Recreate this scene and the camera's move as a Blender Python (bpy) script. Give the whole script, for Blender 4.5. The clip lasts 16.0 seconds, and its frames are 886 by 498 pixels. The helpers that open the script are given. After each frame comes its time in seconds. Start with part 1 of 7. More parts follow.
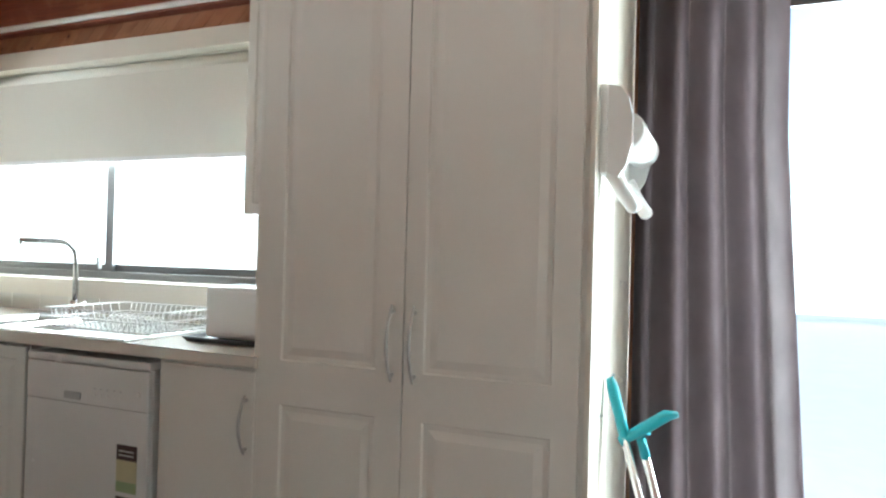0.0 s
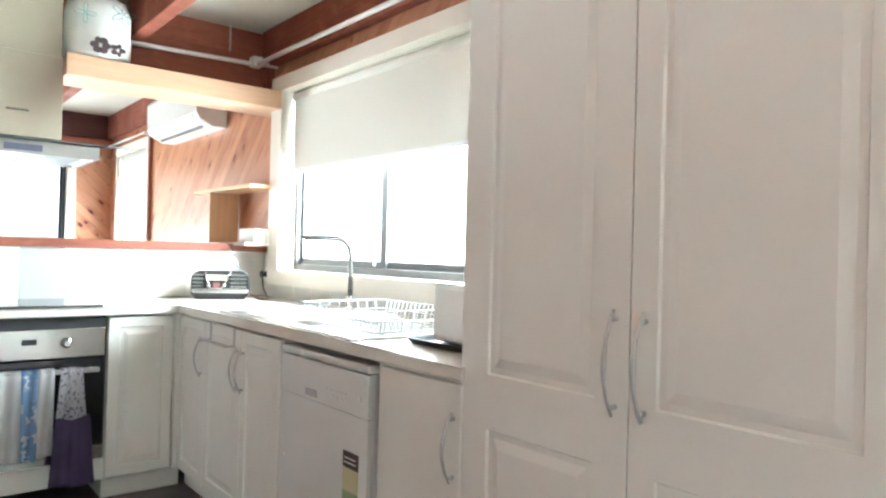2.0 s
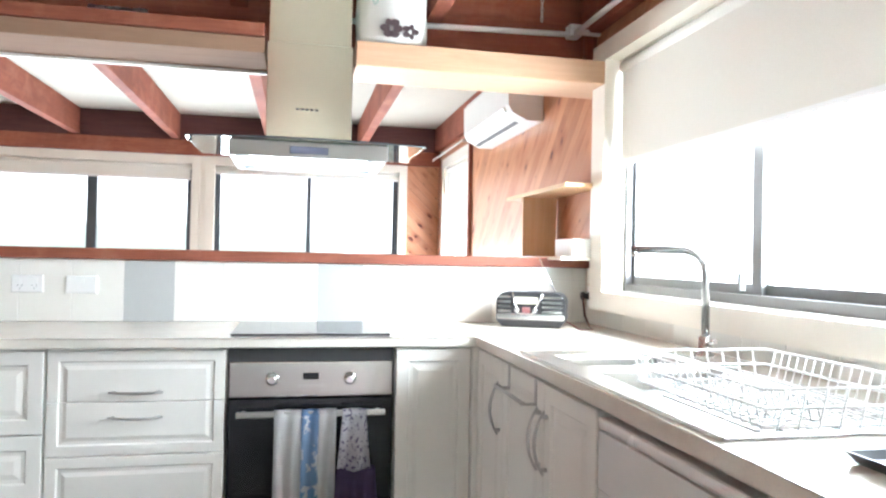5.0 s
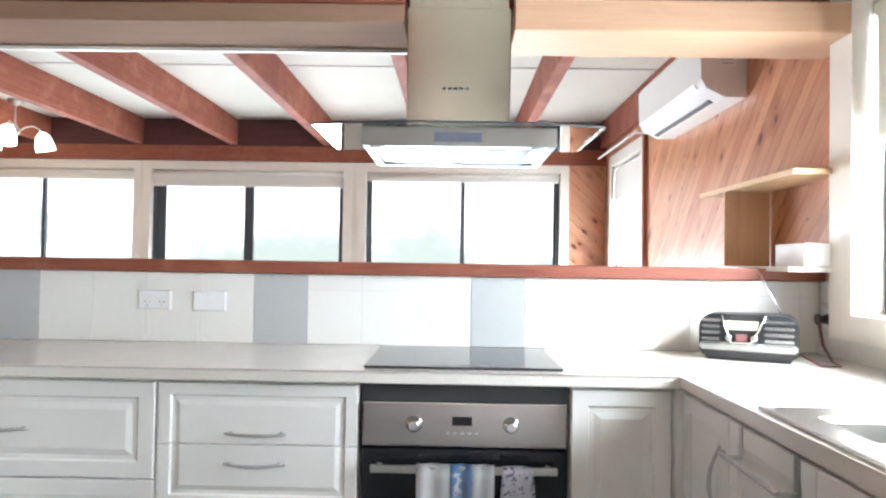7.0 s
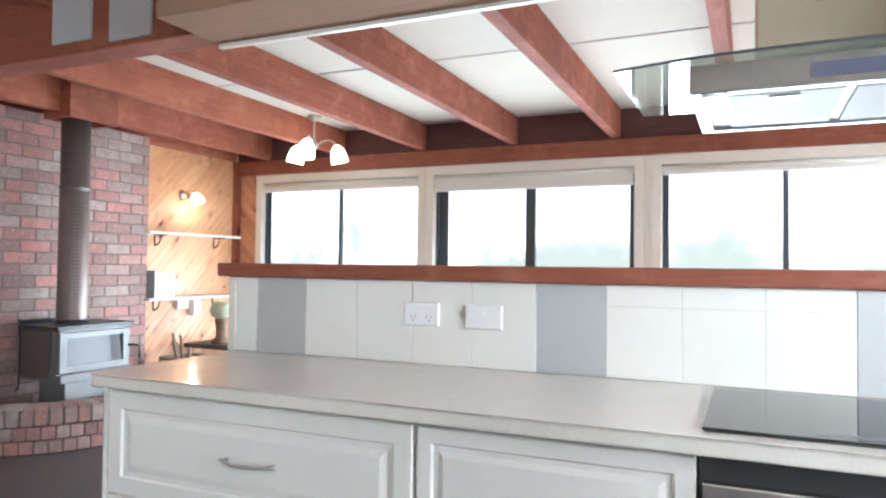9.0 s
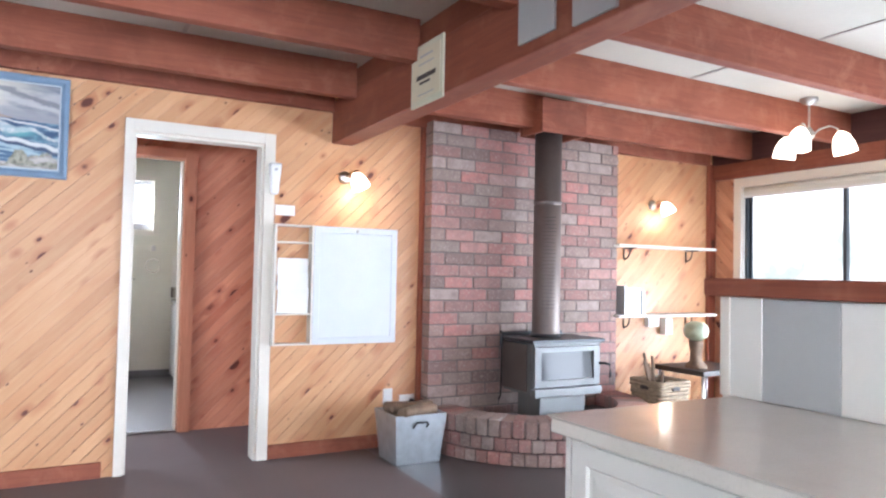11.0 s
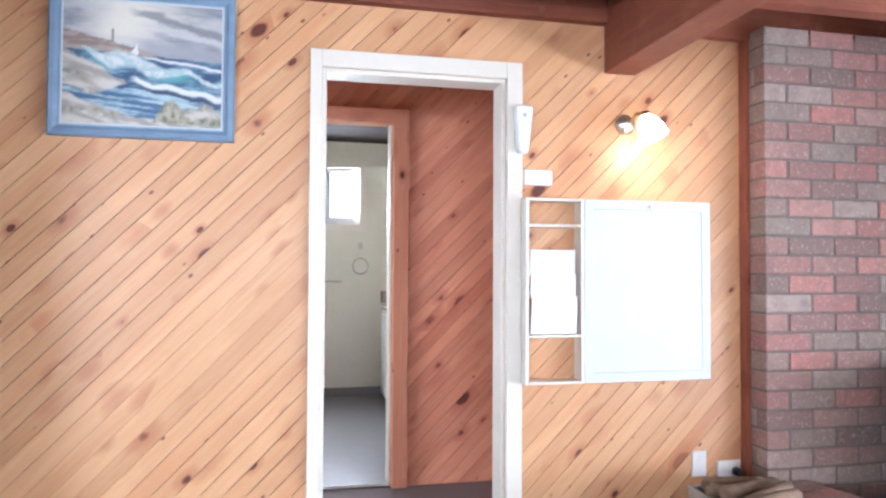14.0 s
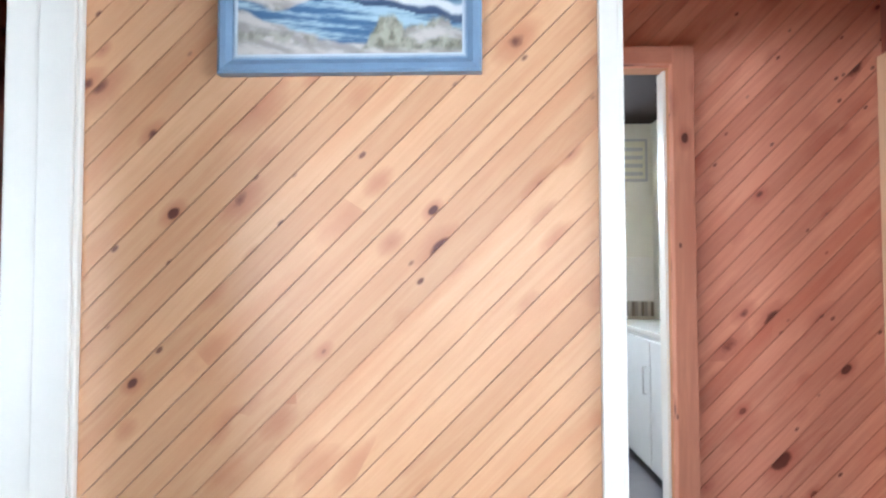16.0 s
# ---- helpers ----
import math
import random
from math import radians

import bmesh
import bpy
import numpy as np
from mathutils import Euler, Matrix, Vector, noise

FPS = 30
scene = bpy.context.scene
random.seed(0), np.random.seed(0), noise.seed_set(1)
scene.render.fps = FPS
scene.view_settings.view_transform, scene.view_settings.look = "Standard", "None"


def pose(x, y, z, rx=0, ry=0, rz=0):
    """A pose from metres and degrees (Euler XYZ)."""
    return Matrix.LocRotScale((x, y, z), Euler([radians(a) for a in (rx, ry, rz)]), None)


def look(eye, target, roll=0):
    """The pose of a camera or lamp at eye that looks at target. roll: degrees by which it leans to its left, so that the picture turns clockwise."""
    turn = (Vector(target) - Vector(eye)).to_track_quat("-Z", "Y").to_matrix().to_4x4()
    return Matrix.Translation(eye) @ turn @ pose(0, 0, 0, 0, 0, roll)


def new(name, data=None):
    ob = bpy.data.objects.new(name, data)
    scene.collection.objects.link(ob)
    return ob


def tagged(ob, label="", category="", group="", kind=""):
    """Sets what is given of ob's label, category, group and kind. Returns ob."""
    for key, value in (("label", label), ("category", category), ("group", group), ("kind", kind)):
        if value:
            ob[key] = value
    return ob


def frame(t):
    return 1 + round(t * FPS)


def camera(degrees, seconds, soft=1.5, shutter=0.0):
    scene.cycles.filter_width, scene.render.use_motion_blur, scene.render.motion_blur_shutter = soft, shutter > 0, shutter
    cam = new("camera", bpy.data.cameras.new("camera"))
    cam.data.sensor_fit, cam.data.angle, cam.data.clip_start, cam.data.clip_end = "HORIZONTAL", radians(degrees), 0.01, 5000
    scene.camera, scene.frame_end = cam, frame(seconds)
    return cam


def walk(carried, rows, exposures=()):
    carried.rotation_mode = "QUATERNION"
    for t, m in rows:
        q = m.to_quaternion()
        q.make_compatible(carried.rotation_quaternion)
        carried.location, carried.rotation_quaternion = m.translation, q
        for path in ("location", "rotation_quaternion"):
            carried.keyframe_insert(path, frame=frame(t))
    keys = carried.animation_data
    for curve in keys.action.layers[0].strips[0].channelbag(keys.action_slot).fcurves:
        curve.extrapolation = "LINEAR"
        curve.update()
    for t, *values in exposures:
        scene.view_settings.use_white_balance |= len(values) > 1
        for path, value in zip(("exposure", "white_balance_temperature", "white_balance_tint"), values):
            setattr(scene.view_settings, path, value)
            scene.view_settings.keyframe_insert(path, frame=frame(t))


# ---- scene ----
cam = camera(65.3, 16.0, soft=2.3)
PATH = [
    (0, (0.106, 0.221, 1.219), (-0.671, 2.064, 1.241), 1.5),
    (0.5, (0.115, 0.396, 1.203), (-0.905, 2.116, 1.236), 1.8),
    (1, (0.166, 0.559, 1.214), (-1.121, 2.09, 1.227), 1.4),
    (1.5, (0.176, 0.673, 1.209), (-1.279, 2.046, 1.227), 1.7),
    (2, (0.084, 0.801, 1.183), (-1.465, 2.065, 1.198), 1.5),
    (2.5, (-0.015, 0.918, 1.182), (-1.653, 2.065, 1.202), 1.5),
    (3, (-0.143, 1.01, 1.198), (-1.884, 1.995, 1.215), 1.2),
    (3.5, (-0.259, 1.14, 1.188), (-2.125, 1.859, 1.207), 1.3),
    (4, (-0.396, 1.198, 1.184), (-2.304, 1.797, 1.208), 1.2),
    (4.2, (-0.475, 1.209, 1.19), (-2.391, 1.782, 1.215), 1.2),
    (6.5, (-1.141, 1.304, 1.212), (-3.14, 1.364, 1.243), 1.0),
    (7, (-1.323, 1.284, 1.215), (-3.323, 1.251, 1.256), 0.9),
    (7.5, (-1.511, 1.281, 1.217), (-3.496, 1.046, 1.262), 0.8),
    (8, (-1.669, 1.263, 1.211), (-3.617, 0.813, 1.256), 0.8),
    (8.5, (-1.818, 1.181, 1.212), (-3.72, 0.566, 1.261), 0.7),
    (9, (-1.945, 1.104, 1.211), (-3.773, 0.293, 1.262), 0.7),
    (9.5, (-2.067, 1.027, 1.215), (-3.733, -0.078, 1.269), 0.8),
    (10, (-2.166, 0.936, 1.21), (-3.624, -0.432, 1.26), 0.7),
    (10.2, (-2.244, 0.914, 1.187), (-3.572, -0.58, 1.264), 0.7),
    (12.3, (-2.427, -0.035, 1.259), (-3.195, -1.882, 1.298), 0.7),
    (12.5, (-2.456, -0.138, 1.256), (-3.194, -1.996, 1.296), 0.7),
    (13, (-2.535, -0.423, 1.22), (-3.179, -2.316, 1.277), 0.4),
    (13.5, (-2.574, -0.699, 1.195), (-3.069, -2.636, 1.26), 0.3),
    (14, (-2.584, -0.981, 1.209), (-3.013, -2.933, 1.268), 0.3),
    (14.5, (-2.556, -1.28, 1.218), (-2.934, -3.243, 1.28), 0.2),
    (15, (-2.487, -1.536, 1.219), (-2.748, -3.517, 1.287), 0.2),
    (15.5, (-2.401, -1.837, 1.212), (-2.505, -3.833, 1.286), 0.1),
    (16, (-2.31, -2.069, 1.186), (-2.255, -4.067, 1.271), -0.1),
]
EXPOSURES = [(0.0, 1.3, 5950, 1), (0.5, 1.78, 5920, 1), (1.0, 1.88, 5900, 1), (2.0, 2.07, 5880, 2), (4.0, 2.15, 5900, 6), (7.0, 1.7, 5950, 10), (9.0, 1.64, 5880, 10), (10.0, 1.6, 5850, 12), (12.5, 1.87, 5750, 15), (15.0, 1.87, 5750, 12), (16.0, 1.92, 5550, 9)]
walk(cam, [(t, look(eye, target, roll)) for t, eye, target, roll in PATH], EXPOSURES)

# ---------- light ----------
world = bpy.data.worlds.new("sky")
scene.world = world
world.use_nodes = True
_n = world.node_tree.nodes
_l = world.node_tree.links
_sky = _n.new("ShaderNodeTexSky")
_sky.sky_type = 'NISHITA'
_sky.sun_disc = False
SUN_EL, SUN_AZ = 36.0, 52.0      # degrees; azimuth from +y towards +x
_sky.sun_elevation = radians(SUN_EL)
_sky.sun_rotation = radians(SUN_AZ)
_n["Background"].inputs[1].default_value = 0.15
_l.new(_sky.outputs[0], _n["Background"].inputs[0])

_sun = new("sun", bpy.data.lights.new("sun", 'SUN'))
_sun.data.energy = 1.5
_sun.data.angle = radians(12)
_sun.data.color = (1.0, 0.95, 0.88)
_sd = Vector((math.sin(radians(SUN_AZ)) * math.cos(radians(SUN_EL)), math.cos(radians(SUN_AZ)) * math.cos(radians(SUN_EL)), math.sin(radians(SUN_EL))))
_sun.matrix_world = look(_sd * 30, (0, 0, 0))


def window_light(name, eye, target, w, h, power, tint=(0.93, 0.97, 1.0)):
    """An area lamp in a window's opening, for the sky's light."""
    d = bpy.data.lights.new(name, 'AREA')
    d.shape, d.size, d.size_y, d.energy, d.color = 'RECTANGLE', w, h, power, tint
    o = new(name, d)
    o.matrix_world = look(eye, target)
    return o


SKY = (0.90, 0.955, 1.0)
window_light("sky_light_west", (-7.95, -0.4, 0.70), (-6, -0.4, 0.36), 4.9, 0.86, 145, SKY)
window_light("sky_light_sink", (-2.7, 2.92, 1.36), (-2.7, 1.9, 1.36), 1.8, 0.9, 60, SKY)
window_light("sky_light_side", (-6.9, 2.92, 1.55), (-6.9, 1.9, 1.5), 1.0, 1.0, 22, SKY)
window_light("sky_light_door", (1.0, 2.95, 1.1), (1.0, 1.9, 1.1), 2.0, 2.0, 124, SKY)
window_light("sky_light_bath", (-2.95, -7.85, 1.9), (-2.95, -6.9, 1.35), 0.6, 0.6, 46, SKY)

# ---------- materials ----------


class Mat:
    """A small builder of node materials."""

    def __init__(self, name, rough=0.5, metal=0.0, spec=0.5):
        self.m = bpy.data.materials.new(name)
        self.m.use_nodes = True
        self.t = self.m.node_tree
        self.b = self.t.nodes["Principled BSDF"]
        self.b.inputs["Roughness"].default_value = rough
        self.b.inputs["Metallic"].default_value = metal
        self.b.inputs["Specular IOR Level"].default_value = spec
        self.x = None

    def node(self, kind, **values):
        n = self.t.nodes.new(kind)
        for k, v in values.items():
            n.inputs[k].default_value = v
        return n

    def link(self, a, b):
        self.t.links.new(a, b)

    def coords(self, scale=(1, 1, 1), rot=(0, 0, 0), spread=0.0):
        tc = self.node("ShaderNodeTexCoord")
        src = tc.outputs["Object"]
        mp = self.node("ShaderNodeMapping", Scale=scale, Rotation=[radians(a) for a in rot])
        if spread:
            oi = self.node("ShaderNodeObjectInfo")
            vm = self.node("ShaderNodeVectorMath")
            vm.operation = 'MULTIPLY_ADD'
            self.link(oi.outputs["Random"], vm.inputs[0])
            vm.inputs[1].default_value = (spread, spread * 1.7, spread * 0.6)
            self.link(src, vm.inputs[2])
            src = vm.outputs[0]
        self.link(src, mp.inputs[0])
        return mp.outputs[0]

    def noise(self, vec, scale, detail=4.0, rough=0.55, distort=0.0):
        n = self.node("ShaderNodeTexNoise", Scale=scale, Detail=detail, Roughness=rough, Distortion=distort)
        self.link(vec, n.inputs["Vector"])
        return n.outputs["Fac"]

    def ramp(self, fac, stops):
        r = self.node("ShaderNodeValToRGB")
        e = r.color_ramp.elements
        while len(e) < len(stops):
            e.new(0.5)
        for i, (p, c) in enumerate(stops):
            e[i].position = p
            e[i].color = (*c, 1) if len(c) == 3 else c
        self.link(fac, r.inputs[0])
        return r.outputs[0]

    def mix(self, fac, a, b, mode='MIX'):
        n = self.node("ShaderNodeMix")
        n.data_type, n.blend_type = 'RGBA', mode
        for s, v in ((0, fac), (6, a), (7, b)):
            if isinstance(v, (int, float)):
                n.inputs[s].default_value = v
            elif isinstance(v, tuple):
                n.inputs[s].default_value = (*v, 1)
            else:
                self.link(v, n.inputs[s])
        return n.outputs[2]

    def color(self, c):
        if isinstance(c, tuple):
            self.b.inputs["Base Color"].default_value = (*c, 1)
        else:
            self.link(c, self.b.inputs["Base Color"])

    def rough(self, fac, lo, hi):
        n = self.node("ShaderNodeMapRange")
        n.inputs[3].default_value, n.inputs[4].default_value = lo, hi
        self.link(fac, n.inputs[0])
        self.link(n.outputs[0], self.b.inputs["Roughness"])

    def bump(self, h, strength=0.2, dist=0.01):
        n = self.node("ShaderNodeBump", Strength=strength, Distance=dist)
        self.link(h, n.inputs["Height"])
        self.link(n.outputs[0], self.b.inputs["Normal"])


def plain(name, c, rough=0.5, metal=0.0, vary=0.08, scale=6.0, bump=0.0, spec=0.5):
    """A near-even paint, plastic or metal, with faint mottling and smudged gloss."""
    m = Mat(name, rough, metal, spec)
    v = m.coords((3, 3, 0.12)) if metal > 0.8 else m.coords()
    if metal > 0.8:
        vary *= 0.4
    f1, f2 = m.noise(v, scale), m.noise(v, scale * 14, 3)
    lo, hi = tuple(x * (1 - vary) for x in c), tuple(min(1, x * (1 + vary * 0.6)) for x in c)
    m.color(m.mix(0.25, m.ramp(f1, [(0.3, lo), (0.7, hi)]), m.ramp(f2, [(0.3, lo), (0.7, hi)])))
    k = 0.02 if metal > 0.8 else 0.08
    m.rough(f1, max(0.02, rough - k), min(1, rough + k))
    if bump:
        m.bump(f2, bump, 0.003)
    return m.m


def timber(name, light, dark, knot, rot, knots=True, rough=0.45, spread=7.0, grain=1.0, tone=0.36, spec=0.3, calm=0.0, worn=0.0):
    """Timber whose grain runs along the mapped x; rot turns it into the board's direction."""
    m = Mat(name, rough, 0.0, spec)
    v = m.coords((1.0, 1, 1), rot, spread)
    st = m.node("ShaderNodeMapping", Scale=(1.6, 22 * grain, 22 * grain))
    m.link(v, st.inputs[0])
    g = m.noise(st.outputs[0], 1.6, 5, 0.6, 1.2)
    st2 = m.node("ShaderNodeMapping", Scale=(4, 130 * grain, 130 * grain))
    m.link(v, st2.inputs[0])
    fine = m.noise(st2.outputs[0], 1.5, 3, 0.6)
    big = m.noise(v, 1.1, 3)
    base = m.mix(calm, m.ramp(g, [(0.33, dark), (0.68, light)]), tuple(0.35 * p + 0.65 * q for p, q in zip(dark, light)))
    base = m.mix(0.18, base, m.ramp(fine, [(0.35, dark), (0.6, light)]))
    oi = m.node("ShaderNodeObjectInfo")
    base = m.mix(tone, base, m.mix(oi.outputs["Random"], tuple(x * 0.62 for x in dark), tuple(min(1, x * 1.12) for x in light)))
    base = m.mix(m.ramp(big, [(0.4, (0, 0, 0)), (0.75, (0.4, 0.4, 0.4))]), base, dark)
    if knots:
        kv = m.node("ShaderNodeMapping", Scale=(4.6, 7.6, 7.6))
        m.link(v, kv.inputs[0])
        vo = m.node("ShaderNodeTexVoronoi", Scale=1.0, Randomness=1.0)
        m.link(kv.outputs[0], vo.inputs["Vector"])
        wob = m.noise(v, 30, 2)
        ad = m.node("ShaderNodeMath")
        ad.operation = 'MULTIPLY_ADD'
        m.link(wob, ad.inputs[0])
        ad.inputs[1].default_value = 0.06
        # each knot has a size of its own, and some fade out
        sep = m.node("ShaderNodeSeparateColor")
        m.link(vo.outputs["Color"], sep.inputs[0])
        size = m.node("ShaderNodeMath")
        size.operation = 'MULTIPLY_ADD'
        m.link(sep.outputs[0], size.inputs[0])
        size.inputs[1].default_value, size.inputs[2].default_value = 1.15, 0.42
        grown = m.node("ShaderNodeMath")
        grown.operation = 'MULTIPLY'
        m.link(vo.outputs["Distance"], grown.inputs[0])
        m.link(size.outputs[0], grown.inputs[1])
        m.link(grown.outputs[0], ad.inputs[2])
        base = m.mix(m.ramp(ad.outputs[0], [(0.12, (0.7, 0.7, 0.7)), (0.30, (0, 0, 0))]), base, tuple(x * y for x, y in zip(dark, (0.72, 0.5, 0.48))))
        base = m.mix(m.ramp(ad.outputs[0], [(0.11, (0.97, 0.97, 0.97)), (0.145, (0, 0, 0))]), base, knot)
        pin = m.node("ShaderNodeMapping", Scale=(7.0, 13.0, 13.0), Location=(3.3, 1.7, 5.1))
        m.link(v, pin.inputs[0])
        vp = m.node("ShaderNodeTexVoronoi", Scale=1.0, Randomness=1.0)
        m.link(pin.outputs[0], vp.inputs["Vector"])
        base = m.mix(m.ramp(vp.outputs["Distance"], [(0.05, (0.85, 0.85, 0.85)), (0.10, (0, 0, 0))]), base, knot)
        heart = m.node("ShaderNodeMapping", Scale=(0.7, 6.0, 6.0))
        m.link(v, heart.inputs[0])
        base = m.mix(m.ramp(m.noise(heart.outputs[0], 1.0, 3, 0.5, 0.6), [(0.54, (0, 0, 0)), (0.74, (0.55, 0.55, 0.55))]), base, tuple(x * y for x, y in zip(dark, (0.95, 0.72, 0.6))))
    if worn:
        blot = m.noise(v, 5.0, 6, 0.7, 0.6)
        base = m.mix(m.ramp(blot, [(0.50, (0, 0, 0)), (0.72, (worn, worn, worn))]), base, tuple(min(1, x * y) for x, y in zip(light, (1.35, 1.8, 1.9))))
        base = m.mix(m.ramp(m.noise(v, 2.2, 4), [(0.35, (worn, worn, worn)), (0.55, (0, 0, 0))]), base, tuple(x * 0.6 for x in dark))
    m.color(base)
    m.rough(g, rough - 0.08, rough + 0.12)
    m.bump(fine, 0.12, 0.002)
    return m.m


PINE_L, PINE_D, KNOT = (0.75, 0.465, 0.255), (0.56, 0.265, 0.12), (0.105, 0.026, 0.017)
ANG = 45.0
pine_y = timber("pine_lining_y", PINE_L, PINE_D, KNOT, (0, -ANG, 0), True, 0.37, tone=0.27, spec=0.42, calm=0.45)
# Darker and redder than pine_y: stain, with the window wall's shade in it.
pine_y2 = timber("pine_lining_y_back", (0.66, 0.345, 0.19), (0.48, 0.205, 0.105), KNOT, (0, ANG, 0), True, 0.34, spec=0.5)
pine_x = timber("pine_lining_x", (0.70, 0.375, 0.225), (0.52, 0.235, 0.125), KNOT, (ANG, 0, 90))
pine_hall = timber("pine_lining_hall", (0.78, 0.365, 0.22), (0.56, 0.195, 0.115), KNOT, (0, -ANG, 0))
hall_trim_z = timber("hall_trim_z", (0.68, 0.31, 0.185), (0.50, 0.19, 0.11), KNOT, (0, 90, 0), True, 0.5)
hall_trim_x = timber("hall_trim_x", (0.68, 0.31, 0.185), (0.50, 0.19, 0.11), KNOT, (0, 0, 0), True, 0.5)
RED_L, RED_D = (0.39, 0.132, 0.075), (0.22, 0.06, 0.038)
beam_x = timber("stained_beam_x", RED_L, RED_D, (0.07, 0.02, 0.015), (0, 0, 0), False, 0.75, worn=0.45)
beam_y = timber("stained_beam_y", RED_L, RED_D, (0.07, 0.02, 0.015), (0, 0, 90), False, 0.5, worn=0.3)
# Header board: shade of the recess between rafters is put into the colour.
recess_dark = timber("recess_shade_board_y", (0.16, 0.07, 0.06), (0.09, 0.035, 0.035), KNOT, (0, 0, 90), False, 0.7)
beam_z = timber("stained_beam_z", RED_L, RED_D, (0.07, 0.02, 0.015), (0, 90, 0), True, 0.5)
raw_y = timber("pale_pine_y", (0.64, 0.42, 0.27), (0.52, 0.32, 0.19), (0.25, 0.1, 0.05), (0, 0, 90), False, 0.5)
# Weathered plank, darkened further: dimness of the shelf's underside is in the colour.
raw_grey = timber("weathered_dim_pine_y", (0.36, 0.225, 0.145), (0.27, 0.165, 0.105), (0.2, 0.1, 0.05), (0, 0, 90), False, 0.8, spec=0.08)
raw_x = timber("pale_pine_x", (0.80, 0.58, 0.34), (0.66, 0.42, 0.22), (0.25, 0.1, 0.05), (0, 0, 0), False, 0.5)
raw_z = timber("pale_pine_z", (0.80, 0.56, 0.34), (0.66, 0.40, 0.22), (0.25, 0.1, 0.05), (0, 90, 0), False, 0.5)
groove = plain("groove_shadow_timber", (0.54, 0.25, 0.12), 0.9)
white_paint = plain("white_gloss_paint", (0.77, 0.725, 0.635), 0.38, vary=0.04)
cream_paint = plain("cream_wall_paint", (0.74, 0.72, 0.62), 0.6, vary=0.05, bump=0.05)
plaster = plain("grey_green_plaster", (0.34, 0.355, 0.325), 0.8, vary=0.06, bump=0.05)
cab_white = plain("white_vinyl_wrap", (0.79, 0.77, 0.71), 0.38, vary=0.03)
ceil_mat = plain("ceiling_board", (0.58, 0.54, 0.455), 0.85, vary=0.06, scale=2.0, bump=0.08)
joint_mat = plain("grey_joint_strip", (0.42, 0.36, 0.31), 0.7)
steel = plain("brushed_steel", (0.50, 0.485, 0.45), 0.3, 1.0, 0.06, 3)
chrome = plain("chrome", (0.75, 0.75, 0.75), 0.1, 1.0, 0.03)
nickel = plain("brushed_nickel", (0.55, 0.54, 0.52), 0.3, 1.0, 0.05)
alu_grey = plain("grey_aluminium", (0.46, 0.46, 0.46), 0.4, 0.5)
alu_mid = plain("mid_grey_aluminium", (0.17, 0.17, 0.17), 0.4, 0.4)
alu_dark = plain("dark_aluminium", (0.07, 0.08, 0.09), 0.4, 0.4)
black_gloss = plain("black_glass", (0.012, 0.012, 0.014), 0.06, 0, 0.1)
black_mirror = plain("dark_mirror_glass", (0.05, 0.05, 0.055), 0.07, 0, 0.05, spec=0.16)
black_plastic = plain("black_plastic", (0.03, 0.03, 0.032), 0.4)
white_plastic = plain("white_plastic", (0.80, 0.80, 0.78), 0.35, vary=0.03)
appliance = plain("white_enamel", (0.78, 0.78, 0.76), 0.25, vary=0.03)
tile_white = plain("white_glazed_tile", (0.79, 0.77, 0.71), 0.12, vary=0.04, scale=3)
tile_grey = plain("grey_glazed_tile", (0.47, 0.475, 0.46), 0.14, vary=0.05, scale=3)
grout = plain("white_grout", (0.68, 0.67, 0.63), 0.9)
blue_paint = plain("blue_picture_frame_paint", (0.19, 0.285, 0.40), 0.4, vary=0.15, scale=12)
teal = plain("teal_plastic", (0.03, 0.36, 0.42), 0.4)
stove_metal = plain("grey_stove_enamel", (0.17, 0.175, 0.175), 0.42, 0.3, 0.12)
stove_top = plain("dark_stove_steel", (0.06, 0.065, 0.07), 0.35, 0.5, 0.2)
flue_metal = plain("dark_flue_steel", (0.15, 0.125, 0.115), 0.52, 0.6, 0.2, 4)
galv = plain("galvanised_sheet", (0.52, 0.57, 0.60), 0.38, 0.7, 0.2, 14)
iron = plain("black_iron", (0.03, 0.03, 0.03), 0.55, 0.5)
paper = plain("paper", (0.82, 0.82, 0.79), 0.8, vary=0.03)
certpaper = plain("aged_paper", (0.68, 0.66, 0.50), 0.7, vary=0.08)
brass = plain("aged_brass", (0.62, 0.50, 0.34), 0.25, 1.0)
ac_white = plain("ivory_plastic", (0.78, 0.77, 0.72), 0.35, vary=0.03)
slate = plain("dark_slate", (0.06, 0.05, 0.052), 0.5, vary=0.4, scale=5, bump=0.2)
mortar = plain("grey_mortar", (0.20, 0.17, 0.155), 0.95, vary=0.2, scale=40, bump=0.3)
bark = plain("firewood", (0.22, 0.15, 0.10), 0.9, vary=0.4, scale=18, bump=0.5)
black_timber = plain("black_stained_timber", (0.05, 0.04, 0.035), 0.5, vary=0.3)


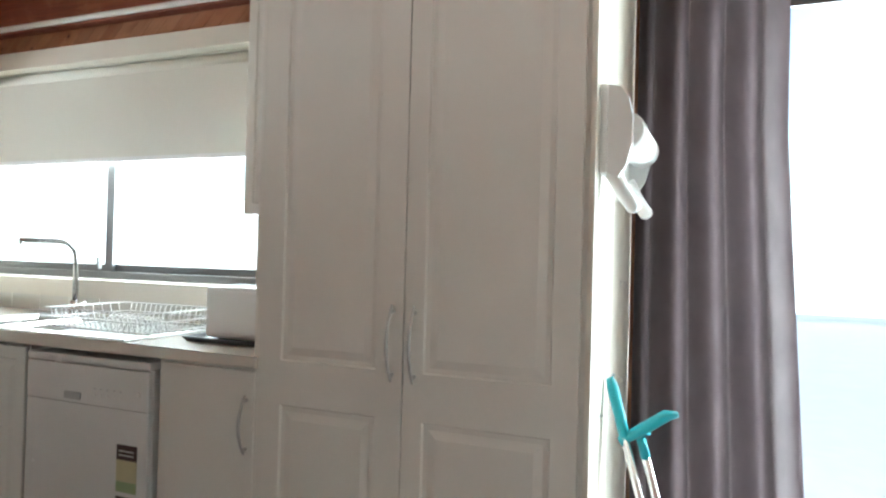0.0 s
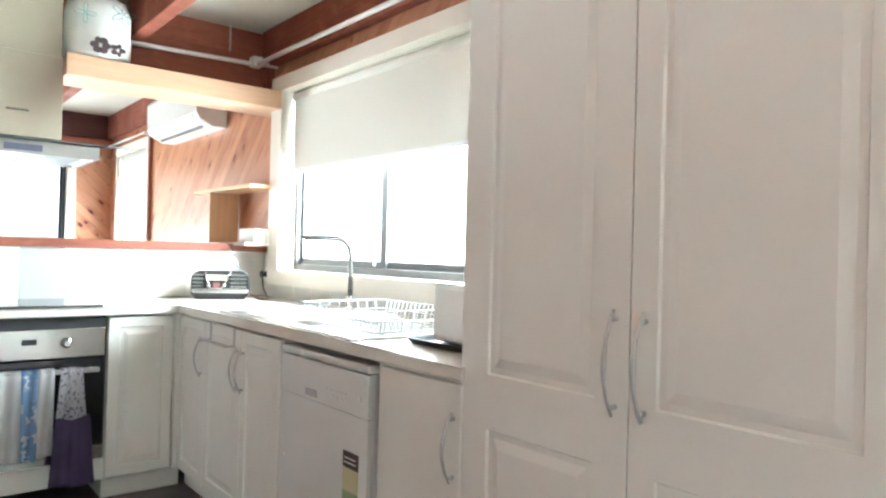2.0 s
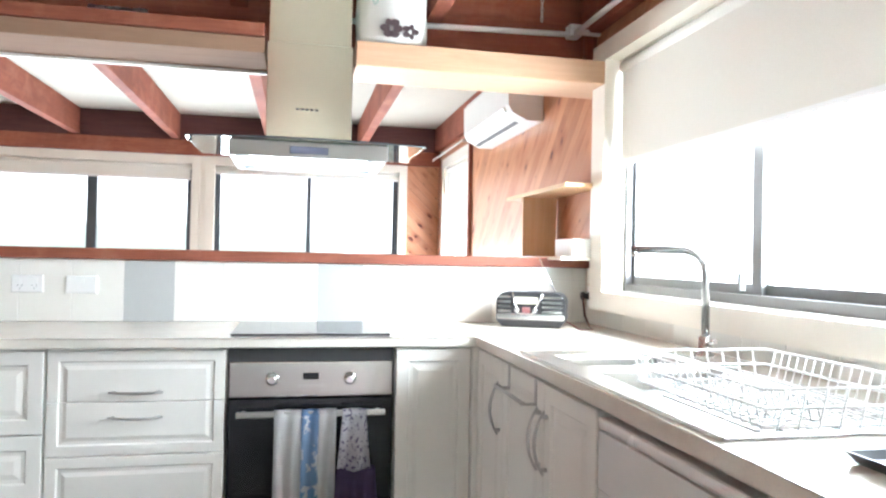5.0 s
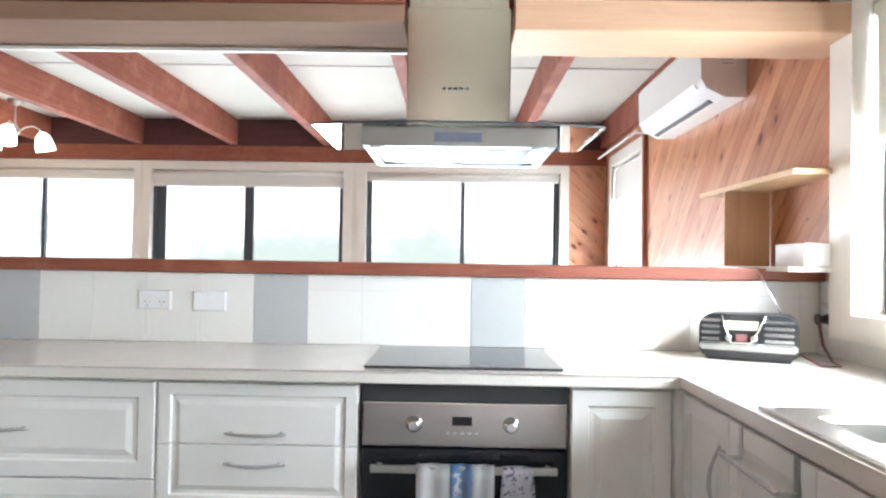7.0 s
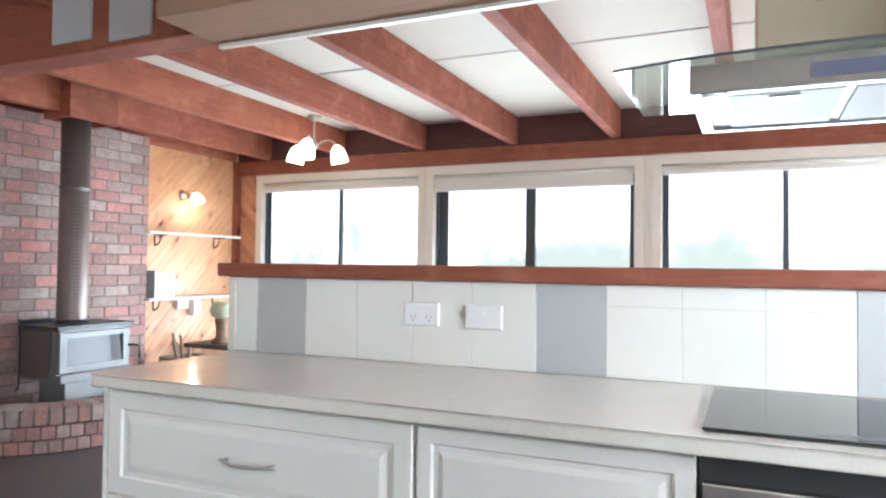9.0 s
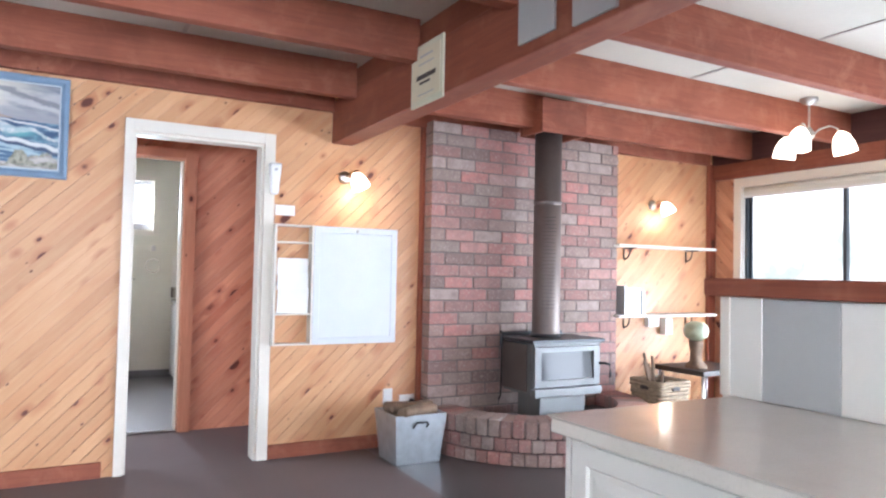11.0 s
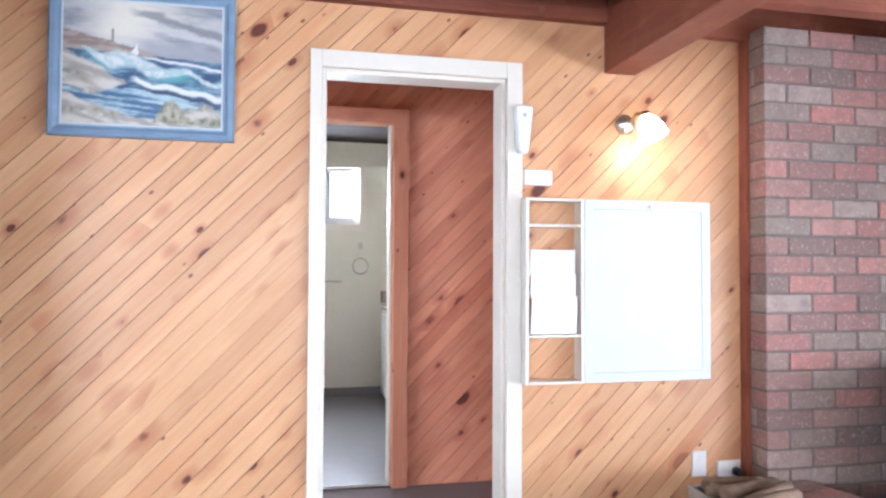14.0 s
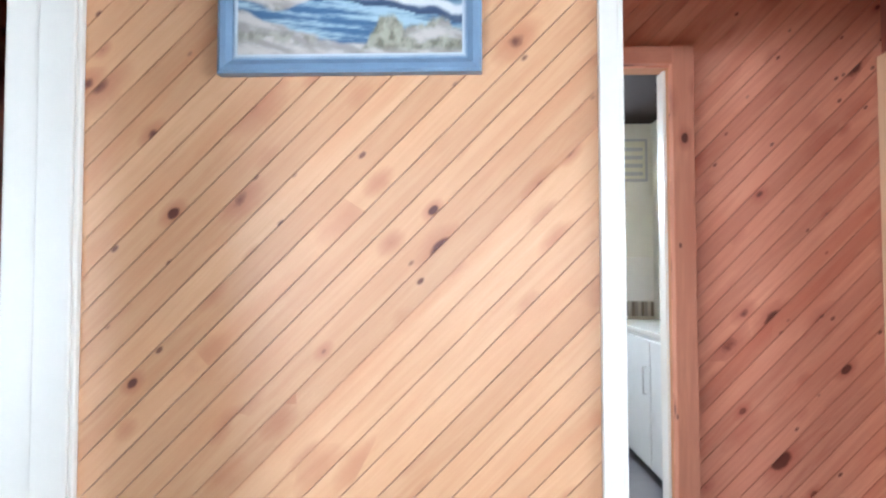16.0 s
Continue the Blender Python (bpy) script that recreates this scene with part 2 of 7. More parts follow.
def brick_material():
    m = Mat("clinker_brick", 0.8)
    v = m.coords(spread=11.0)
    oi = m.node("ShaderNodeObjectInfo")
    c = m.ramp(oi.outputs["Random"], [(0.0, (0.216, 0.156, 0.138)), (0.25, (0.402, 0.186, 0.162)), (0.5, (0.294, 0.240, 0.204)), (0.72, (0.480, 0.210, 0.180)), (0.9, (0.396, 0.312, 0.270))])
    f = m.noise(v, 16, 5, 0.65)
    c = m.mix(m.ramp(f, [(0.4, (0, 0, 0)), (0.75, (0.7, 0.7, 0.7))]), c, (0.20, 0.145, 0.135))
    f2 = m.noise(v, 60, 3)
    c = m.mix(m.ramp(f2, [(0.55, (0, 0, 0)), (0.8, (0.65, 0.65, 0.65))]), c, (0.56, 0.48, 0.43))
    m.color(c)
    m.bump(m.noise(v, 70, 5, 0.7), 0.5, 0.006)
    return m.m


brick_mat = brick_material()


def stone_bench():
    m = Mat("laminate_bench", 0.16)
    v = m.coords()
    f, g = m.noise(v, 5, 5, 0.6, 1.5), m.noise(v, 160, 2)
    c = m.ramp(f, [(0.3, (0.73, 0.685, 0.60)), (0.7, (0.78, 0.735, 0.65))])
    c = m.mix(m.ramp(g, [(0.55, (0, 0, 0)), (0.8, (0.35, 0.35, 0.35))]), c, (0.52, 0.49, 0.44))
    m.color(c)
    m.rough(f, 0.07, 0.16)
    return m.m


bench_mat = stone_bench()


def carpet(name, c, scale=220):
    m = Mat(name, 0.95, spec=0.2)
    v = m.coords()
    f, g = m.noise(v, scale, 3), m.noise(v, 1.3, 4)
    k = m.ramp(f, [(0.3, tuple(x * 0.7 for x in c)), (0.7, tuple(x * 1.25 for x in c))])
    m.color(m.mix(m.ramp(g, [(0.35, (0, 0, 0)), (0.8, (0.5, 0.5, 0.5))]), k, tuple(x * 0.75 for x in c)))
    m.bump(f, 0.4, 0.004)
    return m.m


carpet_mauve = carpet("mauve_grey_carpet", (0.21, 0.17, 0.165))
vinyl_dark = plain("dark_vinyl_floor", (0.085, 0.075, 0.075), 0.35, vary=0.35, scale=4, bump=0.08)
vinyl_grey = plain("grey_bath_vinyl", (0.20, 0.19, 0.19), 0.35, vary=0.2, scale=6)


def cloth(name, c, dark, stripes=None):
    m = Mat(name, 0.9, spec=0.15)
    v = m.coords()
    f, g = m.noise(v, 400, 2), m.noise(v, 7, 3)
    k = m.ramp(g, [(0.3, dark), (0.7, c)])
    if stripes:
        w = m.noise(v, stripes[0], 3, 0.6)
        k = m.mix(m.ramp(w, [(stripes[2], (0, 0, 0)), (stripes[2] + 0.04, (1, 1, 1))]), k, stripes[1])
    m.color(k)
    m.bump(f, 0.25, 0.002)
    return m.m


curtain_mat = cloth("mauve_curtain_cloth", (0.215, 0.187, 0.19), (0.175, 0.15, 0.153))
towel_white = cloth("white_terry", (0.80, 0.79, 0.77), (0.72, 0.71, 0.70))
towel_blue = cloth("blue_print_terry", (0.36, 0.50, 0.70), (0.18, 0.32, 0.56), (24, (0.74, 0.76, 0.79), 0.53))
towel_spot = cloth("speckled_cotton", (0.70, 0.68, 0.70), (0.62, 0.60, 0.63), (75, (0.16, 0.13, 0.24), 0.56))
towel_purple = cloth("purple_terry", (0.15, 0.105, 0.21), (0.11, 0.075, 0.16))
bag_mat = cloth("printed_cotton", (0.76, 0.75, 0.70), (0.68, 0.68, 0.63))


def blind_cloth():
    m = Mat("roller_blind_cloth", 0.85, spec=0.1)
    v = m.coords()
    m.color(m.ramp(m.noise(v, 300, 2), [(0.3, (0.70, 0.68, 0.61)), (0.7, (0.75, 0.73, 0.66))]))
    m.b.inputs["Transmission Weight"].default_value = 0.0
    tr = m.node("ShaderNodeBsdfTranslucent")
    tr.inputs[0].default_value = (0.72, 0.68, 0.58, 1)
    mx = m.node("ShaderNodeMixShader")
    mx.inputs[0].default_value = 0.025
    out = m.t.nodes["Material Output"]
    m.link(m.b.outputs[0], mx.inputs[1])
    m.link(tr.outputs[0], mx.inputs[2])
    m.link(mx.outputs[0], out.inputs[0])
    return m.m


blind_mat = blind_cloth()


def glass(name, tint=(1, 1, 1), rough=0.0):
    m = Mat(name, rough)
    m.color(tint)
    m.b.inputs["Transmission Weight"].default_value = 1.0
    m.b.inputs["IOR"].default_value = 1.45
    return m.m


def thin_glass(name, tint=(0.97, 0.99, 0.98), gloss=0.05):
    m = Mat(name)
    t = m.node("ShaderNodeBsdfTransparent")
    t.inputs[0].default_value = (*tint, 1)
    g = m.node("ShaderNodeBsdfGlossy")
    g.inputs["Roughness"].default_value = 0.02
    mx = m.node("ShaderNodeMixShader")
    fr = m.node("ShaderNodeLayerWeight")
    fr.inputs[0].default_value = 0.5
    pw = m.node("ShaderNodeMath")
    pw.operation = 'POWER'
    m.link(fr.outputs["Facing"], pw.inputs[0])
    pw.inputs[1].default_value = 5.0
    ad = m.node("ShaderNodeMath")
    ad.operation = 'MULTIPLY_ADD'
    m.link(pw.outputs[0], ad.inputs[0])
    ad.inputs[1].default_value, ad.inputs[2].default_value = 0.7, gloss
    m.link(ad.outputs[0], mx.inputs[0])
    m.link(t.outputs[0], mx.inputs[1])
    m.link(g.outputs[0], mx.inputs[2])
    m.link(mx.outputs[0], m.t.nodes["Material Output"].inputs[0])
    return m.m


pane_mat = thin_glass("window_glass")
hood_steel = plain("hood_steel", (0.36, 0.345, 0.325), 0.33, 1.0, 0.06, 3)
filter_steel = plain("filter_mesh_steel", (0.22, 0.22, 0.215), 0.55, 0.8, 0.12, 60, bump=0.3)
hood_under = plain("hood_underside_enamel", (0.24, 0.24, 0.235), 0.35, 0.6, 0.05)
oven_steel = plain("polished_oven_steel", (0.52, 0.50, 0.47), 0.17, 1.0, 0.1, 3)
chimney_steel = plain("satin_chimney_steel", (0.56, 0.53, 0.44), 0.2, 1.0, 0.08, 2)
hood_glass = thin_glass("hood_glass", (0.86, 0.93, 0.90), 0.22)


def glow(name, c, strength):
    m = Mat(name, 0.4)
    m.color(c)
    m.b.inputs["Emission Color"].default_value = (*c, 1)
    m.b.inputs["Emission Strength"].default_value = strength
    return m.m


lamp_glow = glow("lit_frosted_glass", (1.0, 0.86, 0.66), 1.6)

# ---------- building helpers ----------


def bx(bm, x0, x1, y0, y1, z0, z1):
    c = ((x0 + x1) / 2, (y0 + y1) / 2, (z0 + z1) / 2)
    r = bmesh.ops.create_cube(bm, size=1, matrix=Matrix.LocRotScale(c, None, (abs(x1 - x0), abs(y1 - y0), abs(z1 - z0))))
    return r["verts"]


def tube(bm, pts, r, n=8, closed=False):
    pts = [Vector(p) for p in pts]
    rings = []
    for i, p in enumerate(pts):
        a, b = pts[max(0, i - 1)], pts[min(len(pts) - 1, i + 1)]
        if closed:
            a, b = pts[i - 1], pts[(i + 1) % len(pts)]
        d = (b - a).normalized()
        s = d.cross(Vector((0, 0, 1)))
        if s.length < 0.2:
            s = d.cross(Vector((1, 0, 0)))
        s.normalize()
        u = s.cross(d)
        rr = r[i] if isinstance(r, (list, tuple)) else r
        rings.append([bm.verts.new(p + (s * math.cos(k * math.tau / n) + u * math.sin(k * math.tau / n)) * rr) for k in range(n)])
    m = len(rings)
    for i in range(m if closed else m - 1):
        a, b = rings[i], rings[(i + 1) % m]
        for k in range(n):
            f = bm.faces.new((a[k], a[(k + 1) % n], b[(k + 1) % n], b[k]))
            f.smooth = True
    if not closed:
        bm.faces.new(rings[0])
        bm.faces.new(rings[-1][::-1])


def lathe(bm, profile, m=Matrix(), n=24, cap=True):
    """Turns (radius, height) pairs round the z of m."""
    rings = []
    for r, h in profile:
        rings.append([bm.verts.new(m @ Vector((r * math.cos(k * math.tau / n), r * math.sin(k * math.tau / n), h))) for k in range(n)])
    for a, b in zip(rings, rings[1:]):
        for k in range(n):
            f = bm.faces.new((a[k], a[(k + 1) % n], b[(k + 1) % n], b[k]))
            f.smooth = True
    if cap:
        for ring in (rings[0][::-1], rings[-1]):
            try:
                bm.faces.new(ring)
            except ValueError:
                pass


def slab(bm, pts, m, depth):
    """A flat polygon of (u, v) pairs in the frame m, with depth along its normal."""
    top = [bm.verts.new(m @ Vector((u, v, depth))) for u, v in pts]
    bot = [bm.verts.new(m @ Vector((u, v, 0))) for u, v in pts]
    bm.faces.new(top)
    bm.faces.new(bot[::-1])
    k = len(pts)
    for i in range(k):
        bm.faces.new((bot[i], bot[(i + 1) % k], top[(i + 1) % k], top[i]))


def facing(o, way):
    """A frame (u right, v up, n out) at o for a face that looks along way."""
    u, n = {"+x": ((0, 1, 0), (1, 0, 0)), "-y": ((1, 0, 0), (0, -1, 0)), "+y": ((-1, 0, 0), (0, 1, 0)), "-x": ((0, -1, 0), (-1, 0, 0))}[way]
    m = Matrix((u, (0, 0, 1), n)).transposed().to_4x4()
    m.translation = o
    return m


def rings(bm, m, w, h, steps):
    """A face w by h, stepped inwards by (inset, depth) pairs: mouldings, panels and frames."""
    last = None
    for i, d in steps:
        now = [bm.verts.new(m @ Vector(p)) for p in ((i, i, d), (w - i, i, d), (w - i, h - i, d), (i, h - i, d))]
        if last:
            for k in range(4):
                bm.faces.new((last[k], last[(k + 1) % 4], now[(k + 1) % 4], now[k]))
        last = now
    bm.faces.new(last)


def part(name, bm, material, parent=None, label="", bevel=0.0, seg=2, kind=""):
    """Links a bmesh as one mesh object, under a thing or a part, or at top level."""
    if bevel:
        bmesh.ops.bevel(bm, geom=[e for e in bm.edges if len(e.link_faces) == 2 and e.calc_face_angle(0) > 0.6], offset=bevel, segments=seg, affect='EDGES', profile=0.6)
    bmesh.ops.recalc_face_normals(bm, faces=bm.faces)
    me = bpy.data.meshes.new(name)
    bm.to_mesh(me)
    bm.free()
    me.materials.append(material)
    ob = new(name, me)
    under(ob, parent)
    return tagged(ob, label, kind=kind)


PLACE = {}


def under(ob, parent):
    if parent is not None:
        ob.parent = parent
        ob.matrix_parent_inverse = Matrix.Translation(PLACE.get(parent.name, (0, 0, 0))).inverted() if parent.name in PLACE else Matrix()


def thing(name, at, label, category, group="", kind=""):
    e = new(name)
    e.empty_display_size = 0.05
    e.location = at
    PLACE[e.name] = at
    return tagged(e, label, category, group, kind)


def boxpart(name, dims, material, parent=None, label="", bevel=0.003):
    bm = bmesh.new()
    bx(bm, *dims)
    return part(name, bm, material, parent, label, bevel)


def structure(name, boxes, material, label, category, bevel=0.0):
    bm = bmesh.new()
    for b in boxes:
        bx(bm, *b)
    return tagged(part(name, bm, material, None, label, bevel), category=category, kind="structure")


def rects_minus(u0, u1, v0, v1, holes):
    cuts = sorted({u0, u1, *[min(max(h[k], u0), u1) for h in holes for k in (0, 1)]})
    out = []
    for a, b in zip(cuts, cuts[1:]):
        if b - a < 1e-6:
            continue
        spans = [(v0, v1)]
        for h in holes:
            if h[0] <= a + 1e-6 and h[1] >= b - 1e-6:
                nxt = []
                for s, e in spans:
                    if h[2] > s:
                        nxt.append((s, min(e, h[2])))
                    if h[3] < e:
                        nxt.append((max(s, h[3]), e))
                spans = [q for q in nxt if q[1] - q[0] > 1e-6]
        out += [(a, b, s, e) for s, e in spans]
    return out


def clip(poly, nx, ny, c):
    """Keeps the side of the polygon where nx*u + ny*v <= c."""
    out = []
    for i, p in enumerate(poly):
        q = poly[(i + 1) % len(poly)]
        dp, dq = nx * p[0] + ny * p[1] - c, nx * q[0] + ny * q[1] - c
        if dp <= 0:
            out.append(p)
        if (dp < 0 < dq) or (dq < 0 < dp):
            t = dp / (dp - dq)
            out.append((p[0] + t * (q[0] - p[0]), p[1] + t * (q[1] - p[1])))
    return out


def lined_wall(name, m, span, holes, sign, material, label, thick=0.12, pitch=0.0655, phase=0.0):
    """A wall with openings, lined with slanting boards that stand 12 mm proud of it."""
    rects = rects_minus(*span, holes)
    bm = bmesh.new()
    back = m @ Matrix.Translation((0, 0, -thick))
    for a, b, c, d in rects:
        slab(bm, [(a, c), (b, c), (b, d), (a, d)], back, thick - 0.012)
    wall = tagged(part(name, bm, groove, None, label), category="wall", kind="structure")
    nx, ny = -sign * math.sin(radians(ANG)), math.cos(radians(ANG))
    corners = [nx * u + ny * v for u in span[:2] for v in span[2:]]
    s = math.floor(min(corners) / pitch) * pitch + phase
    front = m @ Matrix.Translation((0, 0, -0.012))
    while s < max(corners):
        bm = bmesh.new()
        for a, b, c, d in rects:
            p = clip(clip([(a, c), (b, c), (b, d), (a, d)], nx, ny, s + pitch - 0.0011), -nx, -ny, -s - 0.0011)
            if len(p) > 2:
                slab(bm, p, front, 0.012)
        if len(bm.faces):
            part("board", bm, material, wall)
        else:
            bm.free()
        s += pitch
    return wall

# ---------- structure ----------
XW, YN, YS, XE, ZC = -7.70, 2.66, -3.80, 2.30, 2.52
SW = (-3.62, -1.74, 1.065, 2.11)          # sink window
LW = (-7.36, -6.42, 0.95, 2.08)           # living side window
GD = (-0.12, 2.05, 0.02, 2.12)            # glass door behind the curtain
D1 = (-3.475, -2.70, 0.0, 2.025)          # hall doorway
D2 = (-1.15, -0.36, 0.0, 1.985)           # second doorway

structure("floor_kitchen", [(-4.22, XE, YS - 1.2, YN + 0.12, -0.12, 0.0)], carpet_mauve, "mauve grey short pile carpet", "floor")
structure("floor_living", [(XW - 0.12, -4.22, YS - 0.12, YN + 0.12, -0.12, -0.002)], vinyl_dark, "dark worn vinyl floor round the hearth", "floor")
structure("floor_vinyl", [(-3.34, -0.2, -0.52, 1.99, 0.0, 0.004)], vinyl_dark, "dark vinyl floor in the kitchen", "floor")
structure("ceiling", [(XW - 0.12, XE + 0.12, YS - 0.12, YN + 0.12, ZC, ZC + 0.1)]
          , ceil_mat, "cream ceiling boards between the stained rafters", "ceiling")
structure("ceiling_joint", [(x - 0.011, x + 0.011, YS, YN, ZC - 0.005, ZC - 0.0005) for x in (-5.9, -4.7, -2.9, -1.7, -0.5, 0.7)], joint_mat, "grey cover strips on the ceiling joints", "trim")

lined_wall("wall_south", facing((0, YS, 0), "+y"), (-XE, -XW, 0.0, ZC), [(-D1[1], -D1[0], D1[2], D1[3]), (-D2[1], -D2[0], D2[2], D2[3])], 1, pine_y,
           "varnished knotty pine lining boards set on the slant", phase=0.02)
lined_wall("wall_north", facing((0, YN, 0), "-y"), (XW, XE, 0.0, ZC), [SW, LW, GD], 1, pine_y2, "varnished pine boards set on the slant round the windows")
WEST = [(-3.48, -1.70, 0.22, 2.05), (-1.54, 0.25, 0.22, 2.05), (0.46, 2.25, 0.22, 2.05)]
lined_wall("wall_west", facing((XW, 0, 0), "+x"), (YS, YN, 0.0, ZC), WEST, -1, pine_x, "pine boarded wall under and beside the windows")
# Unseen wall, added to block glass-door light from part of the south wall.
structure("shade_partition", [(-1.41, -1.03, -2.97, -2.87, 0, ZC), (-1.03, 0.2, -2.97, -2.87, 2.03, ZC), (0.2, XE, -2.97, -2.87, 0, ZC)], plaster, "unseen grey-green plaster wall added to shade the south wall, with an opening", "wall")
structure("wall_east", [(XE, XE + 0.12, YS - 0.12, YN + 0.12, 0, ZC)], plaster, "plain grey-green plastered wall", "wall")

# hall and bathroom behind the pine wall
lined_wall("wall_hall", facing((0, -4.83, 0), "+y"), (2.2, 4.2, 0.0, 2.45), [(2.36, 3.14, 0.0, 2.03)], 1, pine_hall, "red-brown pine boards of the hall", thick=0.1)
structure("wall_hall_end", [(-4.1, -3.98, -4.83, -3.92, 0, 2.45), (-2.32, -2.2, -4.83, -4.75, 0, 2.45), (-2.32, -2.2, -4.05, -3.92, 0, 2.45), (-2.32, -2.2, -4.75, -4.05, 2.05, 2.45)], beam_z, "dark timber walls closing the hall", "wall")
structure("ceiling_hall", [(-4.1, -2.2, -4.95, -3.92, 2.38, 2.5)], beam_x, "dark timber hall ceiling", "ceiling")
structure("floor_bath", [(-3.9, -2.0, -7.7, -4.84, -0.1, 0.006)], vinyl_grey, "grey vinyl bathroom floor", "floor")
structure("wall_bath_back", [(a, b, -7.72, -7.6, c, d) for a, b, c, d in rects_minus(-3.9, -2.0, 0, 2.5, [(-3.22, -2.62, 1.63, 2.17)])], cream_paint, "cream painted bathroom wall", "wall")
structure("wall_bath_sides", [(-3.95, -3.83, -7.6, -4.93, 0, 2.5), (-2.1, -1.98, -7.6, -4.93, 0, 2.5)], cream_paint, "cream painted bathroom walls", "wall")
# Low light is put into this near-black colour, against the bath lamp.
structure("ceiling_bath", [(-3.95, -1.98, -7.72, -4.93, 2.42, 2.5)], plain("matt_dark_ceiling", (0.032, 0.022, 0.018), 0.95, spec=0.1), "timber bathroom ceiling with low light put into its dark colour", "ceiling")
structure("skirting_bath", [(-3.83, -2.1, -7.6, -7.588, 0.006, 0.09)], vinyl_grey, "grey coved skirting", "baseboard")
structure("threshold", [(-3.14, -2.36, -4.86, -4.82, 0.006, 0.012)], chrome, "metal threshold strip", "trim")
boxpart("door_lining", (-3.225, -3.14, -4.83, -4.79, 0, 2.105), hall_trim_z, None)
tagged(bpy.data.objects["door_lining"], "red-brown timber architrave of the bathroom door", "trim", kind="structure")
structure("door_lining_head", [(-3.14, -2.3, -4.83, -4.792, 2.035, 2.105)], hall_trim_x, "red-brown timber door head", "trim", 0.003)
ef = thing("door_3", (-3.97, -4.4, 0), "pale pine door frame at the end of the hall", "door frame", kind="structure")
boxpart("jamb", (-3.979, -3.952, -4.818, -4.74, 0, 2.06), raw_z, ef)
boxpart("jamb", (-3.979, -3.952, -4.05, -3.97, 0, 2.06), raw_z, ef)
boxpart("head", (-3.979, -3.953, -4.739, -4.051, 1.98, 2.06), raw_y, ef)
boxpart("leaf", (-3.979, -3.968, -4.738, -4.052, 0.01, 1.978), beam_z, ef, "dark stained door leaf")
# White strip stands in for a light-lit edge of the bathroom doorway.
structure("lit_edge_bath", [(-3.139, -3.126, -4.955, -4.87, 0.012, 2.028)], white_paint, "white strip for the lit edge of the bathroom doorway", "trim", 0.002)
structure("room_beyond", [(-1.4, 0.2, -5.4, -5.3, 0, 2.5), (-1.5, -1.4, -5.4, -3.93, 0, 2.5), (0.1, 0.2, -5.4, -3.93, 0, 2.5), (-1.5, 0.2, -5.4, -3.93, 2.4, 2.5)], beam_z, "dark timber walls of the next room", "wall")


def architrave(name, u0, u1, top, w, y, mat, label, w0=None):
    """A door frame in the south wall: two jamb boards, a head board and the lining of the opening."""
    th = thing(name, (-(u0 + u1) / 2, y, 0), label, "door frame", kind="structure")
    for a, b in ((-u0, -u0 + (w0 or w)), (-u1 - w, -u1)):
        bm = bmesh.new()
        bx(bm, a, b, y, y + 0.022, 0, top + (0.115 if w > 0.08 else w))
        part("jamb", bm, mat, th, bevel=0.004)
    bm = bmesh.new()
    bx(bm, -u1, -u0, y, y + 0.021, top, top + (0.115 if w > 0.08 else w))
    part("head", bm, mat, th, bevel=0.004)
    for a, b in ((-u0 - 0.018, -u0), (-u1, -u1 + 0.018)):
        boxpart("reveal", (a, b, y - 0.125, y - 0.001, 0, top), mat, th)
    boxpart("reveal_head", (-u1 + 0.018, -u0 - 0.018, y - 0.125, y - 0.001, top - 0.018, top), mat, th)
    return th


architrave("door_1", 2.70, 3.475, 2.025, 0.07, YS + 0.001, white_paint, "white painted door frame of the open hall doorway", 0.048)
d2 = architrave("door_2", 0.36, 1.15, 1.985, 0.195, YS + 0.001, white_paint, "wide white painted door frame with a latch plate")
boxpart("latch_plate", (-1.15, -1.12, YS + 0.01, YS + 0.026, 0.96, 1.01), steel, d2, "steel latch plate")
boxpart("moulding", (-1.335, -1.24, YS + 0.023, YS + 0.036, 0, 2.09), white_paint, d2, bevel=0.005)

structure("skirting_south", [(-4.600, -3.55, YS, YS + 0.018, 0, 0.09), (-2.59, -1.345, YS, YS + 0.018, 0, 0.09)], beam_x, "stained pine skirting board", "baseboard", 0.003)
structure("corner_rail", [(-4.627, -4.602, YS, YS + 0.045, 0.0, 2.28)], beam_z, "stained timber cover strip beside the bricks", "trim", 0.004)
structure("corner_trim", [(-7.69, -7.60, YS, YS + 0.035, 0, 2.28)], beam_z, "stained timber corner strip", "trim", 0.004)
structure("window_stop_board", [(-6.33, -6.29, YN - 0.03, YN, 0.8, 2.2)], beam_z, "red timber strip beside the window", "trim", 0.003)

# Unseen pane and a fill lamp behind it, added to brighten the hall.
boxpart("fill_pane_hall", (-2.29, -2.27, -4.75, -4.05, 0, 2.05), pane_mat, None, "", 0)
tagged(bpy.data.objects["fill_pane_hall"], "unseen glass pane added at the hall's end for a fill lamp", "window", kind="structure").visible_shadow = False
window_light("fill_light_hall", (-2.18, -4.4, 1.05), (-4, -4.45, 0.9), 0.6, 1.8, 4.2, SKY)

# ---------- rafters and beams ----------
for k in range(-4, 3):
    y = 0.14 + 0.875 * k
    for x0, x1, zb in ((XW + 0.03, -4.08, 2.28), (-3.93, XE, 2.30)):
        bm = bmesh.new()
        bx(bm, x0, x1, y - 0.075, y, zb, ZC)
        tagged(part("rafter", bm, beam_x, None, "exposed red-stained timber rafter under the ceiling", 0.006), category="rafter", group="ceiling rafters", kind="structure")
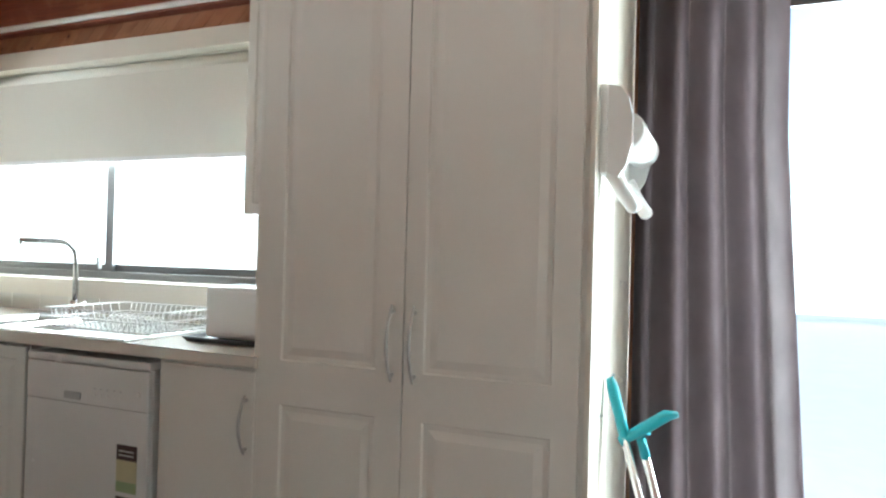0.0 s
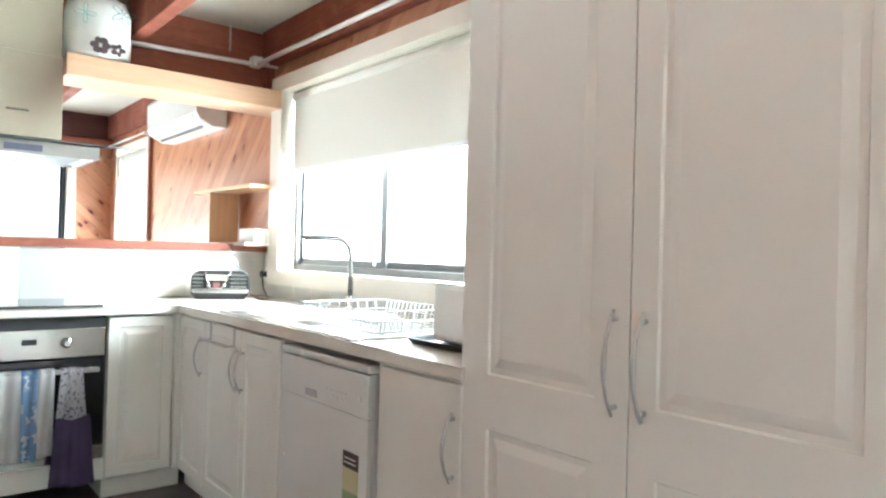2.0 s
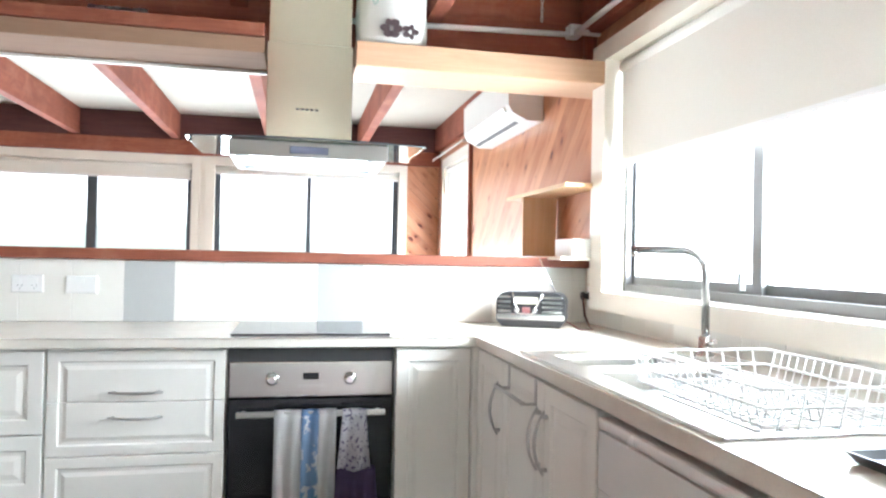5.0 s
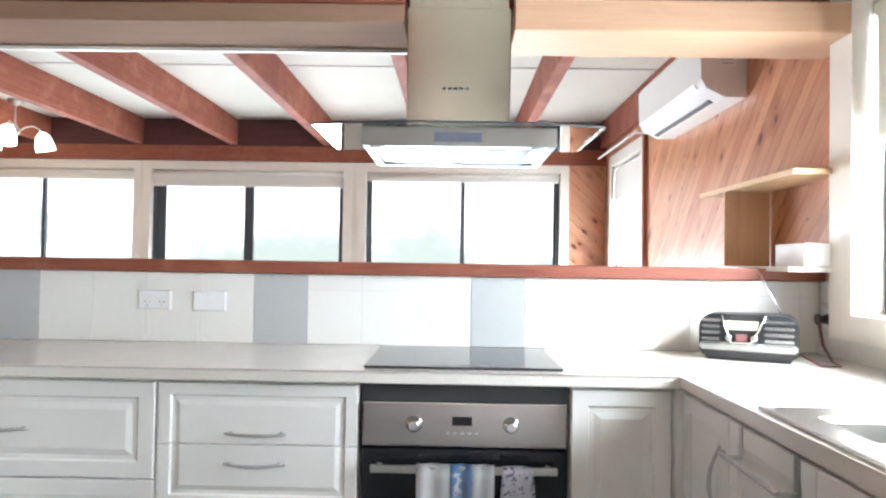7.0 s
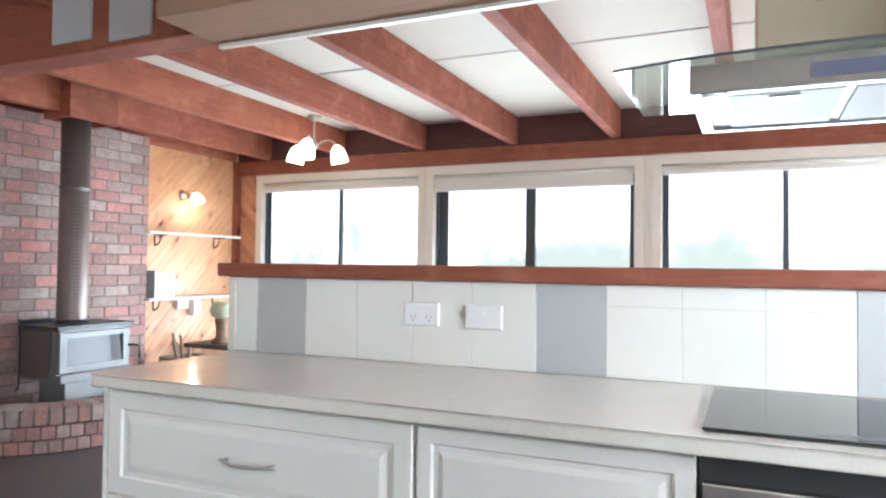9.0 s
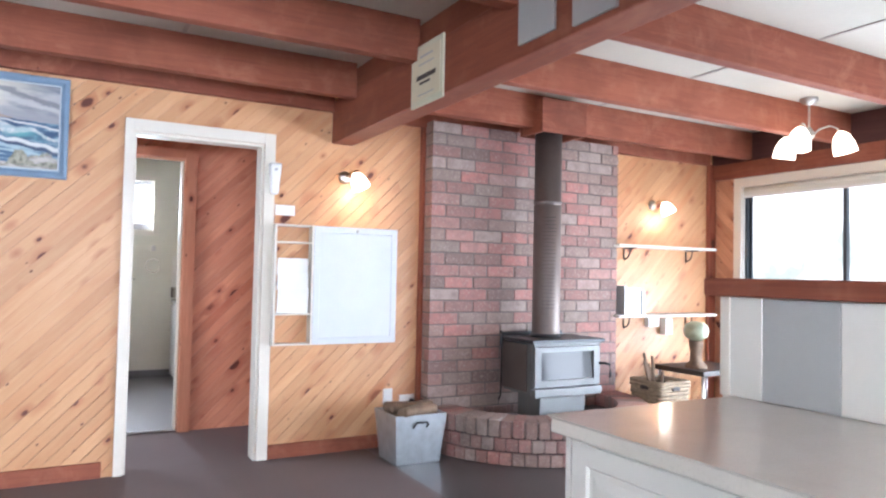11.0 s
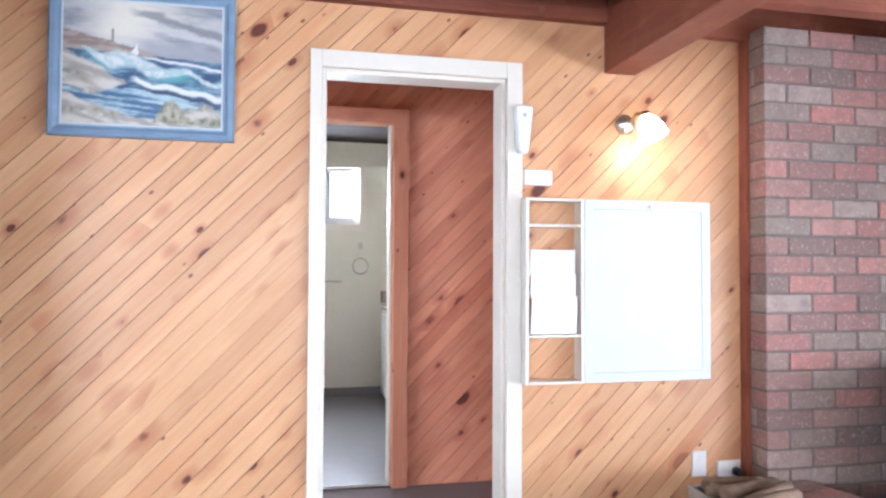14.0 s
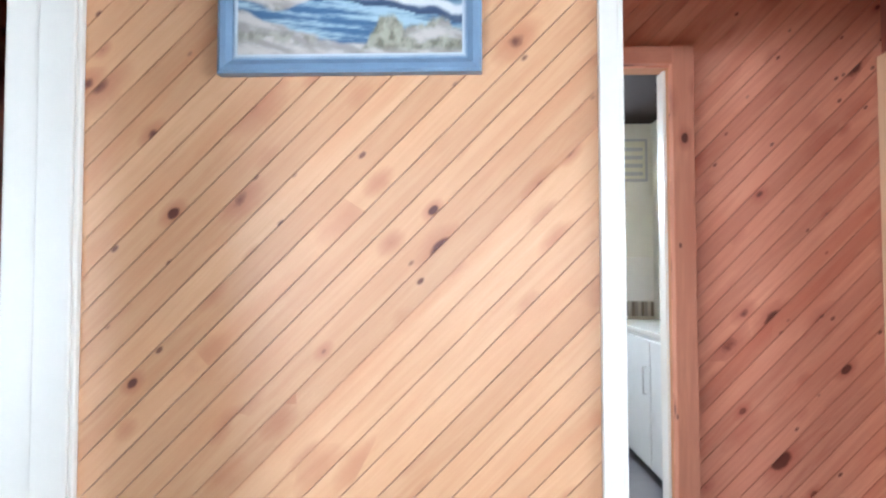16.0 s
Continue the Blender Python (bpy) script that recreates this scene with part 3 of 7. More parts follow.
for y0, y1, x0, x1, z0 in ((YS, YS + 0.05, -3.93, XE, 2.29), (YS, YS + 0.05, -7.6, -4.08, 2.27), (YN - 0.05, YN, XW, -4.08, 2.28), (YN - 0.06, YN, -3.93, XE, 2.30)):
    bm = bmesh.new()
    bx(bm, x0, x1, y0, y1, z0, ZC)
    tagged(part("wall_plate", bm, beam_x, None, "red-stained timber plate along the wall", 0.006), category="beam", kind="structure")
bm = bmesh.new()
bx(bm, -4.08, -3.93, YS, YN, 2.08, 2.36)
tagged(part("main_beam", bm, beam_y, None, "deep red-stained timber beam across the room", 0.008), category="beam", kind="structure")
for i, (a, b) in enumerate(((YS, -1.2), (-1.2, 0.6), (0.6, YN))):
    bm = bmesh.new()
    bx(bm, -4.04, -3.97, a, b, 2.36, ZC)
    tagged(part("beam_packing", bm, beam_y, None, "dark timber blocking above the beam", 0.003), category="beam", kind="structure")
bm = bmesh.new()
bx(bm, XW, XW + 0.05, YS, YN, 2.13, 2.27)
tagged(part("window_header", bm, beam_y, None, "red-stained timber header above the windows", 0.006), category="beam", kind="structure")
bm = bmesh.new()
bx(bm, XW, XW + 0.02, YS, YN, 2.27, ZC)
tagged(part("header_board", bm, recess_dark, None, "dark board between rafters, shade of the recess in its colour", 0.0), category="beam", kind="structure")

structure("window_cover_board", [(XW, XW + 0.022, 0.329, 0.381, 0.144, 2.128)], white_paint, "white painted board between two windows", "trim", 0.003)

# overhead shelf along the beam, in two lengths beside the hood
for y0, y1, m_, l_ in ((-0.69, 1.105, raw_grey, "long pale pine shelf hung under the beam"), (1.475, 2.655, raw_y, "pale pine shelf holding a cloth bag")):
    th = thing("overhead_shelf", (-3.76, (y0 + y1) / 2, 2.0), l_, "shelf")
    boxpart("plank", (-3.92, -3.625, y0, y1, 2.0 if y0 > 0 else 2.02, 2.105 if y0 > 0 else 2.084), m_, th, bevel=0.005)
    if y0 < 0:
        boxpart("edge_strip", (-3.92, -3.615, y0, y1, 2.087, 2.14), beam_y, th, "red-stained top board", bevel=0.004)
        boxpart("back_strip", (-3.945, -3.921, y0, y1, 2.008, 2.04), white_paint, th, "thin white strip along the back edge", bevel=0.002)

# ---------- windows ----------


def sliding_window(name, m, w, h, label, dark=alu_dark, depth=0.07, mull=0.5, bar=0.028, stile=0.04):
    """An aluminium sliding window in the frame m (lower left corner): frame, two sashes and panes."""
    at = tuple(m.translation)
    th = thing(name, at, label, "window", kind="structure")
    bm = bmesh.new()
    for a, b, c, d in ((0, bar, 0, h), (w - bar, w, 0, h), (bar, w - bar, 0, bar + 0.01), (bar, w - bar, h - bar, h)):
        slab(bm, [(a, c), (b, c), (b, d), (a, d)], m @ Matrix.Translation((0, 0, -depth)), depth)
    part("window_frame", bm, dark, th)
    for i, (a, b) in enumerate(((bar, w * mull + stile / 2), (w * mull - stile / 2, w - bar))):
        off = -0.03 - 0.022 * i
        bm = bmesh.new()
        s, s2 = (stile, 0.022) if i else (0.022 if stile < 0.06 else stile, stile)
        for p, q, c, d in ((a, a + s, bar + 0.01, h - bar), (b - s2, b, bar + 0.01, h - bar), (a + s, b - s2, bar + 0.01, bar + 0.045), (a + s, b - s2, h - bar - 0.025, h - bar)):
            slab(bm, [(p, c), (q, c), (q, d), (p, d)], m @ Matrix.Translation((0, 0, off - 0.018)), 0.018)
        part("sash", bm, dark, th)
        bm = bmesh.new()
        p, q, c, d = a + s, b - s2, bar + 0.045, h - bar - 0.025
        bm.faces.new([bm.verts.new(m @ Vector((u, v, off - 0.009))) for u, v in ((p, c), (q, c), (q, d), (p, d))])
        o = part("pane", bm, pane_mat, th)
        o.visible_shadow = False
    return th


def casing(m, w, h, t, th, out=0.02, mat=None, sill=0.0, tv=None):
    mat = mat or white_paint
    k = tv or t
    for n, (a, b, c, d) in (("side_casing", (-t, 0, -k, h + k)), ("side_casing", (w, w + t, -k, h + k)), ("head_casing", (0, w, h, h + k)), ("sill", (0, w, -k, 0))):
        bm = bmesh.new()
        e = out + (sill if n == "sill" else 0)
        slab(bm, [(a, c), (b, c), (b, d), (a, d)], m, e)
        part(n, bm, mat, th, bevel=0.004)
    for n, (a, b, c, d) in (("reveal", (-0.006, 0.004, 0.004, h - 0.004)), ("reveal", (w - 0.004, w + 0.006, 0.004, h - 0.004)), ("reveal", (0, w, h - 0.004, h + 0.006)), ("reveal", (0, w, -0.006, 0.004))):
        bm = bmesh.new()
        slab(bm, [(a, c), (b, c), (b, d), (a, d)], m @ Matrix.Translation((0, 0, -0.12)), 0.119)
        part(n, bm, mat, th)


def roller_blind(m, w, drop, label, th_at, tuber=0.022, n=0.0):
    th = thing("roller_blind", th_at, label, "blind")
    bm = bmesh.new()
    tube(bm, [m @ Vector((0.005, -tuber, n)), m @ Vector((w - 0.005, -tuber, n))], tuber, 14)
    part("roller", bm, blind_mat, th)
    bm = bmesh.new()
    slab(bm, [(0.012, -drop), (w - 0.012, -drop), (w - 0.012, -tuber), (0.012, -tuber)], m @ Matrix.Translation((0, 0, n + 0.018)), 0.0015)
    part("cloth", bm, blind_mat, th)
    bm = bmesh.new()
    slab(bm, [(0.012, -drop - 0.022), (w - 0.012, -drop - 0.022), (w - 0.012, -drop), (0.012, -drop)], m @ Matrix.Translation((0, 0, n + 0.014)), 0.009)
    part("bottom_bar", bm, white_plastic, th)
    return th


m = facing((SW[0], YN, SW[2]), "-y")
w1 = sliding_window("window_sink", m @ Matrix.Translation((0, 0, -0.035)), SW[1] - SW[0], SW[3] - SW[2], "aluminium sliding window over the sink", alu_mid, mull=0.47, stile=0.05)
casing(m, SW[1] - SW[0], SW[3] - SW[2], 0.135, w1, 0.07, None, 0.0, 0.085)
boxpart("latch", (-2.757, -2.742, 2.668, 2.69, 1.115, 1.175), alu_mid, w1, "dark sash latch", 0.003)
roller_blind(facing((SW[0] + 0.01, YN, SW[3] - 0.005), "-y"), SW[1] - SW[0] - 0.02, 0.45, "cream roller blind half drawn over the sink window", (-2.7, YN, 2.1), 0.03, -0.022)
m = facing((LW[0], YN, LW[2]), "-y")
w2 = sliding_window("window_side", m @ Matrix.Translation((0, 0, -0.04)), LW[1] - LW[0], LW[3] - LW[2], "aluminium sliding window with a white frame", alu_grey)
casing(m, LW[1] - LW[0], LW[3] - LW[2], 0.09, w2, 0.02)
roller_blind(facing((LW[0], YN, LW[3] - 0.005), "-y"), LW[1] - LW[0], 0.28, "cream roller blind, mostly rolled up", (-6.9, YN, 2.05), 0.025, -0.03)
for i, (a, b, c, d) in enumerate(WEST):
    m = facing((XW, a, c), "+x")
    w = sliding_window("window_west_%d" % (i + 1), m @ Matrix.Translation((0, 0, -0.03)), b - a, d - c, "wide aluminium sliding window over the view", alu_dark, stile=(0.03, 0.085, 0.04)[i])
    casing(m, b - a, d - c, 0.078, w, 0.024 + 0.004 * i)
    roller_blind(facing((XW, a, d - 0.005), "+x"), b - a, (0.075, 0.13, 0.06)[i], "white roller blind rolled up at the window head", (XW, (a + b) / 2, d), 0.025, -0.02)
m = facing((GD[0], YN, GD[2]), "-y")
w3 = sliding_window("window_glass_door", m @ Matrix.Translation((0, 0, -0.04)), GD[1] - GD[0], GD[3] - GD[2], "sliding glass door behind the curtain", alu_dark)
casing(m, GD[1] - GD[0], GD[3] - GD[2], 0.07, w3, 0.02, raw_z)
m = facing((-2.62, -7.6, 1.63), "+y")
w4 = sliding_window("window_bath", m @ Matrix.Translation((0, 0, -0.03)), 0.6, 0.54, "small aluminium bathroom window", alu_grey)
casing(m, 0.6, 0.54, 0.06, w4, 0.018)

# ---------- half wall, tiles and ledge ----------
structure("half_wall", [(-4.08, -3.948, -0.63, YN, 0, 1.165)], white_paint, "white half wall between kitchen and living room", "wall")
structure("ledge", [(-4.16, -3.905, -0.66, YN, 1.167, 1.215)], beam_y, "red-stained timber ledge on the half wall", "ledge", 0.006)
structure("half_wall_end_strip", [(-3.948, -3.936, -0.63, -0.60, 0.9, 1.165)], white_paint, "white corner bead", "trim", 0.002)
structure("tile_bed", [(-3.9475, -3.9425, -0.6, 2.649, 0.9015, 1.1645)], grout, "white grout bed behind the splashback tiles", "wall")
structure("splash_wall", [(-3.94, -1.23, 2.652, 2.66, 0.9, 0.979)], grout, "white grout bed behind the sink tiles", "wall")


def tiles():
    """Glazed wall tiles on the half wall and under the sink window, each a piece of its own."""
    bed = thing("wall_tiles", (-3.945, 1, 0.9), "white and grey glazed splashback tiles", "tile", kind="structure")
    meshes = {}
    GREY = (0, 5, 9)

    def tile(w, h, mat, m):
        key = (round(w, 3), round(h, 3), mat.name)
        if key not in meshes:
            bm = bmesh.new()
            rings(bm, Matrix(), w, h, [(0, 0), (0, 0.0022), (0.0012, 0.003)])
            me = bpy.data.meshes.new("tile")
            bm.to_mesh(me)
            bm.free()
            me.materials.append(mat)
            meshes[key] = me
        o = new("tile", meshes[key])
        o.parent = bed
        o.matrix_parent_inverse = Matrix.Translation((-3.945, 1, 0.9)).inverted()
        o.matrix_basis = m

    y, p = -0.502, 0.2057
    tile(0.096, 0.262, tile_white, facing((-3.9424, -0.600, 0.902), "+x"))
    for i in range(16):
        y0 = y + p * i
        w = min(p - 0.002, YN - 0.01 - y0)
        if w < 0.03:
            break
        if i in GREY or i < 6:
            tile(w, 0.262, tile_grey if i in GREY else tile_white, facing((-3.9424, y0, 0.902), "+x"))
        else:
            tile(w, 0.202, tile_white, facing((-3.9424, y0, 0.902), "+x"))
            tile(w, 0.058, tile_white, facing((-3.9424, y0, 1.1065), "+x"))
    for x0_ in (-3.938, -3.836):
        tile(0.1, 0.106, tile_white, facing((x0_, 2.659, 0.981), "-y"))
        tile(0.1, 0.082, tile_white, facing((x0_, 2.659, 1.089), "-y"))
    x = -3.938
    for i in range(14):
        w = min(0.2037, -1.235 - x)
        if w > 0.02:
            tile(w, 0.076, tile_white, facing((x, 2.652, 0.902), "-y"))
        x += 0.2057


tiles()

# ---------- benches and cabinets ----------


def benchtop():
    th = thing("benchtop", (-3.6, 1.0, 0.86), "pale speckled laminate benchtop running round the corner", "benchtop")
    bm = bmesh.new()
    # an L-shaped slab, left open where the sink is let in
    grid_x, grid_y = (-3.947, -3.33, -2.82, -2.20, -1.228), (-0.59, 1.942, 2.03, 2.43, 2.65)
    for zz in (0.862, 0.90):
        for a, b in zip(grid_x, grid_x[1:]):
            for c, d in zip(grid_y, grid_y[1:]):
                if (b > -3.33 and d <= 1.942) or (a == -2.82 and c == 2.03):
                    continue
                bm.faces.new([bm.verts.new((x, y, zz)) for x, y in ((a, c), (b, c), (b, d), (a, d))])
    bmesh.ops.remove_doubles(bm, verts=bm.verts, dist=0.0005)
    low = [e for e in bm.edges if e.is_boundary and e.verts[0].co.z < 0.87]
    wall = bmesh.ops.extrude_edge_only(bm, edges=low)
    bmesh.ops.translate(bm, verts=[v for v in wall["geom"] if isinstance(v, bmesh.types.BMVert)], vec=(0, 0, 0.038))
    bmesh.ops.remove_doubles(bm, verts=bm.verts, dist=0.0005)
    bmesh.ops.dissolve_limit(bm, angle_limit=0.01, verts=bm.verts[:], edges=bm.edges[:])
    return part("top", bm, bench_mat, th, bevel=0.007, seg=3)


benchtop()
boxpart("corner_post", (-3.40, -3.332, 1.93, 2.02, 0.11, 0.86), cab_white)
tagged(bpy.data.objects["corner_post"], "white filler post in the cabinet corner", "filler", kind="structure")

PANEL = [(0, 0), (0, 0.015), (0.003, 0.018), (0.048, 0.018), (0.053, 0.0115), (0.066, 0.0115), (0.085, 0.017)]
PANEL_S = [(0, 0), (0, 0.015), (0.003, 0.018), (0.036, 0.018), (0.041, 0.0115), (0.052, 0.0115), (0.066, 0.017)]
PANEL_FLAT = [(0, 0), (0, 0.015), (0.003, 0.018)]


def bow_handle(parent, m, length, vertical, name="handle", rise=0.028):
    """A bowed metal handle centred on the frame's origin."""
    bm = bmesh.new()
    pts = []
    for i in range(13):
        t = i / 12 * 2 - 1
        a, n_ = t * length / 2 * 1.12, 0.010 + rise * (1 - t * t)
        pts.append(m @ Vector((0, a, n_) if vertical else (a, 0, n_)))
    tube(bm, pts, [0.0035 + 0.0022 * (1 - abs(i / 6 - 1)) for i in range(13)], 8)
    for s in (-1, 1):
        a = s * length / 2 * 0.93
        p = Vector((0, a, 0) if vertical else (a, 0, 0))
        tube(bm, [m @ p, m @ (p + Vector((0, 0, 0.017)))], 0.006, 8)
    return part(name, bm, nickel, parent, "brushed nickel bow handle")


def front(th, m, w, h, steps=PANEL, name="door"):
    bm = bmesh.new()
    rings(bm, m, w, h, steps)
    return part(name, bm, cab_white, th)


def carcass(th, dims):
    return boxpart("body", dims, cab_white, th, bevel=0.002)


# drawers and door of the hob bench, facing the kitchen
X0 = -3.378
c1 = thing("drawer_cabinet", (-3.6, -0.05, 0.0), "white drawer cabinet with wide raised-panel drawers", "cabinet", "kitchen cabinets")
carcass(c1, (-3.93, X0, -0.555, 0.410, 0.10, 0.86))
boxpart("end_panel", (-3.93, -3.362, -0.573, -0.557, 0.0, 0.86), cab_white, c1)
boxpart("kickboard", (-3.90, -3.42, -0.555, 0.410, 0.0, 0.10), cab_white, c1)
for z0, z1 in ((0.565, 0.852), (0.345, 0.560), (0.11, 0.340)):
    d = front(c1, facing((X0, -0.550, z0), "+x"), 0.956, z1 - z0, PANEL, "drawer")
    bow_handle(d, facing((X0 + 0.018, -0.05, (z0 + z1) / 2), "+x"), 0.16, False)
c2 = thing("drawer_cabinet", (-3.6, 0.71, 0.0), "white drawer cabinet with raised-panel drawers beside the oven", "cabinet", "kitchen cabinets")
carcass(c2, (-3.93, X0, 0.414, 1.010, 0.10, 0.86))
boxpart("kickboard", (-3.90, -3.42, 0.414, 1.010, 0.0, 0.10), cab_white, c2)
for z0, z1, cut, hz in ((0.484, 0.852, 1, 0.706), (0.484, 0.852, -1, 0.618), (0.11, 0.480, 0, 0.298)):
    bm = bmesh.new()
    rings(bm, facing((X0, 0.416, z0), "+x"), 0.592, z1 - z0, PANEL_S)
    if cut:
        # the two upper drawers share one fielded panel, sawn through between them
        bmesh.ops.bisect_plane(bm, geom=bm.verts[:] + bm.edges[:] + bm.faces[:], plane_co=(0, 0, 0.672 + 0.0015 * cut), plane_no=(0, 0, cut), clear_inner=True)
        rim = [e for e in bm.edges if e.is_boundary and all(abs(v.co.z - 0.672 - 0.0015 * cut) < 1e-4 for v in e.verts)]
        lip = bmesh.ops.extrude_edge_only(bm, edges=rim)["geom"]
        for v in lip:
            if isinstance(v, bmesh.types.BMVert):
                v.co.x = X0
    d = part("drawer", bm, cab_white, c2)
    bow_handle(d, facing((X0 + (0.017 if cut else 0.016), 0.708, hz), "+x"), 0.16, False)
c3 = thing("corner_cabinet", (-3.6, 1.78, 0.0), "white corner cabinet with a raised-panel door", "cabinet", "kitchen cabinets")
carcass(c3, (-3.93, X0, 1.632, 1.93, 0.10, 0.86))
boxpart("kickboard", (-3.90, -3.42, 1.632, 1.99, 0.0, 0.10), cab_white, c3)
front(c3, facing((X0, 1.634, 0.11), "+x"), 0.292, 0.742)

# sink side
Y0 = 1.968
s1 = thing("sink_cabinet", (-2.78, 2.3, 0.0), "white sink cabinet with three raised-panel doors", "cabinet", "kitchen cabinets")
bm = bmesh.new()
bx(bm, -3.33, -2.248, Y0, 2.0, 0.10, 0.66)
bx(bm, -3.33, -2.248, 2.0, 2.62, 0.10, 0.12)
bx(bm, -3.33, -2.90, Y0, 2.62, 0.12, 0.86)
bx(bm, -2.255, -2.248, Y0, 2.62, 0.12, 0.86)
part("body", bm, cab_white, s1)
boxpart("kickboard", (-3.42, -2.248, 2.02, 2.06, 0.0, 0.10), cab_white, s1)
for a, b, hx in ((-3.33, -3.004, -3.03), (-3.0, -2.604, -2.63), (-2.600, -2.254, -2.575)):
    d = front(s1, facing((a, Y0, 0.11), "-y"), b - a, 0.742)
    bow_handle(d, facing((hx, Y0 - 0.018, 0.69), "-y"), 0.16, True)
s2 = thing("narrow_cabinet", (-1.43, 2.3, 0.0), "white base cabinet beside the pantry", "cabinet", "kitchen cabinets")
carcass(s2, (-1.63, -1.232, Y0, 2.62, 0.10, 0.86))
boxpart("kickboard", (-1.63, -1.232, 2.02, 2.06, 0.0, 0.10), cab_white, s2)
d = front(s2, facing((-1.602, Y0, 0.11), "-y"), 0.366, 0.742, PANEL_FLAT)
bow_handle(d, facing((-1.262, Y0 - 0.018, 0.69), "-y"), 0.16, True)

# pantry
pn = thing("pantry_cupboard", (-0.73, 2.3, 0.0), "tall white pantry cupboard with two raised-panel doors", "cupboard", "kitchen cabinets")
carcass(pn, (-1.225, -0.235, Y0, 2.63, 0.10, 2.29))
boxpart("kickboard", (-1.225, -0.235, 2.02, 2.06, 0.0, 0.10), cab_white, pn)
boxpart("side_panel", (-0.233, -0.217, 1.955, 2.63, 0.0, 2.29), white_paint, pn, bevel=0.002)
boxpart("side_panel", (-1.243, -1.227, 1.955, 2.63, 0.0, 2.29), cab_white, pn, bevel=0.002)
PTOP = [(0, 0.018), (0.004, 0.0115), (0.018, 0.0115), (0.042, 0.0175)]
for a, hx in ((-1.223, -0.768), (-0.733, -0.700)):
    w = 0.486
    bm = bmesh.new()
    mm = facing((a, Y0, 0.11), "-y")
    # frame of stiles and rails, then the two fielded panels
    H = 2.175
    ua, ub = (0.081, 0.403) if a < -1 else (0.059, 0.417)
    l0, l1, u0, u1 = 0.07, 0.653, 0.785, 2.09
    us, vs = (0.0, ua, ub, w), (0.0, l0, l1, u0, u1, H)
    for iu in range(3):
        for iv in range(5):
            if iu == 1 and iv in (1, 3):
                continue
            p, q, r, s = us[iu], us[iu + 1], vs[iv], vs[iv + 1]
            bm.faces.new([bm.verts.new(mm @ Vector((x_, y_, 0.018))) for x_, y_ in ((p, r), (q, r), (q, s), (p, s))])
    bmesh.ops.remove_doubles(bm, verts=bm.verts, dist=0.0004)
    bmesh.ops.solidify(bm, geom=bm.faces[:], thickness=0.017)
    d = part("door", bm, cab_white, pn)
    for r, s in ((l0, l1), (u0, u1)):
        bm = bmesh.new()
        rings(bm, mm @ Matrix.Translation((ua, r, 0)), ub - ua, s - r, PTOP)
        part("door_panel", bm, cab_white, d)
    bow_handle(d, facing((hx, Y0 - 0.018, 0.975), "-y"), 0.19, True, rise=0.03)
oc = thing("overhead_cupboard", (-1.36, 2.4, 1.35), "narrow white overhead cupboard against the pantry", "cupboard", "kitchen cabinets")
boxpart("body", (-1.502, -1.246, 2.22, 2.63, 1.35, 2.29), cab_white, oc, bevel=0.002)
front(oc, facing((-1.500, 2.219, 1.352), "-y"), 0.252, 0.936, PANEL_S)

# dishwasher
dw = thing("dishwasher", (-1.95, 2.3, 0.0), "white freestanding dishwasher under the bench with an energy sticker", "dishwasher")
boxpart("body", (-2.238, -1.655, Y0, 2.58, 0.08, 0.815), appliance, dw)
boxpart("base", (-2.23, -1.66, 2.02, 2.06, 0.0, 0.08), appliance, dw)
# Black strip put into the gap to stand for its shade.
boxpart("gap", (-1.652, -1.634, 2.0, 2.05, 0.1, 0.858), black_plastic, dw, "black strip for the shade in the gap beside the machine", 0)
boxpart("top", (-2.238, -1.655, Y0 - 0.022, 2.58, 0.816, 0.843), appliance, dw, bevel=0.008)
boxpart("door", (-2.236, -1.657, Y0 - 0.02, Y0 - 0.001, 0.10, 0.6775), appliance, dw, bevel=0.002)
cp = boxpart("control_panel", (-2.236, -1.657, Y0 - 0.0215, Y0 - 0.001, 0.679, 0.812), appliance, dw, bevel=0.003)
boxpart("handle_recess", (-2.045, -1.965, Y0 - 0.0232, Y0 - 0.02, 0.692, 0.716), alu_grey, cp, "grey recessed grip")
for i in range(5):
    bm = bmesh.new()
    lathe(bm, [(0.005, 0), (0.005, 0.0015), (0.004, 0.0025)], facing((-1.90 + 0.03 * i, Y0 - 0.0215, 0.715), "-y"), 12)
    part("button", bm, white_plastic, cp)
    boxpart("mark", (-1.904 + 0.03 * i, -1.896 + 0.03 * i, Y0 - 0.0222, Y0 - 0.0213, 0.735, 0.738), alu_grey, cp, bevel=0)
bm = bmesh.new()
lathe(bm, [(0.009, 0), (0.009, 0.003), (0.007, 0.004)], facing((-1.70, Y0 - 0.0215, 0.735), "-y"), 20)
part("dial", bm, white_plastic, cp)
label_brown = plain("dark_brown_print", (0.075, 0.05, 0.05), 0.5)
for z0, z1, mt in ((0.512, 0.562, label_brown), (0.44, 0.512, plain("pale_yellow_sticker", (0.62, 0.58, 0.36), 0.5)), (0.405, 0.44, plain("green_sticker", (0.36, 0.46, 0.24), 0.5)), (0.345, 0.39, label_brown)):
    boxpart("sticker", (-1.79, -1.70, Y0 - 0.0215, Y0 - 0.0202, z0, z1), mt, dw, bevel=0)
for k in range(2):
    boxpart("sticker_print", (-1.78, -1.715, Y0 - 0.0222, Y0 - 0.0216, 0.526 + 0.014 * k, 0.530 + 0.014 * k), white_plastic, dw, bevel=0)

# oven
ov = thing("oven", (-3.6, 1.32, 0.1), "built-in stainless and black glass oven under the hob", "oven")
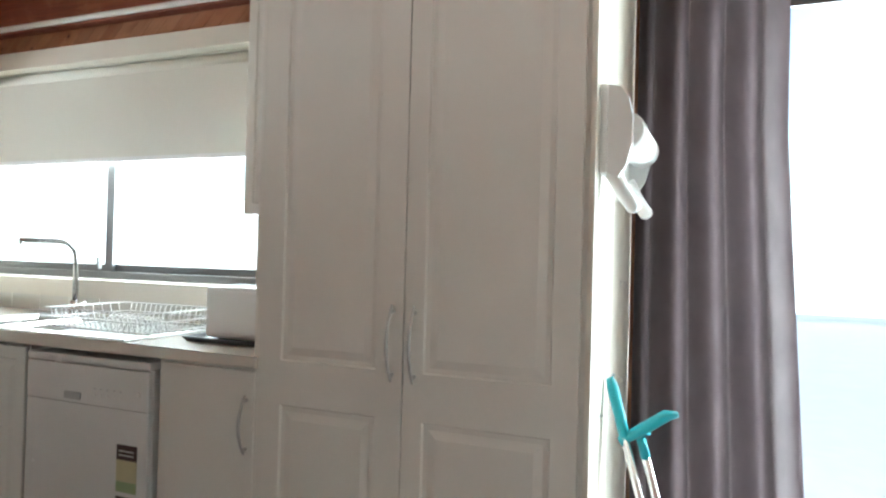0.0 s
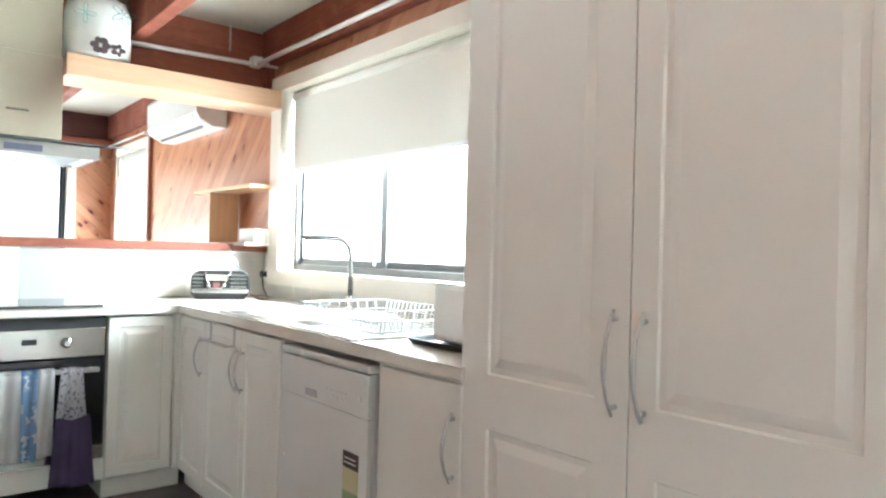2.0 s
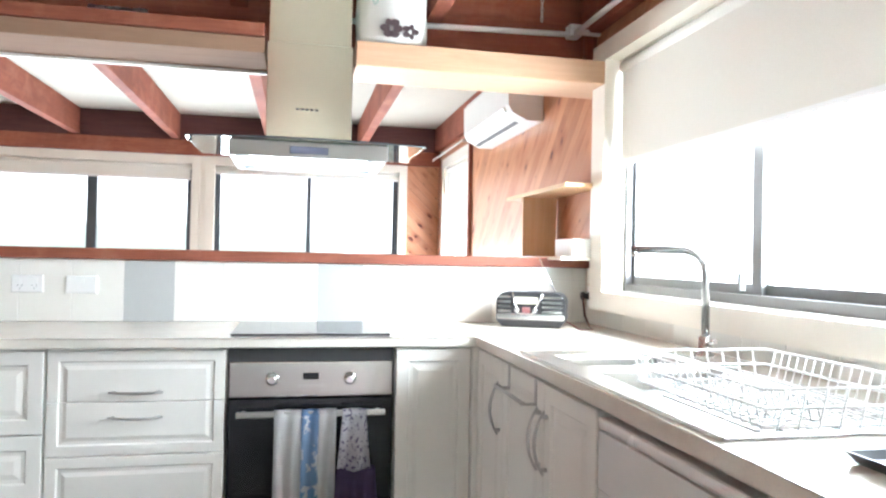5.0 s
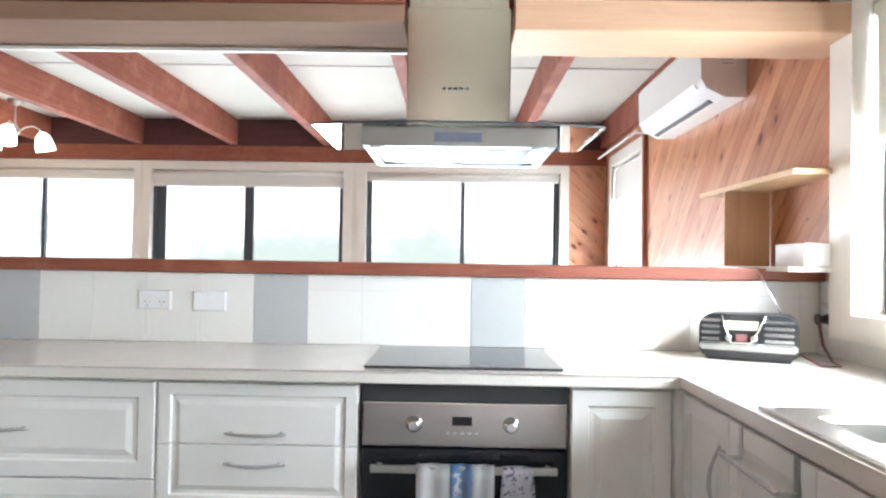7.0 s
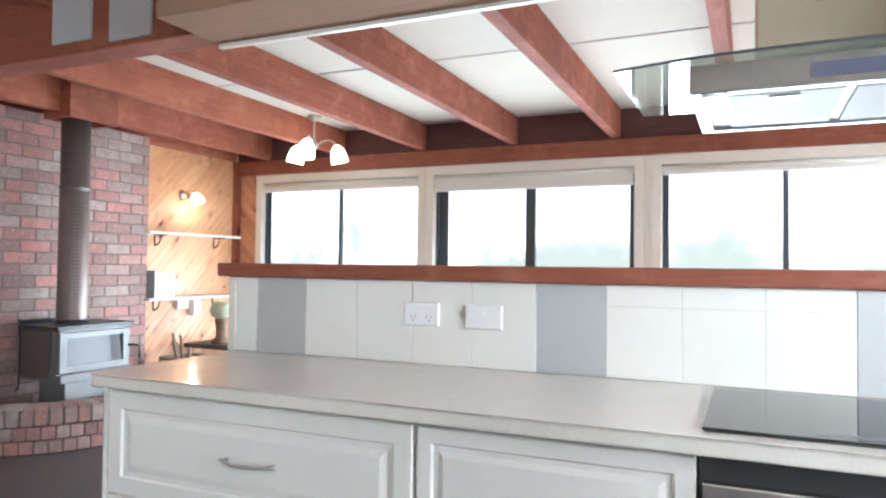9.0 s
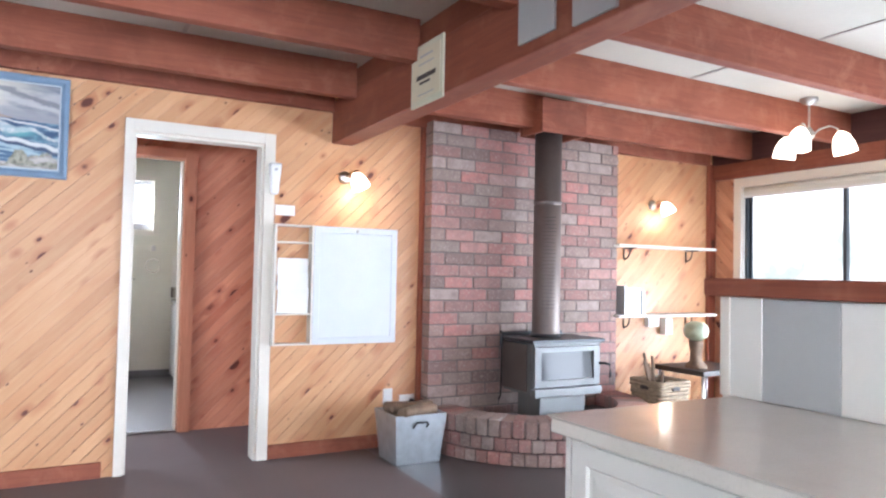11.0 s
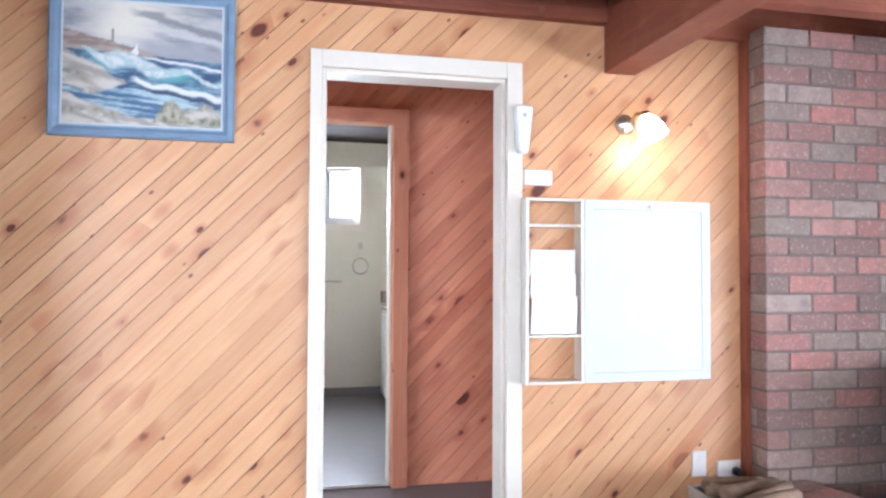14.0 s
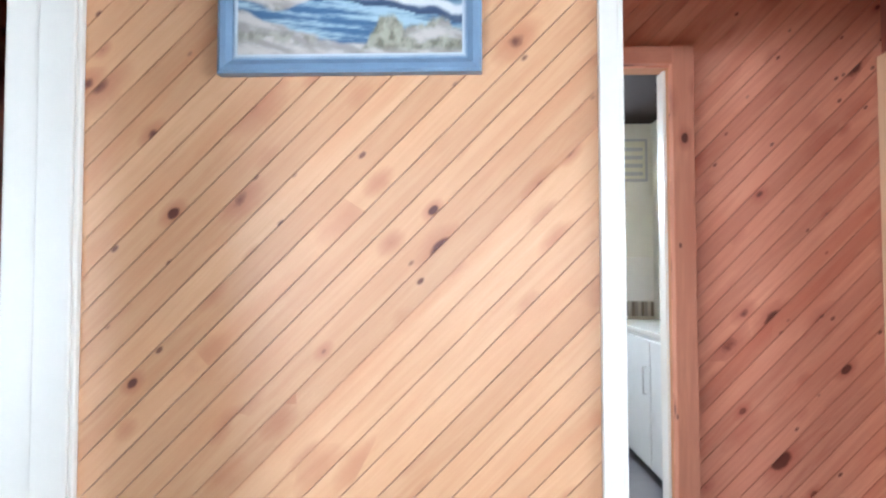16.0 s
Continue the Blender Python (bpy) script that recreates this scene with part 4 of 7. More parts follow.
boxpart("body", (-3.92, -3.38, 1.016, 1.626, 0.10, 0.855), black_plastic, ov, "", 0)
boxpart("filler", (-3.39, -3.362, 1.016, 1.626, 0.105, 0.205), cab_white, ov, "white filler panel")
boxpart("control_panel", (-3.38, -3.352, 1.022, 1.618, 0.678, 0.808), oven_steel, ov, "brushed steel control panel", 0.004)
bm = bmesh.new()
rings(bm, facing((-3.38, 1.022, 0.21), "+x"), 0.596, 0.462, [(0, 0), (0, 0.02), (0.003, 0.024)])
od = part("door", bm, black_gloss, ov, "black glass oven door")
boxpart("door_trim", (-3.356, -3.350, 1.022, 1.618, 0.21, 0.272), oven_steel, od, "steel strip along the door's foot")
bm = bmesh.new()
bx(bm, -3.322, -3.308, 1.052, 1.588, 0.612, 0.634)
for y in (1.075, 1.565):
    bx(bm, -3.356, -3.320, y - 0.008, y + 0.008, 0.616, 0.630)
part("handle", bm, steel, od, "flat steel bar handle", 0.003)
for y in (1.174, 1.457):
    bm = bmesh.new()
    lathe(bm, [(0.024, 0), (0.024, 0.006), (0.017, 0.008), (0.015, 0.03), (0.012, 0.033)], facing((-3.352, y, 0.745), "+x"), 24)
    part("knob", bm, chrome, ov)
boxpart("display", (-3.353, -3.3505, 1.285, 1.343, 0.742, 0.767), black_gloss, ov, bevel=0)
for i in range(5):
    boxpart("button", (-3.353, -3.349, 1.268 + 0.021 * i, 1.278 + 0.021 * i, 0.716, 0.724), chrome, ov, bevel=0)

hb = thing("hob", (-3.62, 1.315, 0.9), "black ceramic glass hob set on the bench", "hob")
boxpart("glass", (-3.872, -3.372, 1.02, 1.612, 0.9035, 0.9085), black_gloss, hb, bevel=0.002)
boxpart("seal", (-3.868, -3.376, 1.024, 1.608, 0.9, 0.903), black_plastic, hb, "dark seal strip under the glass", 0)
boxpart("touch_control", (-3.42, -3.40, 1.22, 1.41, 0.9086, 0.9089), plain("dim_hob_marking", (0.10, 0.10, 0.105), 0.3), hb, "faint touch control strip", 0)

# range hood
hd = thing("range_hood", (-3.75, 1.29, 1.52), "stainless canopy range hood with a glass wing", "range hood")
boxpart("chimney", (-3.93, -3.622, 1.116, 1.463, 1.665, 2.07), chimney_steel, hd, bevel=0.003)
boxpart("chimney_top", (-3.926, -3.628, 1.122, 1.457, 2.07, ZC - 0.003), chimney_steel, hd, bevel=0.003)
bm = bmesh.new()
rings(bm, Matrix.Translation((-3.96, 0.985, 1.645)) @ Matrix.Rotation(math.pi, 4, 'X') @ Matrix.Translation((0, -0.617, 0)), 0.46, 0.617, [(0, 0), (0, 0.058), (0.004, 0.061), (0.03, 0.061), (0.034, 0.052)])
part("body", bm, hood_under, hd)
boxpart("fascia", (-3.502, -3.497, 0.985, 1.602, 1.585, 1.645), hood_steel, hd, bevel=0.002)
boxpart("display", (-3.497, -3.494, 1.215, 1.365, 1.598, 1.628), plain("blue_display_glass", (0.10, 0.105, 0.15), 0.12), hd, "grey-blue touch panel", 0)
for i in range(5):
    boxpart("badge_mark", (-3.622, -3.6205, 1.235 + 0.019 * i, 1.248 + 0.019 * i, 1.795, 1.803), black_plastic, hd, bevel=0)
for y0, y1 in ((1.06, 1.285), (1.305, 1.53)):
    boxpart("filter", (-3.90, -3.55, y0, y1, 1.5855, 1.592), filter_steel, hd, "metal grease filter", 0.002)
    boxpart("filter_latch", (-3.60, -3.575, (y0 + y1) / 2 - 0.03, (y0 + y1) / 2 + 0.03, 1.5825, 1.585), hood_under, hd, "", 0.001)
for y in (1.035, 1.552):
    bm = bmesh.new()
    lathe(bm, [(0.026, 1.5838), (0.026, 1.579), (0.021, 1.577)], Matrix.Translation((-3.523, y, 0)), 18)
    part("lamp_lens", bm, white_plastic, hd, "round white lamp lens")
bm = bmesh.new()
pts = []
for i in range(25):
    t = i / 24
    y = 0.826 + 0.928 * t
    pts.append((y, -3.445 - 0.06 * abs(2 * t - 1) ** 2.5))
out = [(-3.98, 0.826)] + [(x, y) for y, x in pts] + [(-3.98, 1.754)]
slab(bm, out, Matrix.Translation((0, 0, 1.648)), 0.006)
part("glass_wing", bm, hood_glass, hd, "clear glass canopy")
bm = bmesh.new()
tube(bm, [(x + 0.003, y, 1.651) for y, x in pts], 0.0034, 6)
part("wing_edge", bm, alu_dark, hd, "dark polished edge of the glass canopy")

# ---------- fireplace ----------


def unit_mesh(name, w, d, h, mat, bev=0.004):
    bm = bmesh.new()
    bx(bm, -w / 2, w / 2, -d / 2, d / 2, -h / 2, h / 2)
    bmesh.ops.bevel(bm, geom=bm.edges[:], offset=bev, segments=1, affect='EDGES')
    me = bpy.data.meshes.new(name)
    bm.to_mesh(me)
    bm.free()
    me.materials.append(mat)
    return me


def piece(name, me, parent, m):
    o = new(name, me)
    o.parent = parent
    o.matrix_parent_inverse = Matrix.Translation(PLACE[parent.name]).inverted()
    o.matrix_basis = m
    return o


def chimney_breast():
    x0, x1, yf = -6.375, -4.63, -3.655
    th = thing("chimney_breast", (-5.47, -3.7, 0), "red and grey clinker brick chimney breast", "chimney", kind="structure")
    boxpart("mortar_core", (x0 + 0.006, x1 - 0.006, YS + 0.001, yf - 0.006, 0, 2.275), mortar, th, "", 0)
    half = unit_mesh("brick_half", 0.11, 0.11, 0.076, brick_mat)
    cut = {}
    rnd = random.Random(4)
    for c in range(27):
        z = 0.0 + 0.0856 * c + 0.038
        if z > 2.27:
            break
        x = x1
        first = c % 2
        i = 0
        while x - 0.03 > x0:
            w = 0.11 if (i == 0 and first) else min(0.23, round(x - x0, 4))
            if w not in cut:
                cut[w] = unit_mesh("brick", w, 0.11, 0.076, brick_mat)
            piece("brick", cut[w], th, pose(x - w / 2, yf - 0.055 + rnd.uniform(-0.002, 0.002), z, 0, 0, rnd.uniform(-0.4, 0.4) if w > 0.1 else 0))
            x -= w + 0.0105
            i += 1
        # return face towards the doorway
        piece("brick", half, th, pose(x1 - 0.055, yf - 0.12, z, 0, 0, rnd.uniform(-0.5, 0.5)))
    return th


def hearth():
    cx, cy, R, top = -5.495, -3.655, 0.885, 0.285
    th = thing("hearth", (cx, cy, 0), "raised half-round brick hearth with bricks on edge along its rim", "hearth", kind="structure")
    n = 34
    bm = bmesh.new()
    pts = [(cx + 0.86 * math.cos(math.pi * i / n), cy + 0.86 * math.sin(math.pi * i / n)) for i in range(n + 1)]
    slab(bm, pts, Matrix(), 0.185)
    part("hearth_slab", bm, slate, th, "dark slate hearth floor")
    bm = bmesh.new()
    ro, ri = 0.872, 0.668
    for i in range(n):
        a, b = math.pi * i / n, math.pi * (i + 1) / n
        q = [(cx + r * math.cos(t), cy + r * math.sin(t)) for r, t in ((ri, a), (ro, a), (ro, b), (ri, b))]
        slab(bm, q, Matrix.Translation((0, 0, 0.19)), top - 0.012 - 0.19)
    part("mortar_ring", bm, mortar, th)
    rim, face = unit_mesh("rim_brick", 0.225, 0.070, 0.11, brick_mat, 0.005), unit_mesh("face_brick", 0.10, 0.075, 0.080, brick_mat, 0.005)
    rnd = random.Random(9)
    for i in range(n):
        a = math.pi * (i + 0.5) / n
        r = R - 0.1125
        piece("brick", rim, th, pose(cx + r * math.cos(a), cy + r * math.sin(a), top - 0.055 + rnd.uniform(-0.003, 0.003), rnd.uniform(-1.5, 1.5), 0, math.degrees(a) + rnd.uniform(-1.2, 1.2)))
    for row in range(2):
        for i in range(n - 1 + row):
            a = math.pi * (i + (1.0 if row == 0 else 0.5)) / n
            r = R - 0.052
            piece("brick", face, th, pose(cx + r * math.cos(a), cy + r * math.sin(a), 0.128 - 0.088 * row, 0, 0, math.degrees(a) + rnd.uniform(-1.5, 1.5)))
    return th


def wood_stove():
    th = thing("wood_stove", (-5.46, -3.33, 0.185), "grey steel wood stove with a glass door on a brick hearth", "stove")
    xl, xr, yf, yb = -5.163, -5.757, -3.155, -3.50
    boxpart("body", (xr, xl, yb, yf - 0.02, 0.40, 0.745), stove_metal, th, bevel=0.006)
    boxpart("top_plate", (xr - 0.02, xl + 0.02, yb - 0.02, yf + 0.03, 0.752, 0.775), stove_top, th, "dark steel top plate", 0.005)
    # Side shield is browner and darker than the stove's front.
    boxpart("side_shield", (xl + 0.008, xl + 0.016, yb, yf - 0.05, 0.42, 0.74), plain("brown_side_steel", (0.115, 0.095, 0.085), 0.5, 0.3, 0.2), th, "dark brownish side shield")
    boxpart("heat_shield", (xr + 0.02, xl - 0.02, yb - 0.075, yb - 0.065, 0.42, 0.80), stove_top, th)
    boxpart("pedestal", (-5.66, -5.26, -3.46, -3.20, 0.185, 0.40), stove_metal, th, bevel=0.006)
    boxpart("ash_lip", (xr + 0.005, xl - 0.005, yf - 0.03, yf + 0.03, 0.385, 0.445), stove_metal, th, bevel=0.008)
    boxpart("top_rail", (xr + 0.005, xl - 0.005, yf - 0.02, yf + 0.01, 0.728, 0.750), stove_metal, th, bevel=0.005)
    bm = bmesh.new()
    m_ = facing((xl - 0.012, yf - 0.018, 0.452), "+y")
    w, h = 0.57, 0.272
    for a, b, c, d in ((0, 0.055, 0, h), (w - 0.055, w, 0, h), (0.055, w - 0.055, 0, 0.045), (0.055, w - 0.055, h - 0.035, h)):
        slab(bm, [(a, c), (b, c), (b, d), (a, d)], m_, 0.03)
    door = part("door", bm, stove_metal, th)
    bm = bmesh.new()
    slab(bm, [(0.0, 0.0), (w - 0.11, 0.0), (w - 0.11, 0.19), (0.0, 0.19)], facing((xl - 0.067, yf + 0.002, 0.498), "+y") @ Matrix.Rotation(radians(-5.0), 4, 'X'), 0.004)
    part("glass", bm, black_mirror, door, "dark reflecting door glass")
    bm = bmesh.new()
    tube(bm, [(xr + 0.02, yf + 0.012, 0.60), (xr - 0.01, yf + 0.05, 0.60), (xr - 0.04, yf + 0.055, 0.59), (xr - 0.05, yf + 0.055, 0.54), (xr - 0.045, yf + 0.055, 0.50)], 0.008, 8)
    part("handle", bm, iron, door, "black curled door handle")
    for i in range(16):
        boxpart("vent_slot", (xl - 0.3 - 0.004 * i, xl - 0.298 - 0.004 * i, yf + 0.011, yf + 0.013, 0.733, 0.745), stove_top, th, bevel=0) if i % 4 == 0 else None
    return th


def fire_poker():
    x, y = -5.118, -3.47
    th = thing("fire_poker", (x, y, 0.30), "black iron poker hung at the stove's rear corner", "poker")
    bm = bmesh.new()
    tube(bm, [(x + 0.012, y, 0.80), (x, y, 0.815), (x - 0.012, y, 0.80), (x, y, 0.775), (x, y + 0.004, 0.55), (x + 0.004, y + 0.006, 0.36), (x + 0.022, y + 0.008, 0.33)], 0.006, 8)
    part("shaft", bm, iron, th)
    bm = bmesh.new()
    lathe(bm, [(0.006, 0.70), (0.012, 0.715), (0.013, 0.77), (0.008, 0.785)], Matrix.Translation((x, y + 0.001, 0)), 12)
    part("grip", bm, black_plastic, th, "black turned grip")


fire_poker()


def flue():
    x, y = -5.445, -3.385
    th = thing("flue_pipe", (x, y, 0.775), "dark steel flue pipe with a perforated lower sleeve", "flue")
    bm = bmesh.new()
    lathe(bm, [(0.098, 0.777), (0.098, 1.735), (0.103, 1.74), (0.103, 1.755), (0.098, 1.76), (0.098, 2.30)], Matrix.Translation((x, y, 0)), 32)
    part("pipe", bm, flue_metal, th)
    bm = bmesh.new()
    lathe(bm, [(0.1005, 0.80), (0.1005, 1.72), (0.0985, 1.722)], Matrix.Translation((x, y, 0)), 32, False)
    part("sleeve", bm, plain("bright_flue_steel", (0.20, 0.165, 0.15), 0.5, 0.65, 0.15), th, "brighter perforated steel sleeve")
    bm = bmesh.new()
    lathe(bm, [(0.115, 0.776), (0.115, 0.79), (0.101, 0.80)], Matrix.Translation((x, y, 0)), 32)
    part("collar", bm, stove_top, th)
    bm = bmesh.new()
    for i in range(26):
        z = 0.98 + 0.026 * i
        for k in range(-3, 4):
            a = math.radians(62 + 8 * k)
            bx(bm, x + 0.0985 * math.cos(a) - 0.003, x + 0.0985 * math.cos(a) + 0.003, y + 0.0985 * math.sin(a) - 0.003, y + 0.0985 * math.sin(a) + 0.003, z, z + 0.006)
    part("perforation", bm, iron, th, kind="stuff")
    bx_ = thing("flue_box", (x, y, 2.2), "stained timber box round the flue at the rafter", "casing", kind="structure")
    for d in ((x - 0.245, x + 0.155, y + 0.10, y + 0.13, 2.235, 2.475), (x - 0.245, x + 0.155, y - 0.14, y - 0.11, 2.235, 2.475), (x - 0.245, x - 0.215, y - 0.11, y + 0.10, 2.235, 2.475), (x + 0.125, x + 0.155, y - 0.11, y + 0.10, 2.235, 2.475)):
        boxpart("panel", d, beam_x, bx_, "", 0.004)


chimney_breast()
hearth()
wood_stove()
flue()

wb = thing("wood_box", (-4.39, -3.45, 0), "galvanised metal box filled with split firewood", "box")
bm = bmesh.new()
lo, hi = [(-4.235, -3.30), (-4.54, -3.30), (-4.54, -3.57), (-4.235, -3.57)], [(-4.205, -3.265), (-4.57, -3.265), (-4.57, -3.60), (-4.205, -3.60)]
A = [bm.verts.new((x, y, 0.002)) for x, y in lo]
B = [bm.verts.new((x, y, 0.315)) for x, y in hi]
C = [bm.verts.new((x + (0.012 if x < -4.4 else -0.012), y + (0.012 if y < -3.4 else -0.012), 0.315)) for x, y in hi]
E_ = [bm.verts.new((x, y, 0.20)) for x, y in lo]
for r0, r1 in ((A, B), (B, C), (C, E_)):
    for k in range(4):
        bm.faces.new((r0[k], r0[(k + 1) % 4], r1[(k + 1) % 4], r1[k]))
bm.faces.new(A)
bm.faces.new(E_)
part("body", bm, galv, wb)
bm = bmesh.new()
tube(bm, [(-4.335, -3.278, 0.235), (-4.335, -3.255, 0.255), (-4.345, -3.25, 0.27), (-4.42, -3.25, 0.27), (-4.43, -3.255, 0.255), (-4.43, -3.278, 0.235)], 0.006, 8)
part("handle", bm, iron, wb)
rnd = random.Random(3)
for i in range(9):
    bm = bmesh.new()
    y = -3.56 + 0.032 * i
    lathe(bm, [(0.02, -0.15), (0.028, -0.14), (0.03, 0.14), (0.022, 0.15)], pose(-4.39 + rnd.uniform(-0.02, 0.02), y, 0.29 + rnd.uniform(0, 0.06), 0, 90 + rnd.uniform(-14, 14), rnd.uniform(-24, 24)), 7)
    tagged(part("firewood", bm, bark, None, "rough split stick of firewood in the metal box"), category="firewood", group="firewood in the box")

# ---------- living corner ----------
for z, x0, x1 in ((1.468, -7.5, -6.34), (0.885, -7.5, -6.34)):
    th = thing("wall_shelf", (-6.8, -3.7, z), "white timber shelf on black iron brackets", "shelf", "niche shelves")
    boxpart("board", (x0, x1, YS + 0.002, YS + 0.21, z, z + 0.02), white_paint, th)
    for x in (-6.58, -7.33):
        bm = bmesh.new()
        tube(bm, [(x, YS + 0.006, z - 0.003), (x, YS + 0.15, z - 0.003)], 0.006, 6)
        tube(bm, [(x, YS + 0.006, z - 0.005), (x, YS + 0.008, z - 0.10)], 0.006, 6)
        tube(bm, [(x, YS + 0.01, z - 0.10), (x, YS + 0.05, z - 0.085), (x, YS + 0.075, z - 0.05), (x, YS + 0.08, z - 0.005)], 0.006, 6)
        part("bracket", bm, iron, th, "black scrolled bracket")
for i, (x, h, w, c) in enumerate(((-6.43, 0.24, 0.02, tile_grey), (-6.47, 0.22, 0.04, paper), (-6.52, 0.215, 0.04, galv), (-6.575, 0.22, 0.05, paper), (-6.63, 0.20, 0.025, tile_grey))):
    bm = bmesh.new()
    bx(bm, x - w / 2, x + w / 2, YS + 0.03, YS + 0.19, 0.9055, 0.9055 + h)
    tagged(part("book", bm, c, None, "thin pale book standing on the niche shelf", 0.002), category="book", group="books in the niche")
th = thing("wall_box", (-6.95, YS, 0.72), "white plastic box and socket on the boarded wall", "socket")
boxpart("plate", (-6.96, -6.83, YS + 0.001, YS + 0.05, 0.79, 0.87), white_plastic, th)
boxpart("plug", (-7.10, -7.02, YS + 0.001, YS + 0.07, 0.72, 0.86), white_plastic, th)


def basket():
    x, y = -6.49, -3.29
    th = thing("wicker_basket", (x, y, 0), "square woven wicker basket holding sticks beside the hearth", "basket")
    m = plain("woven_wicker", (0.40, 0.31, 0.21), 0.8, vary=0.35, scale=30, bump=0.4)
    for r in range(15):
        bm = bmesh.new()
        z, h = 0.014 + 0.0285 * r, 0.115 + 0.04 * r / 14
        pts = []
        for side in range(4):
            ca, sa = math.cos(side * math.pi / 2), math.sin(side * math.pi / 2)
            for k in range(10):
                t = -h + 2 * h * k / 10
                out = h + 0.005 * (1 if (k + r) % 2 else -1)
                pts.append((x + out * ca - t * sa, y + out * sa + t * ca, z))
        tube(bm, pts, 0.0148, 5, True)
        part("weave", bm, m, th)
    # Dark blocks stand in for the shade inside the basket and grip holes.
    boxpart("lining", (x - 0.105, x + 0.105, y - 0.105, y + 0.105, 0.004, 0.25), black_timber, th, "dark block for the shade inside the basket", 0)
    boxpart("grip_hole", (x - 0.035, x + 0.035, y + 0.145, y + 0.172, 0.355, 0.385), black_timber, th, "dark block for the shade in a grip hole", 0.004)
    boxpart("grip_hole", (x + 0.145, x + 0.172, y - 0.035, y + 0.035, 0.355, 0.385), black_timber, th, "dark block for the shade in a grip hole", 0.004)
    rnd = random.Random(5)
    for i in range(6):
        bm = bmesh.new()
        a = rnd.uniform(0, 6)
        tube(bm, [(x + 0.05 * math.cos(a), y + 0.05 * math.sin(a), 0.26), (x + 0.12 * math.cos(a), y + 0.12 * math.sin(a), 0.47 + 0.03 * i)], 0.012, 6)
        tagged(part("kindling", bm, bark, None, "thin kindling stick in the basket"), category="stick", group="kindling")


basket()
tb = thing("side_table", (-7.2, -3.45, 0), "dark timber side table on thin metal legs", "table")
boxpart("top", (-7.52, -6.88, -3.72, -3.20, 0.43, 0.47), black_timber, tb)
for x in (-7.49, -6.91):
    for y in (-3.69, -3.23):
        bm = bmesh.new()
        tube(bm, [(x, y, 0), (x, y, 0.43)], 0.012, 8)
        part("leg", bm, nickel, tb, "metal leg")
og = thing("ornament", (-7.02, -3.40, 0.47), "carved brown timber ornament with a pale round top", "ornament")
bm = bmesh.new()
lathe(bm, [(0.09, 0.471), (0.085, 0.50), (0.05, 0.53), (0.045, 0.60), (0.055, 0.66), (0.06, 0.70)], Matrix.Translation((-7.02, -3.40, 0)), 16)
part("base", bm, bark, og)
bm = bmesh.new()
lathe(bm, [(0.04, 0.70), (0.09, 0.73), (0.105, 0.78), (0.09, 0.83), (0.05, 0.855), (0.01, 0.86)], Matrix.Translation((-7.02, -3.40, 0)), 16)
part("top", bm, plain("pale_green_ceramic", (0.42, 0.46, 0.32), 0.4, vary=0.3, scale=20), og)


def sconce(x, z):
    th = thing("wall_lamp", (x, YS, z), "nickel wall lamp with a lit frosted glass shade", "lamp", "wall lamps")
    bm = bmesh.new()
    lathe(bm, [(0.045, 0.0), (0.045, 0.008), (0.03, 0.02), (0.012, 0.03)], facing((x + 0.02, YS + 0.001, z + 0.02), "+y"), 20)
    part("wall_plate", bm, nickel, th)
    bm = bmesh.new()
    tube(bm, [(x + 0.02, YS + 0.02, z + 0.02), (x, YS + 0.07, z + 0.06), (x - 0.02, YS + 0.11, z + 0.05)], 0.007, 8)
    lathe(bm, [(0.02, 0), (0.022, 0.03)], pose(x - 0.02, YS + 0.11, z + 0.03, 0, 12, 0), 12)
    part("arm", bm, brass, th)
    bm = bmesh.new()
    lathe(bm, [(0.022, 0.03), (0.045, 0.0), (0.058, -0.04), (0.062, -0.08), (0.059, -0.08), (0.042, -0.005), (0.02, 0.026)], pose(x - 0.025, YS + 0.115, z + 0.015, 18, 18, 0), 22, False)
    part("shade", bm, lamp_glow, th, "glowing white glass shade")
    d = bpy.data.lights.new("bulb", 'POINT')
    d.energy, d.color, d.shadow_soft_size = 0.75, (1.0, 0.86, 0.66), 0.03
    o = new("bulb_light", d)
    o.location = (x - 0.03, YS + 0.12, z - 0.09)


sconce(-4.05, 1.835)
sconce(-6.93, 1.835)


